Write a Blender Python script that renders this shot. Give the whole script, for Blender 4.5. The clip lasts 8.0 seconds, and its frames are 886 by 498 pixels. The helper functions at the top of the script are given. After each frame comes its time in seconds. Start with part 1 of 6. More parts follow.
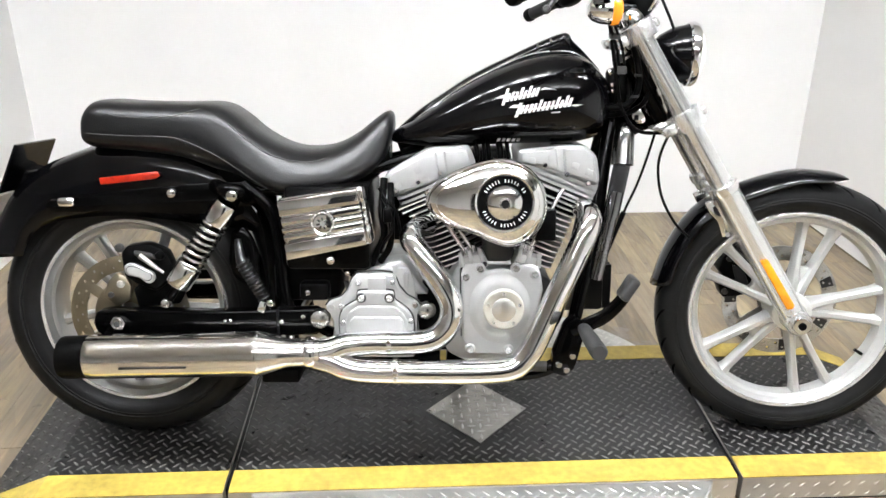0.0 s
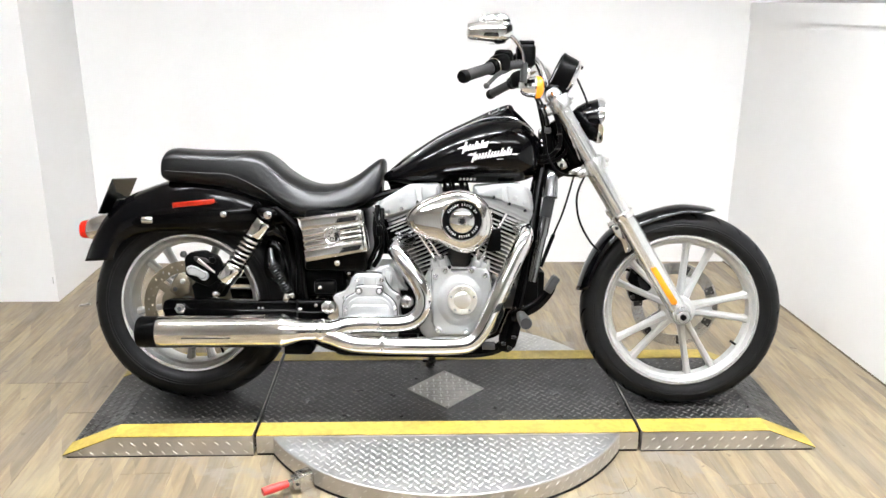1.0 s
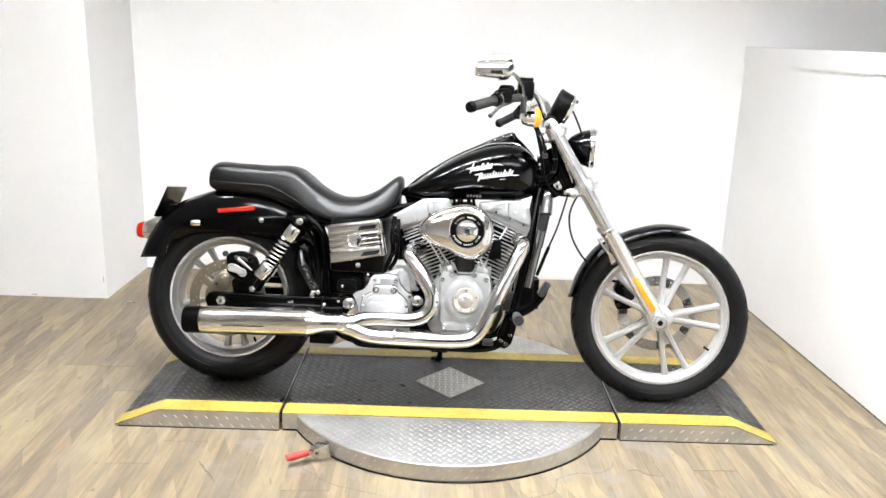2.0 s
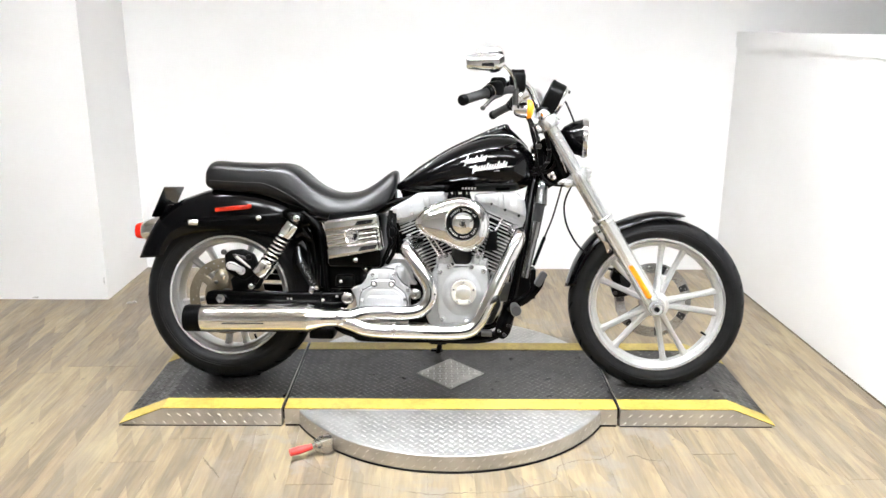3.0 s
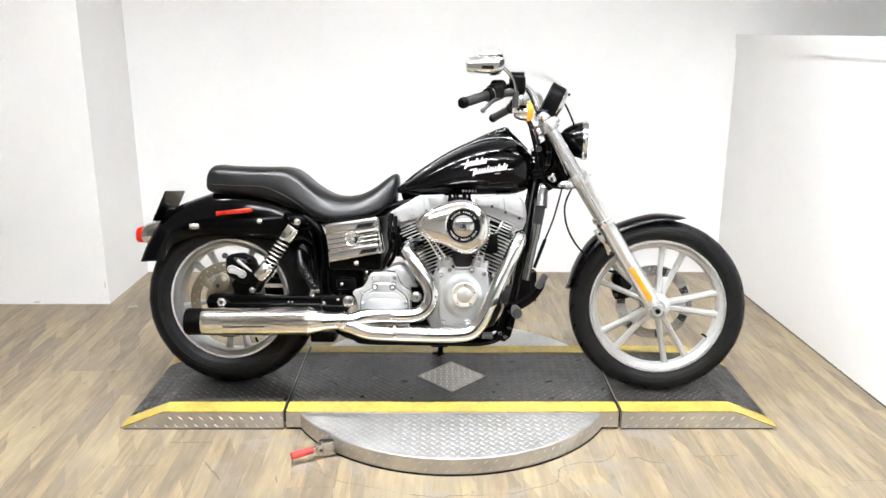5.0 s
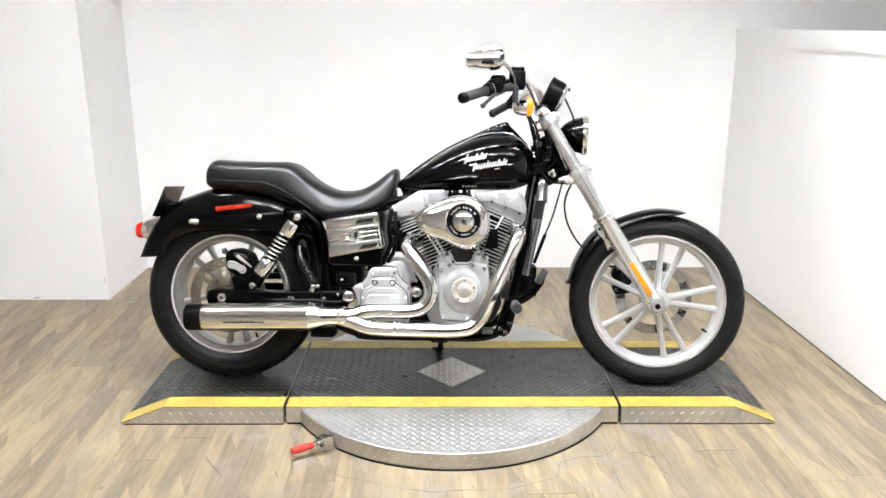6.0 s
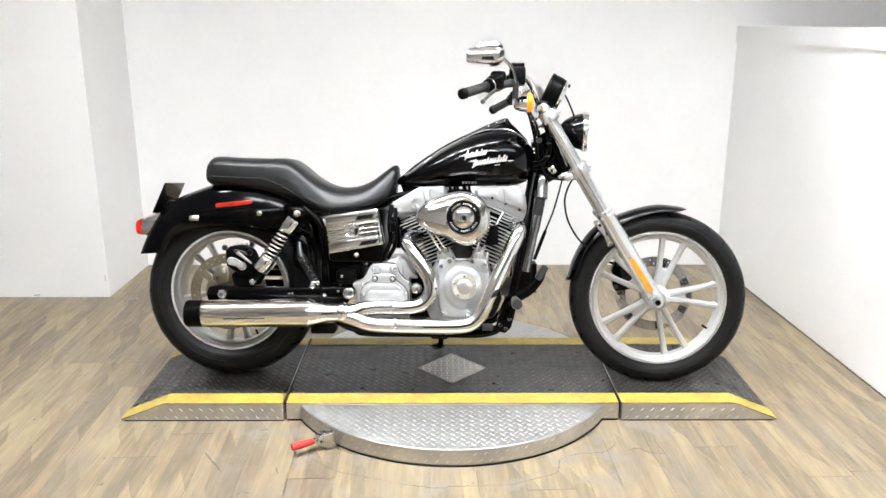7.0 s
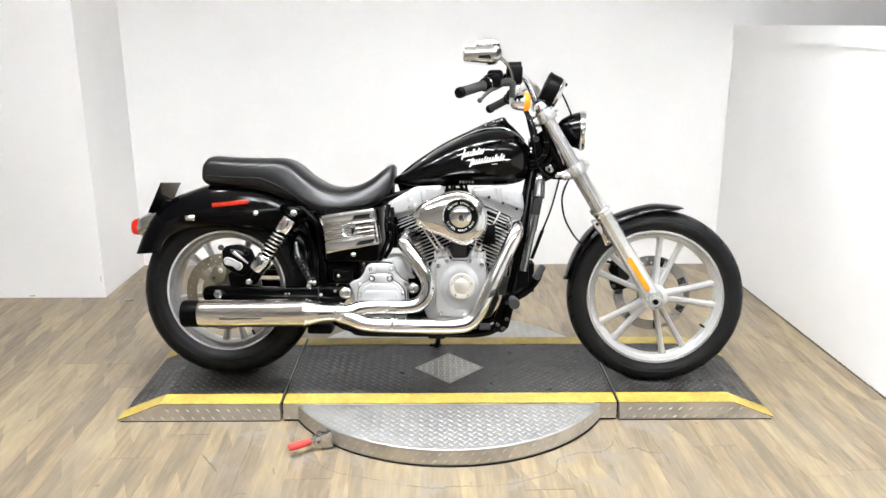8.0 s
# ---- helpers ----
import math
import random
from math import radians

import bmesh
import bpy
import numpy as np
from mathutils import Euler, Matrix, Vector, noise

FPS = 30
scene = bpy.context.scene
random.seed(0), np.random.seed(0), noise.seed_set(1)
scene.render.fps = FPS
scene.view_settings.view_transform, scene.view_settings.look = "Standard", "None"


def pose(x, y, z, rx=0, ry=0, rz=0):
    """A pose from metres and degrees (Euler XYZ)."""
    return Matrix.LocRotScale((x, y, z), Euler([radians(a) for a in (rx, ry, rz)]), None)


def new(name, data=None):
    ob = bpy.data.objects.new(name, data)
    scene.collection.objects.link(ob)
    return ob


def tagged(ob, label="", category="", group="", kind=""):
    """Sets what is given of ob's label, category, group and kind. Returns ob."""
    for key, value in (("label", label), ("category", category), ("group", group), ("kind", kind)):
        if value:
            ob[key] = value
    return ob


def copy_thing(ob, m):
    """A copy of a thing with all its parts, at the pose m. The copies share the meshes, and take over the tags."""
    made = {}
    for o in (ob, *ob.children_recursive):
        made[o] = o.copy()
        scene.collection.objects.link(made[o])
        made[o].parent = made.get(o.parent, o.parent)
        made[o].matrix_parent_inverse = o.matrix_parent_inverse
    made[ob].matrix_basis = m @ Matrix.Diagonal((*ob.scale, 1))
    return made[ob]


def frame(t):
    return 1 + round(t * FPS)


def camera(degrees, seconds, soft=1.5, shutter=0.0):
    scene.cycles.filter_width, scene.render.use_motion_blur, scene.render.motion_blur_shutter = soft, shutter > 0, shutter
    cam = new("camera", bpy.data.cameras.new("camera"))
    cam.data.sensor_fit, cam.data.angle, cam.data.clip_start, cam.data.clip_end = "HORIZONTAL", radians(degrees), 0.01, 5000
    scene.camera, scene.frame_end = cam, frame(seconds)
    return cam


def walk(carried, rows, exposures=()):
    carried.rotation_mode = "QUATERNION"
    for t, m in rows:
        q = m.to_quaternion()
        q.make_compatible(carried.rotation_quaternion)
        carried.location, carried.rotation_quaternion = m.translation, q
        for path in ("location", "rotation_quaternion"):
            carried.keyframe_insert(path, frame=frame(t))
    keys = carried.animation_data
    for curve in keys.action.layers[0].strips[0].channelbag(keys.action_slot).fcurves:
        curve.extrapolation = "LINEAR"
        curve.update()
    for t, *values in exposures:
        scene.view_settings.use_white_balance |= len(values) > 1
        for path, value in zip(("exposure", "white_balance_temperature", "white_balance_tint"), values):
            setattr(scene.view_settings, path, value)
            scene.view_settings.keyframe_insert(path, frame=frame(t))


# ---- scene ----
cam = camera(57.67, 8.0)
# seconds, eye x, y, z, yaw, pitch, lean
ROWS = [
    (0, 0.6914, -1.8011, 1.3359, -2.45, -23.28, 0.09),
    (0.1, 0.7181, -1.8995, 1.3075, -1.86, -20.84, -0.81),
    (0.2, 0.7432, -1.9820, 1.3174, -1.16, -21.10, -1.10),
    (0.3, 0.7542, -2.0615, 1.3174, -1.74, -20.66, -2.56),
    (0.4, 0.7600, -2.1285, 1.3485, -2.21, -20.73, -2.94),
    (0.5, 0.7615, -2.2130, 1.3514, -1.90, -19.93, -2.40),
    (0.6, 0.7815, -2.2820, 1.3594, -1.66, -18.73, -1.35),
    (0.7, 0.7790, -2.3437, 1.3752, -1.45, -18.60, -0.66),
    (0.8, 0.7730, -2.4199, 1.3686, -2.45, -16.74, -1.64),
    (0.9, 0.7649, -2.4829, 1.3654, -1.99, -16.78, -0.83),
    (1, 0.7525, -2.5383, 1.3753, -2.07, -17.06, -0.47),
    (1.1, 0.7479, -2.6024, 1.3827, -1.75, -17.09, -0.18),
    (1.2, 0.7209, -2.6512, 1.4008, -1.96, -16.72, -0.50),
    (1.3, 0.7327, -2.7030, 1.4005, -1.52, -16.32, -1.33),
    (1.4, 0.7453, -2.7459, 1.4121, -1.34, -16.07, -1.61),
    (1.5, 0.7621, -2.7883, 1.4126, -0.91, -15.39, -1.51),
    (1.6, 0.7755, -2.8364, 1.4152, -0.79, -15.14, -1.71),
    (1.7, 0.7928, -2.8709, 1.4098, -0.28, -15.14, -2.14),
    (2.8, 0.8077, -2.9505, 1.4199, -0.42, -14.88, -0.52),
    (3, 0.8132, -2.9397, 1.4202, -0.26, -15.66, -0.32),
    (3.5, 0.8107, -2.9334, 1.4240, -0.35, -15.57, -0.34),
    (4, 0.8073, -2.9387, 1.4124, -0.42, -15.35, -0.23),
    (4.5, 0.8123, -2.9448, 1.4148, -0.22, -15.23, -0.09),
    (6, 0.8113, -2.9446, 1.4128, -0.25, -15.64, -0.06),
    (6.5, 0.8060, -2.9460, 1.4062, -0.30, -15.56, -0.10),
    (7, 0.8133, -2.9458, 1.4034, -0.20, -15.72, -0.01),
    (7.5, 0.8105, -2.9452, 1.4072, -0.27, -15.59, 0.08),
    (8, 0.8110, -2.9376, 1.3996, -0.46, -15.73, 0.04),
]
walk(cam, [(t, pose(x, y, z, 0, 0, yaw) @ pose(0, 0, 0, 90 + pitch) @ pose(0, 0, 0, 0, 0, -lean)) for t, x, y, z, yaw, pitch, lean in ROWS],
     [(0, -0.3), (0.5, -0.22), (1, -0.16), (1.5, -0.1), (3, -0.1), (4.5, -0.13), (6, -0.2), (7, -0.25), (8, -0.26)])

# ---- light ----
world = bpy.data.worlds.new("world")
scene.world = world
world.use_nodes = True
world.node_tree.nodes["Background"].inputs[0].default_value = (1.0, 1.0, 1.0, 1)
world.node_tree.nodes["Background"].inputs[1].default_value = 0.05
scene.view_settings.exposure = 0.0


# ---- materials ----
def mat(name, base=(0.5, 0.5, 0.5), rough=0.5, metal=0.0, coat=0.0, vary=0.0, vary_scale=8.0, bump=0.0, bump_scale=200.0,
        rough_vary=0.0, emit=None, emit_strength=0.0, stain=0.0, stain_scale=2.0, spec=0.5):
    """A principled material with grain, stains, gloss variation and fine relief in metres."""
    m = bpy.data.materials.new(name)
    m.use_nodes = True
    nt = m.node_tree
    b = nt.nodes["Principled BSDF"]
    b.inputs["Base Color"].default_value = (*base, 1)
    b.inputs["Roughness"].default_value = rough
    b.inputs["Metallic"].default_value = metal
    b.inputs["Coat Weight"].default_value = coat
    b.inputs["Coat Roughness"].default_value = 0.04
    b.inputs["Specular IOR Level"].default_value = spec
    tc = nt.nodes.new("ShaderNodeTexCoord")

    def noise_at(scale, detail=4):
        n = nt.nodes.new("ShaderNodeTexNoise")
        n.inputs["Scale"].default_value = scale
        n.inputs["Detail"].default_value = detail
        nt.links.new(tc.outputs["Object"], n.inputs["Vector"])
        return n.outputs["Fac"]

    def remap(fac, lo, hi, a=0.3, c=0.7):
        r = nt.nodes.new("ShaderNodeMapRange")
        r.inputs["From Min"].default_value, r.inputs["From Max"].default_value = a, c
        r.inputs["To Min"].default_value, r.inputs["To Max"].default_value = lo, hi
        nt.links.new(fac, r.inputs["Value"])
        return r.outputs["Result"]

    col = None
    for amount, scale in ((vary, vary_scale), (stain, stain_scale)):
        if amount:
            f = remap(noise_at(scale), 1 - amount, 1 + amount)
            mix = nt.nodes.new("ShaderNodeMix")
            mix.data_type, mix.blend_type = "RGBA", "MULTIPLY"
            mix.inputs["Factor"].default_value = 1
            if col is None:
                mix.inputs["A"].default_value = (*base, 1)
            else:
                nt.links.new(col, mix.inputs["A"])
            nt.links.new(f, mix.inputs["B"])
            col = mix.outputs["Result"]
    if col is not None:
        nt.links.new(col, b.inputs["Base Color"])
    if rough_vary:
        nt.links.new(remap(noise_at(14.0), max(rough - rough_vary, 0.01), rough + rough_vary), b.inputs["Roughness"])
    if bump:
        bn = nt.nodes.new("ShaderNodeBump")
        bn.inputs["Strength"].default_value = 1.0
        bn.inputs["Distance"].default_value = bump
        nt.links.new(noise_at(bump_scale, 3), bn.inputs["Height"])
        nt.links.new(bn.outputs["Normal"], b.inputs["Normal"])
    if emit:
        b.inputs["Emission Color"].default_value = (*emit, 1)
        b.inputs["Emission Strength"].default_value = emit_strength
    return m


WALL = mat("wall_paint", (0.84, 0.835, 0.83), 0.6, vary=0.015, vary_scale=3.0, stain=0.02, stain_scale=0.9, bump=0.0004, bump_scale=160)
CEIL = mat("ceiling_paint", (0.8, 0.79, 0.78), 0.8, vary=0.02)
DIMWALL = mat("dimmed_wall_paint", (0.2, 0.198, 0.195), 0.7, vary=0.05, stain=0.05)
DARKPANEL = mat("dark_panel_paint", (0.012, 0.012, 0.016), 0.4, vary=0.1)
FLOORBASE = mat("floor_joint", (0.13, 0.098, 0.066), 0.7, vary=0.1)
BLACKPLATE = mat("black_diamond_plate", (0.013, 0.0125, 0.012), 0.38, metal=0.0, spec=0.32, vary=0.35, vary_scale=14, stain=0.4, stain_scale=3, rough_vary=0.14, bump=0.0005, bump_scale=120)
YELLOW = mat("yellow_tape", (0.38, 0.28, 0.052), 0.5, vary=0.16, vary_scale=55, stain=0.22, stain_scale=8, bump=0.0003)
BLACKLUG = mat("worn_black_tread", (0.08, 0.078, 0.074), 0.42, metal=0.2, spec=0.5, vary=0.35, vary_scale=30, stain=0.45, stain_scale=5)
ALU = mat("aluminium_tread_plate", (0.52, 0.515, 0.505), 0.46, metal=1.0, vary=0.1, vary_scale=15, stain=0.14, stain_scale=4, rough_vary=0.08)
# side copy of the tread plate, tinted tan for the floor it reflects
EDGEALU = mat("floor_tinted_edge_plate", (0.5, 0.475, 0.435), 0.4, metal=0.8, vary=0.1, vary_scale=15, stain=0.12, stain_scale=5)
POLISHED = mat("polished_tread", (0.62, 0.61, 0.595), 0.42, metal=1.0, vary=0.08, vary_scale=40)
# edge bars coloured brighter to stand for their glint
EDGELUG = mat("brightened_edge_tread", (0.64, 0.63, 0.61), 0.32, metal=0.6, vary=0.08, vary_scale=40)
CHROME = mat("chrome", (0.83, 0.83, 0.83), 0.06, metal=1.0)
BLACKPAINT = mat("gloss_black_paint", (0.0012, 0.0012, 0.0015), 0.1, spec=0.24)
RUBBER = mat("tyre_rubber", (0.007, 0.007, 0.0072), 0.4, spec=0.13, vary=0.2, vary_scale=30, bump=0.0003, bump_scale=400)
SILVER = mat("silver_wheel_paint", (0.5, 0.5, 0.49), 0.36, metal=0.5, vary=0.03)
# burnished copy of the wheel silver, more metallic to darken the shaded rear
REARSILVER = mat("shaded_burnished_alloy", (0.5, 0.5, 0.49), 0.3, metal=0.9, vary=0.04)
LEATHER = mat("black_vinyl", (0.004, 0.004, 0.0043), 0.33, spec=0.36, vary=0.15, vary_scale=12, bump=0.0004, bump_scale=350)
# panels of the added lamps; the top side brightens the ceiling
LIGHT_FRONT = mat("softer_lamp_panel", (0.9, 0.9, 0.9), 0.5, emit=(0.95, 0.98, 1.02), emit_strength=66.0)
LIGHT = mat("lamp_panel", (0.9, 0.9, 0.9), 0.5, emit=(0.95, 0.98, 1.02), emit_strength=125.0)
LIGHT_UP = mat("added_ceiling_wash", (0.9, 0.9, 0.9), 0.5, emit=(0.95, 0.98, 1.02), emit_strength=36.0)


WORNALU = mat("worn_aluminium", (0.4, 0.385, 0.36), 0.48, metal=0.85, vary=0.18, vary_scale=28, stain=0.15, stain_scale=9, rough_vary=0.12)
REDGRIP = mat("red_rubber", (0.55, 0.03, 0.025), 0.45, vary=0.08)


def plank_material():
    m = bpy.data.materials.new("oak_plank")
    m.use_nodes = True
    nt = m.node_tree
    b = nt.nodes["Principled BSDF"]
    N = nt.nodes.new
    geo, info, isl = N("ShaderNodeNewGeometry"), N("ShaderNodeObjectInfo"), N("ShaderNodeNewGeometry")
    add = N("ShaderNodeMath"); add.operation = "ADD"
    nt.links.new(info.outputs["Random"], add.inputs[0])
    nt.links.new(isl.outputs["Random Per Island"], add.inputs[1])
    wrap = N("ShaderNodeMath"); wrap.operation = "FRACT"
    nt.links.new(add.outputs[0], wrap.inputs[0])
    # shift each board's grain
    comb = N("ShaderNodeCombineXYZ")
    mul = N("ShaderNodeMath"); mul.operation = "MULTIPLY"; mul.inputs[1].default_value = 37.0
    nt.links.new(wrap.outputs[0], mul.inputs[0])
    nt.links.new(mul.outputs[0], comb.inputs[0]); nt.links.new(mul.outputs[0], comb.inputs[1])
    vadd = N("ShaderNodeVectorMath"); vadd.operation = "ADD"
    nt.links.new(geo.outputs["Position"], vadd.inputs[0]); nt.links.new(comb.outputs[0], vadd.inputs[1])

    def streak(sx, sy, detail):
        mp = N("ShaderNodeMapping")
        mp.inputs["Scale"].default_value = (sx, sy, 1)
        nt.links.new(vadd.outputs[0], mp.inputs["Vector"])
        n = N("ShaderNodeTexNoise")
        n.inputs["Scale"].default_value, n.inputs["Detail"].default_value, n.inputs["Roughness"].default_value = 1.0, detail, 0.6
        nt.links.new(mp.outputs[0], n.inputs["Vector"])
        return n.outputs["Fac"]

    def spread(fac, lo, hi, a, c):
        r = N("ShaderNodeMapRange")
        r.interpolation_type = "SMOOTHSTEP"
        for key, v in (("From Min", a), ("From Max", c), ("To Min", lo), ("To Max", hi)):
            r.inputs[key].default_value = v
        nt.links.new(fac, r.inputs["Value"])
        return r.outputs["Result"]

    def combine(kind, one, two):
        n = N("ShaderNodeMath")
        n.operation = kind
        for k, v in enumerate((one, two)):
            if isinstance(v, (int, float)):
                n.inputs[k].default_value = v
            else:
                nt.links.new(v, n.inputs[k])
        return n.outputs[0]

    def tint(fac, one, colour):
        n = N("ShaderNodeMix")
        n.data_type = "RGBA"
        nt.links.new(fac, n.inputs["Factor"])
        nt.links.new(one, n.inputs["A"])
        n.inputs["B"].default_value = (*colour, 1)
        return n.outputs["Result"]

    # blotches of stain with fairly firm edges, long streaks, fine grain, and the board's own tone
    blotch, streaks, fine, cloud = streak(17, 3.4, 3), streak(48, 3.4, 4), streak(150, 8, 3), streak(9, 2.0, 3)
    tone = combine("ADD", spread(blotch, 0.0, 0.2, 0.42, 0.58), spread(streaks, 0.0, 0.24, 0.38, 0.62))
    tone = combine("ADD", tone, spread(fine, -0.05, 0.05, 0.3, 0.7))
    tone = combine("ADD", tone, spread(wrap.outputs[0], 0.06, 0.28, 0.0, 1.0))
    # narrow staves printed side by side on each board, three to its width, with wavering edges
    xyz = N("ShaderNodeSeparateXYZ")
    nt.links.new(geo.outputs["Position"], xyz.inputs[0])
    across = combine("ADD", xyz.outputs["X"], combine("ADD", combine("MULTIPLY", xyz.outputs["Y"], 0.037), 4.4135))
    across = combine("ADD", combine("DIVIDE", across, 0.152 / 3), combine("MULTIPLY", combine("SUBTRACT", cloud, 0.5), 0.7))
    lane = combine("FLOOR", across, 0.0)
    shift = N("ShaderNodeTexWhiteNoise")
    shift.noise_dimensions = "1D"
    nt.links.new(lane, shift.inputs["W"])
    along = combine("ADD", combine("DIVIDE", xyz.outputs["Y"], 0.38), combine("MULTIPLY", shift.outputs["Value"], 9.0))
    along = combine("ADD", along, combine("MULTIPLY", combine("FRACT", across, 0.0), 0.35))
    cell = N("ShaderNodeCombineXYZ")
    nt.links.new(lane, cell.inputs[0])
    nt.links.new(combine("FLOOR", along, 0.0), cell.inputs[1])
    stave = N("ShaderNodeTexWhiteNoise")
    stave.noise_dimensions = "2D"
    nt.links.new(cell.outputs[0], stave.inputs["Vector"])
    tone = combine("ADD", tone, spread(stave.outputs["Value"], -0.17, 0.24, 0.1, 0.9))
    ramp = N("ShaderNodeValToRGB")
    e = ramp.color_ramp.elements
    e[0].position, e[0].color = 0.08, (0.134, 0.103, 0.07, 1)
    e[1].position, e[1].color = 0.85, (0.296, 0.236, 0.142, 1)
    ramp.color_ramp.elements.new(0.45).color = (0.21, 0.162, 0.099, 1)
    nt.links.new(tone, ramp.inputs["Fac"])
    colour = tint(spread(cloud, 0.0, 0.5, 0.46, 0.62), ramp.outputs["Color"], (0.174, 0.145, 0.11))
    # small dark knots and specks
    speck = N("ShaderNodeTexNoise")
    speck.inputs["Scale"].default_value, speck.inputs["Detail"].default_value = 21.0, 2.0
    nt.links.new(geo.outputs["Position"], speck.inputs["Vector"])
    colour = tint(spread(speck.outputs["Fac"], 0.0, 0.55, 0.7, 0.76), colour, (0.07, 0.055, 0.042))
    # grey rubbed marks in a broken ring where feet and wheels pass round the turntable
    far = N("ShaderNodeVectorMath")
    far.operation = "DISTANCE"
    nt.links.new(geo.outputs["Position"], far.inputs[0])
    far.inputs[1].default_value = (0.855, 0.03, 0.0)
    ring = combine("MULTIPLY", spread(far.outputs["Value"], 0.0, 1.0, 0.6, 0.72), spread(far.outputs["Value"], 1.0, 0.0, 0.8, 1.1))
    rub = N("ShaderNodeTexNoise")
    rub.inputs["Scale"].default_value, rub.inputs["Detail"].default_value, rub.inputs["Roughness"].default_value = 7.0, 4.0, 0.65
    nt.links.new(geo.outputs["Position"], rub.inputs["Vector"])
    colour = tint(combine("MULTIPLY", ring, spread(rub.outputs["Fac"], 0.0, 0.7, 0.5, 0.62)), colour, (0.2, 0.18, 0.155))
    nt.links.new(colour, b.inputs["Base Color"])
    nt.links.new(spread(fine, 0.34, 0.58, 0.3, 0.7), b.inputs["Roughness"])
    bump = N("ShaderNodeBump")
    bump.inputs["Distance"].default_value, bump.inputs["Strength"].default_value = 0.0004, 0.6
    nt.links.new(fine, bump.inputs["Height"])
    nt.links.new(bump.outputs[0], b.inputs["Normal"])
    return m


PLANK = plank_material()


# ---- builders ----
def mesh_from(name, bm, material, smooth=True, angle=0.7):
    me = bpy.data.meshes.new(name)
    bmesh.ops.recalc_face_normals(bm, faces=bm.faces)
    for f in bm.faces:
        f.smooth = smooth
    if smooth:
        for e in bm.edges:
            if len(e.link_faces) == 2 and e.calc_face_angle(0) > angle:
                e.smooth = False
    bm.to_mesh(me)
    bm.free()
    me.materials.append(material)
    return me


def part(name, bm, material, parent=None, label="", smooth=True, m=None, angle=0.7):
    """Links a bmesh as one mesh object under a thing or a part."""
    ob = new(name, bm if isinstance(bm, bpy.types.Mesh) else mesh_from(name, bm, material, smooth, angle))
    if parent is not None and parent.parent is not None and parent.parent.parent is not None:
        # no deeper than thing, part, sub-part
        m = parent.matrix_basis @ (m if m is not None else Matrix())
        parent = parent.parent
    if m is not None:
        ob.matrix_basis = m
    ob.parent = parent
    if label:
        ob["label"] = label
    return ob


def box(x0, x1, y0, y1, z0, z1, bevel=0.0, bm=None, segs=2):
    own = bm is None
    b2 = bmesh.new()
    r = bmesh.ops.create_cube(b2, size=1)
    for v in b2.verts:
        v.co = Vector(((x0 + x1) / 2 + v.co.x * (x1 - x0), (y0 + y1) / 2 + v.co.y * (y1 - y0), (z0 + z1) / 2 + v.co.z * (z1 - z0)))
    if bevel:
        bmesh.ops.bevel(b2, geom=b2.edges[:], offset=bevel, segments=segs, profile=0.5, affect="EDGES")
    return b2 if own else join(bm, b2)


def join(bm, other, m=None):
    """Adds another bmesh to bm, moved by m."""
    if m is not None:
        other.transform(m)
    me = bpy.data.meshes.new("tmp")
    other.to_mesh(me)
    other.free()
    bm.from_mesh(me)
    bpy.data.meshes.remove(me)
    return bm


def prism(pts, y0, y1, bevel=0.0, segs=2):
    """A plate with the outline pts in x and z, from y0 to y1."""
    bm = bmesh.new()
    a = [bm.verts.new((p[0], y0, p[1])) for p in pts]
    b = [bm.verts.new((p[0], y1, p[1])) for p in pts]
    bm.faces.new(a)
    bm.faces.new(b[::-1])
    n = len(pts)
    for i in range(n):
        bm.faces.new((a[i], b[i], b[(i + 1) % n], a[(i + 1) % n]))
    bmesh.ops.recalc_face_normals(bm, faces=bm.faces)
    if bevel:
        bmesh.ops.bevel(bm, geom=bm.edges[:], offset=bevel, segments=segs, profile=0.5, affect="EDGES")
    return bm


def lathe(profile, seg=48, closed=False):
    """A body turned about the y axis: profile of (radius, y)."""
    bm = bmesh.new()
    rings = []
    for r, y in profile:
        if r < 1e-6:
            rings.append([bm.verts.new((0, y, 0))])
        else:
            rings.append([bm.verts.new((r * math.cos(2 * math.pi * i / seg), y, r * math.sin(2 * math.pi * i / seg))) for i in range(seg)])
    pairs = list(zip(rings, rings[1:])) + ([(rings[-1], rings[0])] if closed else [])
    for a, b in pairs:
        for i in range(seg):
            j = (i + 1) % seg
            if len(a) == 1 and len(b) == 1:
                continue
            if len(a) == 1:
                bm.faces.new((a[0], b[i], b[j]))
            elif len(b) == 1:
                bm.faces.new((a[i], b[0], a[j]))
            else:
                bm.faces.new((a[i], b[i], b[j], a[j]))
    return bm


def smooth_path(pts, n=8):
    """A Catmull-Rom line through pts."""
    pts = [Vector(p) for p in pts]
    if len(pts) < 3:
        return [pts[0].lerp(pts[-1], i / n) for i in range(n + 1)]
    q = [2 * pts[0] - pts[1], *pts, 2 * pts[-1] - pts[-2]]
    out = []
    for i in range(1, len(q) - 2):
        for k in range(n):
            t = k / n
            a, b, c, d = q[i - 1:i + 3]
            out.append(0.5 * (2 * b + (c - a) * t + (2 * a - 5 * b + 4 * c - d) * t * t + (3 * b - a - 3 * c + d) * t ** 3))
    return out + [pts[-1]]


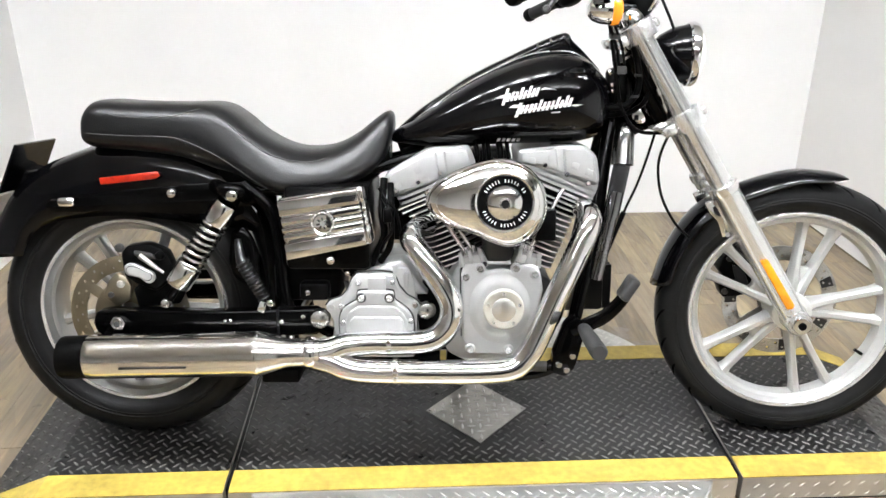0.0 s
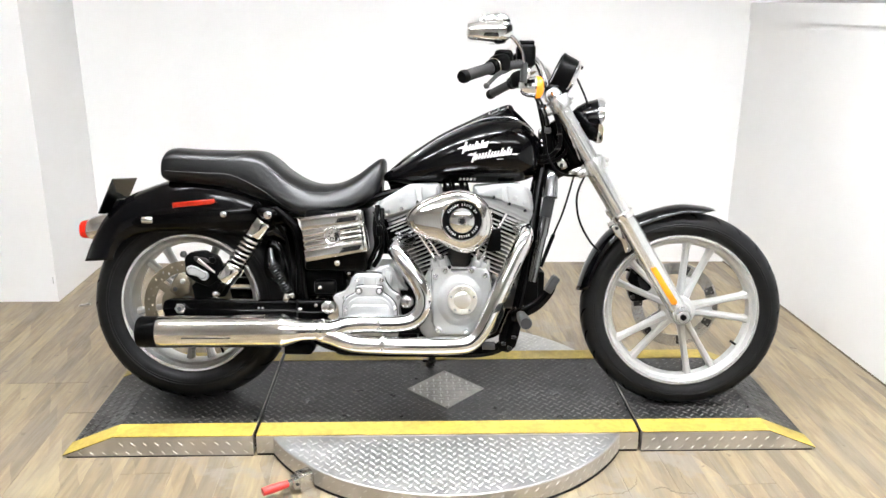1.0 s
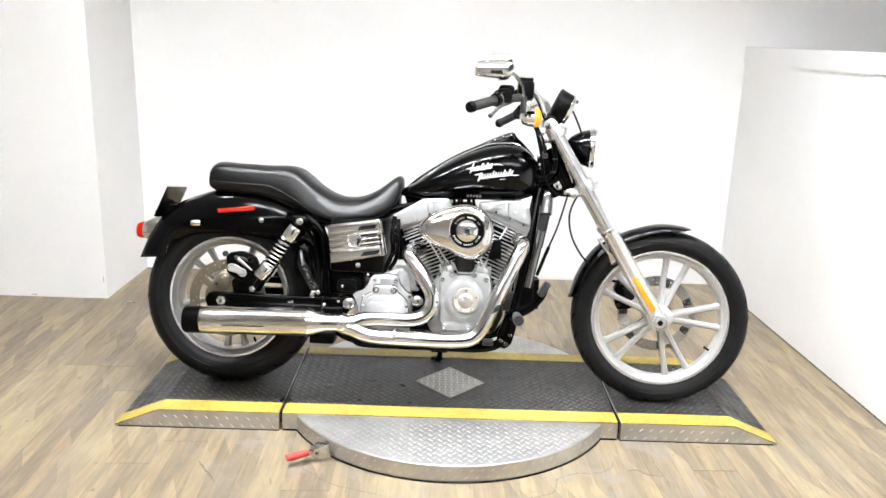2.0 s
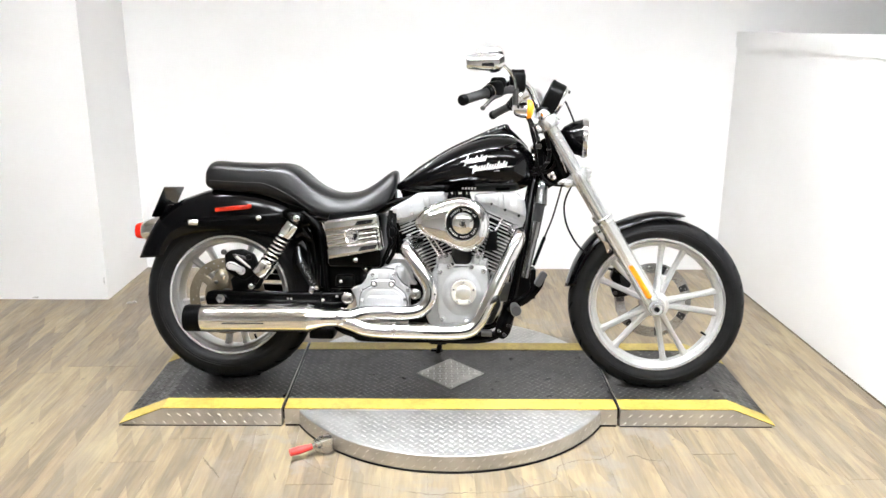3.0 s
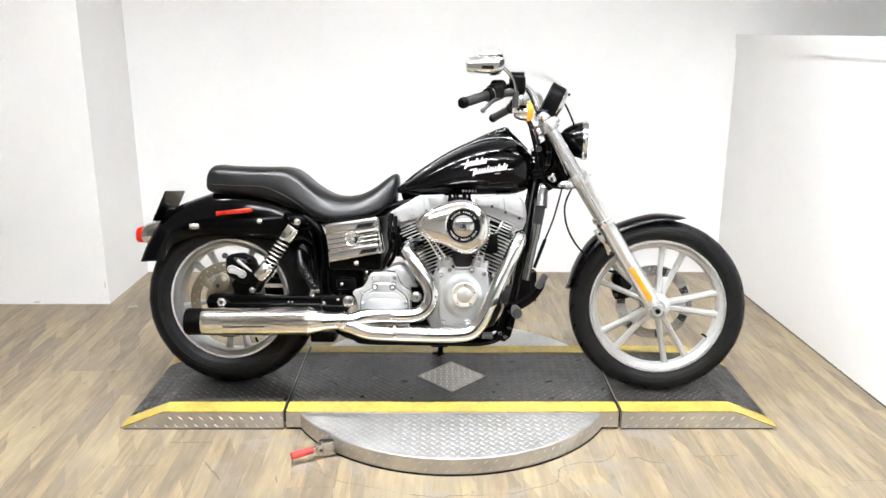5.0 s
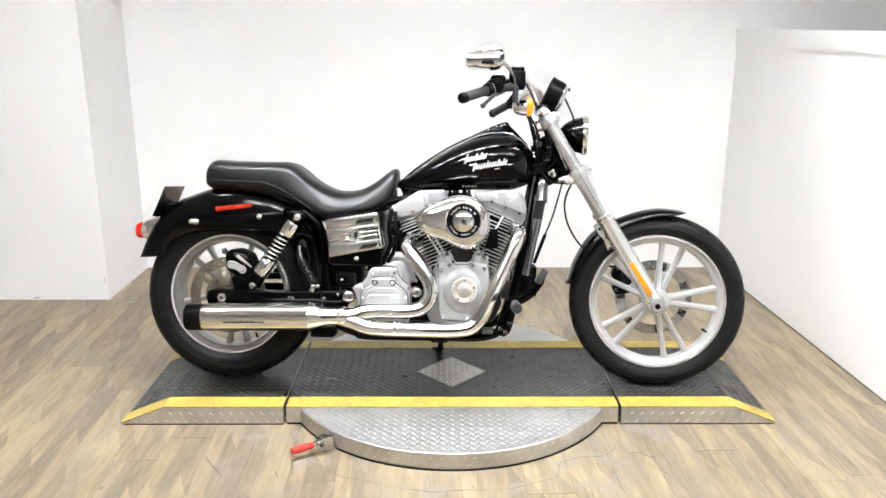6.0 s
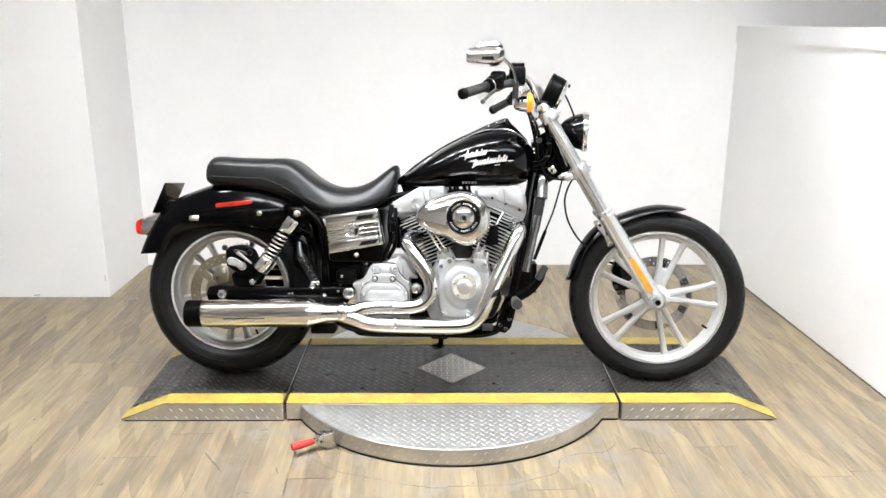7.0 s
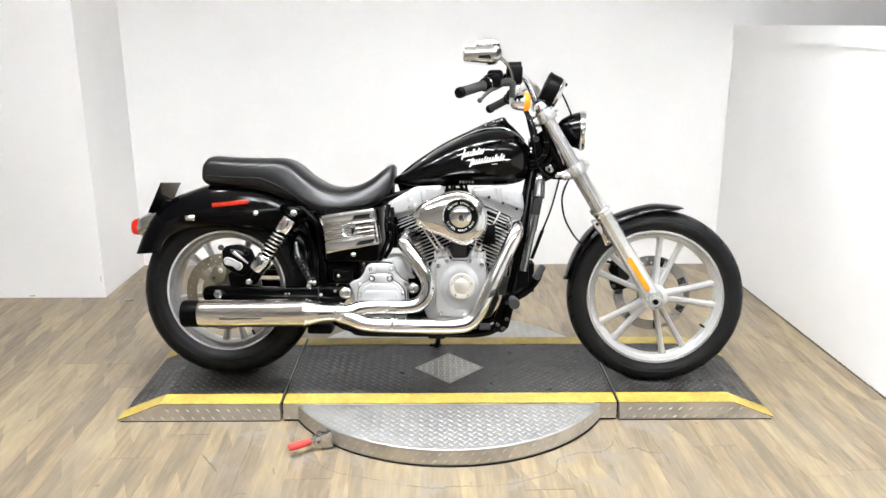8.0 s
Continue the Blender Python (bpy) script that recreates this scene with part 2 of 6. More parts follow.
def tube(pts, radius, seg=14, cap=True, n=8, smooth=True, flat=1.0):
    """A pipe along pts; radius is a number or one for each point of pts."""
    path = smooth_path(pts, n) if smooth else [Vector(p) for p in pts]
    m = len(path)
    if isinstance(radius, (int, float)):
        rad = [radius] * m
    else:
        k = (len(radius) - 1) / (m - 1)
        rad = [radius[min(int(i * k), len(radius) - 2)] * (1 - (i * k - min(int(i * k), len(radius) - 2)))
               + radius[min(int(i * k), len(radius) - 2) + 1] * (i * k - min(int(i * k), len(radius) - 2)) for i in range(m)]
    bm = bmesh.new()
    rings = []
    up = Vector((0, 1, 0))
    for i, p in enumerate(path):
        d = (path[min(i + 1, m - 1)] - path[max(i - 1, 0)]).normalized()
        side = d.cross(up)
        if side.length < 1e-3:
            side = d.cross(Vector((1, 0, 0)))
        side.normalize()
        up = side.cross(d).normalized()
        rings.append([bm.verts.new(p + rad[i] * (math.cos(2 * math.pi * j / seg) * side + flat * math.sin(2 * math.pi * j / seg) * up)) for j in range(seg)])
    for a, b in zip(rings, rings[1:]):
        for j in range(seg):
            bm.faces.new((a[j], a[(j + 1) % seg], b[(j + 1) % seg], b[j]))
    if cap:
        bm.faces.new(rings[0][::-1])
        bm.faces.new(rings[-1])
    return bm


def rod(a, b, r, seg=16, r2=None):
    return tube([a, b], [r, r if r2 is None else r2], seg, smooth=False)


def thing(name, label, category, m=None, group=""):
    ob = new(name)
    if m is not None:
        ob.matrix_basis = m
    return tagged(ob, label, category, group)


def slab(name, x0, x1, y0, y1, z0, z1, material, label, category):
    return tagged(part(name, box(x0, x1, y0, y1, z0, z1), material, smooth=False), label, category, kind="structure")

# ---- the room ----
BACK = 1.69
slab("floor", -4.5, 5.5, -6.0, BACK + 0.15, -0.12, -0.003, FLOORBASE, "worn light oak plank floor", "floor")
slab("wall_north", -0.94, 4.6, BACK, BACK + 0.15, -0.003, 2.9, WALL, "plain white painted back wall", "wall")
slab("wall_corner", -4.5, -0.94, 1.105, BACK + 0.15, -0.003, 2.9, WALL, "white painted wall jutting out beside the bay", "wall")
slab("wall_south", -4.5, 5.5, -6.15, -6.0, -0.003, 2.9, WALL, "plain white wall closing the showroom", "wall")
# added dark panel, stands in for a dark shape mirrored in the chrome
slab("door_1", 0.02, 1.75, -6.03, -5.975, -0.002, 2.12, DARKPANEL, "unseen dark panel added for the chrome to reflect", "door")
slab("wall_west", -4.65, -4.5, -6.15, BACK + 0.15, -0.003, 2.9, WALL, "plain white wall closing the showroom", "wall")
# dim light beyond the partition is put into this wall's dark colour
slab("wall_far_east", 4.6, 4.75, -6.15, BACK + 0.15, -0.003, 2.9, DIMWALL, "plain unseen wall beyond the low partition, coloured dark for the dimness there", "wall")
slab("ceiling", -4.65, 5.5, -6.15, BACK + 0.15, 2.9, 3.0, CEIL, "plain white ceiling", "ceiling")


def low_wall():
    """The chest-high partition on the east side, slightly out of square, with its cap."""
    lean_x = lambda y: 2.472 + 0.037 * (1.70 - y)
    bm = bmesh.new()
    pts = [(lean_x(BACK), BACK - 0.002), (lean_x(-4.0), -4.0), (lean_x(-4.0) + 0.14, -4.0), (lean_x(BACK) + 0.14, BACK - 0.002)]
    def solid(off, z0, z1):
        q = [Vector((x + (off if i in (2, 3) else -off), y, 0)) for i, (x, y) in enumerate(pts)]
        lo = [bm.verts.new((v.x, v.y, z0)) for v in q]
        hi = [bm.verts.new((v.x, v.y, z1)) for v in q]
        bm.faces.new(lo[::-1]), bm.faces.new(hi)
        for i in range(4):
            bm.faces.new((lo[i], lo[(i + 1) % 4], hi[(i + 1) % 4], hi[i]))
    solid(0, -0.003, 1.30)
    wall = tagged(part("wall_east", bm, WALL, smooth=False), "chest-high white painted partition wall", "wall", kind="structure")
    bm = bmesh.new()
    solid(0.009, 1.30, 1.385)
    tagged(part("trim", bm, WALL, smooth=False), "flat white board capping the low partition", "trim", kind="structure")
low_wall()


def foot_shadow_strip():
    """The shadow line along the partition's foot, laid as a thin dark strip."""
    bm = bmesh.new()
    at = lambda y, d: 2.472 + 0.037 * (1.70 - y) - d
    ends = [(at(y, d), y) for y, d in ((BACK - 0.003, 0), (BACK - 0.003, 0.004), (-4.0, 0.004), (-4.0, 0))]
    lo = [bm.verts.new((x, y, -0.001)) for x, y in ends]
    hi = [bm.verts.new((x, y, 0.006)) for x, y in ends]
    bm.faces.new(hi)
    for i in range(4):
        bm.faces.new((lo[i], lo[(i + 1) % 4], hi[(i + 1) % 4], hi[i]))
    tagged(part("baseboard", bm, FLOORBASE, smooth=False), "thin dark strip drawn for the shadow line along the partition's foot", "baseboard", kind="structure")
foot_shadow_strip()

# unseen ceiling lights, layout assumed: rows of added hanging square panels that shine down and wash the ceiling above
# them
def ring_frame(h, t, z0, z1):
    bm = bmesh.new()
    for x0, x1, y0, y1 in ((-h, h, -h, -h + t), (-h, h, h - t, h), (-h, -h + t, -h + t, h - t), (h - t, h, -h + t, h - t)):
        join(bm, box(x0, x1, y0, y1, z0, z1))
    return bm


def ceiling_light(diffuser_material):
    t = thing("ceiling_light", "unseen white square panel light, added below the ceiling", "ceiling light", group="ceiling lights")
    # frame drawn deep to hold light off the upper walls
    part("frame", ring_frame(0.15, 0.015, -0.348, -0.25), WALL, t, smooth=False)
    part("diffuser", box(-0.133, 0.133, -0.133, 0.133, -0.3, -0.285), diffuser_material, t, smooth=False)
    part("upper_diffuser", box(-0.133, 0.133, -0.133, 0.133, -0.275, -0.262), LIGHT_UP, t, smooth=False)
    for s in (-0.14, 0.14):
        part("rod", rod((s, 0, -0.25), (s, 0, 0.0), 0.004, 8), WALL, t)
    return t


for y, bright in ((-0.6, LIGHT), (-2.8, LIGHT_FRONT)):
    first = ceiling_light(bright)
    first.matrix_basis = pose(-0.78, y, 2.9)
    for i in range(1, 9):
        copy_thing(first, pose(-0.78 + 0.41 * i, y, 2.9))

# ---- the motorcycle ----
MATTEBLACK = mat("satin_black", (0.0018, 0.0018, 0.0018), 0.36, spec=0.06, vary=0.2, vary_scale=20, bump=0.0002)
FRAMEBLACK = mat("frame_black", (0.001, 0.001, 0.001), 0.11, spec=0.1, vary=0.2)
ENGINE = mat("silver_powdercoat", (0.39, 0.39, 0.385), 0.4, metal=0.45, vary=0.05, vary_scale=25, bump=0.0002, bump_scale=500)
FIN = mat("machined_fin", (0.66, 0.655, 0.65), 0.3, metal=0.5, vary=0.1, vary_scale=40)
FORKALU = mat("polished_fork_alloy", (0.68, 0.68, 0.67), 0.25, metal=0.75)
BRUSHED = mat("brushed_steel", (0.6, 0.59, 0.57), 0.24, metal=1.0)
MUFFLER = mat("polished_muffler", (0.84, 0.82, 0.79), 0.15, metal=1.0, rough_vary=0.03)
FORKCHROME = mat("hard_chrome_tube", (0.7, 0.7, 0.69), 0.2, metal=0.8)
DISC = mat("brake_disc_steel", (0.2, 0.195, 0.18), 0.32, metal=1.0, vary=0.1, vary_scale=18, rough_vary=0.08)
DARKCHROME = mat("dark_polished_sleeve", (0.2, 0.2, 0.2), 0.18, metal=1.0, rough_vary=0.06)
FRONTDISC = mat("front_disc_steel", (0.5, 0.49, 0.47), 0.24, metal=1.0, vary=0.1, vary_scale=18)
TURNED = mat("turned_bright_face", (0.85, 0.84, 0.82), 0.28, metal=1.0)
CHAMPAGNE = mat("pale_gold_alloy", (0.6, 0.575, 0.51), 0.32, metal=0.5, vary=0.05)
for swirl in (FRONTDISC, TURNED):
    swirl_shader = swirl.node_tree.nodes["Principled BSDF"]
    swirl_shader.inputs["Anisotropic"].default_value = 0.85
    around = swirl.node_tree.nodes.new("ShaderNodeTangent")
    around.direction_type, around.axis = "RADIAL", "Y"
    swirl.node_tree.links.new(around.outputs["Tangent"], swirl_shader.inputs["Tangent"])
# tan of the reflected wood floor is put into this steel's colour
TANDISC = mat("wood_tinted_steel", (0.3, 0.265, 0.2), 0.38, metal=1.0, vary=0.1, vary_scale=18, rough_vary=0.08)
SATINDARK = mat("satin_dark_metal", (0.02, 0.02, 0.021), 0.34, metal=0.3, spec=0.4, vary=0.1)
GUNMETAL = mat("dark_cast_metal", (0.045, 0.044, 0.043), 0.42, metal=0.5, vary=0.2)
AMBER = mat("amber_lens", (0.72, 0.24, 0.012), 0.2, vary=0.15, vary_scale=50)
REDLENS = mat("red_lens", (0.27, 0.014, 0.006), 0.15, vary=0.25, vary_scale=60)
TAILGLOW = mat("lit_tail_lens", (0.4, 0.012, 0.006), 0.2, emit=(1.0, 0.03, 0.008), emit_strength=0.12)
HEADGLASS = mat("lit_headlight_glass", (0.9, 0.9, 0.88), 0.08, emit=(1.0, 0.97, 0.9), emit_strength=2.5)
WHITEMARK = mat("white_emblem", (0.8, 0.79, 0.77), 0.35)
AMBERLIT = mat("lit_amber_lens", (0.85, 0.3, 0.02), 0.18, emit=(1.0, 0.3, 0.02), emit_strength=0.45)
BOOT = mat("ribbed_rubber_boot", (0.006, 0.006, 0.006), 0.3, spec=0.45, vary=0.15)
GRIP = mat("grip_rubber", (0.03, 0.03, 0.03), 0.5, spec=0.25, vary=0.15, bump=0.0006, bump_scale=220)
MIRROR = mat("mirror_glass", (0.9, 0.9, 0.9), 0.01, metal=1.0)

LEAN, YAW = math.degrees(-0.193), math.degrees(-0.05)
BIKE = pose(0, 0, 0.067, 0, 0, YAW) @ pose(0, 0, 0, LEAN)
bike = thing("motorcycle", "gloss black cruiser motorcycle with silver engine and chrome exhaust", "motorcycle", BIKE)
STEER_AT, RAKE = Vector((1.29, -0.105, 0.86)), math.radians(31.5)
STEER = (Matrix.Translation(STEER_AT) @ Matrix.Rotation(math.radians(-4.5), 4, Vector((-math.sin(RAKE), 0, math.cos(RAKE))))
         @ Matrix.Translation(-STEER_AT))


def bp(name, bm, material, parent=None, label="", m=None, smooth=True, angle=0.7):
    return part(name, bm, material, bike if parent is None else parent, label, smooth, m, angle)


def spline(rows, per=4):
    """Rows of numbers, smoothed to per times as many."""
    rows = [np.array(r, float) for r in rows]
    q = [2 * rows[0] - rows[1], *rows, 2 * rows[-1] - rows[-2]]
    out = []
    for i in range(1, len(q) - 2):
        a, b, c, d = q[i - 1:i + 3]
        for k in range(per):
            t = k / per
            out.append(0.5 * (2 * b + (c - a) * t + (2 * a - 5 * b + 4 * c - d) * t * t + (3 * b - a - 3 * c + d) * t ** 3))
    return out + [rows[-1]]


def loft(stations, power=2.6, seg=32, per=4, taper=None):
    """A body through stations of (x, lowest z, highest z, half width); taper narrows it towards its top."""
    bm = bmesh.new()
    rings = []
    for u, lo, hi, hw in spline(stations, per):
        hw, b, c = max(hw, 0.002), max((hi - lo) / 2, 0.002), (hi + lo) / 2
        ring = []
        for j in range(seg):
            a = 2 * math.pi * j / seg
            ca, sa = math.cos(a), math.sin(a)
            up = math.copysign(abs(sa) ** (2 / power), sa)
            wide = hw * (taper(u, (1 + up) / 2) if taper else 1.0)
            ring.append(bm.verts.new((u, wide * math.copysign(abs(ca) ** (2 / power), ca), c + b * up)))
        rings.append(ring)
    for a, b in zip(rings, rings[1:]):
        for j in range(seg):
            bm.faces.new((a[j], a[(j + 1) % seg], b[(j + 1) % seg], b[j]))
    for r in (rings[0], rings[-1]):
        c = bm.verts.new(sum((v.co for v in r), Vector()) / seg)
        for j in range(seg):
            bm.faces.new((r[j], r[(j + 1) % seg], c))
    return bm


def guard(pairs, half, drop=(0.0, 0.0, 0.01, 0.05, 0.25, 0.62, 1.0), out=(0.0, 0.32, 0.6, 0.82, 0.95, 1.0, 1.0), per=5, arch=0.022):
    """A mudguard shell: pairs of crown point and skirt point in x and z, mirrored about y."""
    rows = spline([(*a, *b) for a, b in pairs], per)
    bm = bmesh.new()
    grid = []
    for tu, tw, su, sw in rows:
        line = []
        full = max(math.hypot(su - tu, sw - tw), 1e-6)
        fall = [min(1.0, d + min(arch, 0.6 * full) / full * o * o * (1 - d)) for d, o in zip(drop, out)]
        for s in (-1, 1):
            ks = range(len(drop) - 1, 0, -1) if s < 0 else range(len(drop))
            for k in ks:
                line.append(bm.verts.new((tu + (su - tu) * fall[k], s * half * out[k], tw + (sw - tw) * fall[k])))
        grid.append(line)
    for a, b in zip(grid, grid[1:]):
        for j in range(len(a) - 1):
            bm.faces.new((a[j], a[j + 1], b[j + 1], b[j]))
    return bm


def thick(ob, t):
    m = ob.modifiers.new("thickness", "SOLIDIFY")
    m.thickness, m.offset = t, -1
    return ob


def bolt(parent, u, v, w, r, material=CHROME, h=0.012, name="bolt", dome=True, label=""):
    prof = [(r, 0), (r, -h * 0.5), (r * 0.85, -h * 0.85), (r * 0.45, -h), (0, -h)] if dome else [(r, 0), (r, -h), (r * 0.55, -h), (r * 0.5, -h * 0.3), (0, -h * 0.3)]
    return bp(name, lathe(prof, 18), material, parent, label, pose(u, v, w))


def wheel(name, at, tyre_r, tyre_w, rim_r, rim_w, phase, disc_side, steer=None, disc_mat=None, stem=62, floating=False, metal=SILVER):
    m = (steer @ pose(*at)) if steer is not None else pose(*at)
    w = rim_w
    rim = bp(name, lathe([(rim_r, -w), (rim_r - 0.004, -w - 0.004), (rim_r - 0.012, -w - 0.003), (rim_r - 0.018, -w + 0.006), (rim_r - 0.021, -w + 0.014),
                          (rim_r - 0.029, -w + 0.018), (rim_r - 0.033, -w + 0.03), (rim_r - 0.036, 0), (rim_r - 0.033, w - 0.03), (rim_r - 0.018, w - 0.006),
                          (rim_r - 0.004, w + 0.004), (rim_r, w), (rim_r - 0.006, w - 0.012), (rim_r - 0.016, 0), (rim_r - 0.006, -w + 0.012)], 96, True),
             metal, None, "silver painted cast wheel", m)
    bp("rim_lip", lathe([(rim_r - 0.0005, -w - 0.001), (rim_r - 0.004, -w - 0.0052), (rim_r - 0.011, -w - 0.0045), (rim_r - 0.0165, -w + 0.004), (rim_r - 0.012, -w + 0.006), (rim_r - 0.003, -w + 0.003)], 96, True), FORKALU, rim, "machined bright rim lip")
    # tyre with a rounded crown
    prof = []
    n = 14
    side = rim_r + 0.25 * (tyre_r - rim_r)
    for i in range(n + 1):
        a = math.pi * i / n
        y = -tyre_w * math.cos(a)
        r = side + (tyre_r - side) * math.sin(a) ** 0.62 if 0 < i < n else side
        prof.append((r, y))
    prof = [(rim_r - 0.004, -w - 0.001), (rim_r + 0.004, -w - 0.004), (rim_r + 0.012, -tyre_w * 0.9)] + prof + [(rim_r + 0.012, tyre_w * 0.9), (rim_r + 0.004, w + 0.004), (rim_r - 0.004, w + 0.001)]
    # raised rings on the sidewall
    for f in (0.2, 0.28):
        r = rim_r + 0.012 + f * (tyre_r - rim_r)
        bp("sidewall_ring", lathe([(r - 0.003, -tyre_w * 0.985), (r, -tyre_w * 1.012), (r + 0.003, -tyre_w * 0.985)], 96), RUBBER, rim)
    tyre = bp("tyre", lathe(prof, 128, True), RUBBER, rim, "black road tyre with a cut tread", angle=1.2)
    # tread grooves on both shoulders, their shade drawn as near-black strips
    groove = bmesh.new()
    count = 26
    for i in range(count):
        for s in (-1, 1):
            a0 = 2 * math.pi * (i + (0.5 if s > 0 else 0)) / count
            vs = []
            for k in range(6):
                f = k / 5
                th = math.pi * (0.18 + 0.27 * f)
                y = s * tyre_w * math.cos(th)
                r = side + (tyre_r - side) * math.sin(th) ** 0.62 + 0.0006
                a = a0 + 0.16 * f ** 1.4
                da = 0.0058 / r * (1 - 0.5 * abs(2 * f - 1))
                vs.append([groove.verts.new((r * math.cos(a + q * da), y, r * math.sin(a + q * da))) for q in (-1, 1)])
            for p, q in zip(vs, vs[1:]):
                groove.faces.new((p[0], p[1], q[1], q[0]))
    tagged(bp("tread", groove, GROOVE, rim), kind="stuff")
    hub = bp("hub", lathe([(0.0, -0.062), (0.03, -0.062), (0.034, -0.05), (0.048, -0.042), (0.05, 0.042), (0.034, 0.05), (0.03, 0.062), (0, 0.062)], 40), metal, rim)
    r0, r1 = 0.04, rim_r - 0.03
    sp = bmesh.new()
    # one tapered spoke along +x
    sections = [(r0, 0.014, 0.03), (r0 + 0.03, 0.0125, 0.024), (0.5 * (r0 + r1), 0.0105, 0.018), (r1 - 0.02, 0.0115, 0.018), (r1 + 0.004, 0.016, 0.022)]
    rings = []
    for r, a, b in sections:
        ring = []
        for j in range(10):
            t = 2 * math.pi * j / 10
            ring.append(sp.verts.new((r, b * math.copysign(abs(math.sin(t)) ** 0.7, math.sin(t)), a * math.copysign(abs(math.cos(t)) ** 0.7, math.cos(t)))))
        rings.append(ring)
    for a, b in zip(rings, rings[1:]):
        for j in range(10):
            sp.faces.new((a[j], a[(j + 1) % 10], b[(j + 1) % 10], b[j]))
    sme = mesh_from("spoke", sp, metal)
    for k in range(5):
        for s in (-1, 1):
            a = math.radians(phase + 72 * k)
            # each pair opens towards the rim
            d = Matrix.Rotation(-(a + s * math.radians(10.5)), 4, "Y")
            part("spoke", sme, metal, rim, m=d)
    for k in range(5):
        # the webs that tie each pair near the hub
        a = math.radians(phase + 72 * k)
        bp("web", prism([(0.04, -0.01), (0.118, -0.017), (0.11, 0.0), (0.118, 0.017), (0.04, 0.01)], -0.012, 0.012, 0.004), metal, rim, m=Matrix.Rotation(-a, 4, "Y"))
    # brake disc with drilled holes and a carrier
    R = 0.146
    bm = bmesh.new()
    nseg = 120
    yy = disc_side
    faces = []
    for y in (yy - 0.0025, yy + 0.0025):
        rows = [[bm.verts.new((r * math.cos(2 * math.pi * i / nseg), y, r * math.sin(2 * math.pi * i / nseg))) for i in range(nseg)] for r in (0.108, 0.116, 0.122, 0.130, 0.136, R)]
        faces.append(rows)
        for k, (a, b) in enumerate(zip(rows, rows[1:])):
            for i in range(nseg):
                if (k == 1 and i % 5 == 0) or (k == 3 and i % 5 == 2):
                    continue
                bm.faces.new((a[i], a[(i + 1) % nseg], b[(i + 1) % nseg], b[i]))
    for a, b in ((faces[0][0], faces[1][0]), (faces[0][-1], faces[1][-1])):
        for i in range(nseg):
            bm.faces.new((a[i], a[(i + 1) % nseg], b[(i + 1) % nseg], b[i]))
    bp("brake_disc", bm, disc_mat or DISC, rim, "drilled steel brake disc", smooth=False)
    # dark arcs laid on for what the polished disc reflects
    if floating:
        for k in range(7):
            turn = Matrix.Rotation(-math.radians(75 - 51.4 * k), 4, "Y")
            arc = [(r * math.cos(a), r * math.sin(a)) for r, steps in ((0.11, (-0.09, -0.03, 0.03, 0.09)), (0.139, (0.1, 0.03, -0.03, -0.1))) for a in steps]
            bp("disc_bobbin", prism(arc, yy - 0.0038, yy - 0.0022, 0.0004, 1), GUNMETAL, rim, m=turn)
            # bright dots put in for light seen through the drilled holes
            for r, a in ((0.117, 0.035), (0.131, -0.035)):
                bp("rivet", lathe([(0.0034, -0.0036), (0.0026, -0.0052), (0, -0.0052)], 10), FORKALU, rim, m=turn @ pose(r * math.cos(a), yy, r * math.sin(a)))
    co = 0.052 if floating else 0.085
    car = lathe([(0.03, yy - 0.004), (co, yy - 0.004), (co + 0.003, yy), (co, yy + 0.004), (0.03, yy + 0.004)], 40, True)
    for k in range(5):
        join(car, box(co - 0.005, 0.115, yy - 0.003, yy + 0.003, -0.014, 0.014, 0.002), Matrix.Rotation(2 * math.pi * k / 5, 4, "Y"))
    bp("disc_carrier", car, disc_mat or DISC, rim)
    # valve stem
    bp("valve_stem", rod((0.008, -0.012, 0), (0.03, -0.018, 0), 0.0042, 10), MATTEBLACK, rim, m=Matrix.Rotation(math.radians(stem), 4, "Y") @ Matrix.Translation((rim_r - 0.062, 0, 0)))
    return rim


GROOVE = mat("groove_shade", (0.001, 0.001, 0.001), 0.9, spec=0.02)
front_wheel = wheel("front_wheel", (1.633, 0, 0.325), 0.33, 0.052, 0.257, 0.04, 75, 0.06, STEER, disc_mat=FRONTDISC, stem=31, floating=True)
rear_wheel = wheel("rear_wheel", (0.003, 0, 0.335), 0.333, 0.08, 0.235, 0.06, 58, -0.085, disc_mat=TANDISC, metal=REARSILVER)

# ---- frame, swingarm, stand ----
for s in (-1, 1):
    bp("frame_rail", tube([(1.17, s * 0.035, 0.83), (1.15, s * 0.06, 0.7), (1.125, s * 0.09, 0.53), (1.085, s * 0.11, 0.33), (1.06, s * 0.12, 0.245), (0.99, s * 0.125, 0.2),
                            (0.8, s * 0.125, 0.195), (0.55, s * 0.125, 0.2), (0.42, s * 0.12, 0.25), (0.39, s * 0.115, 0.4), (0.37, s * 0.11, 0.58), (0.3, s * 0.11, 0.66)], 0.0165, 14), FRAMEBLACK)
    bp("seat_rail", tube([(1.1, s * 0.03, 0.84), (0.75, s * 0.06, 0.73), (0.45, s * 0.09, 0.655), (0.33, s * 0.1, 0.64)], 0.0145, 12), FRAMEBLACK)
bp("backbone", tube([(1.2, 0, 0.85), (0.95, 0, 0.83), (0.66, 0, 0.74)], 0.028, 14), FRAMEBLACK)
bp("steering_head", tube([(1.19, 0, 0.93), (1.275, 0, 0.79)], 0.034, 20, smooth=False), FRAMEBLACK)
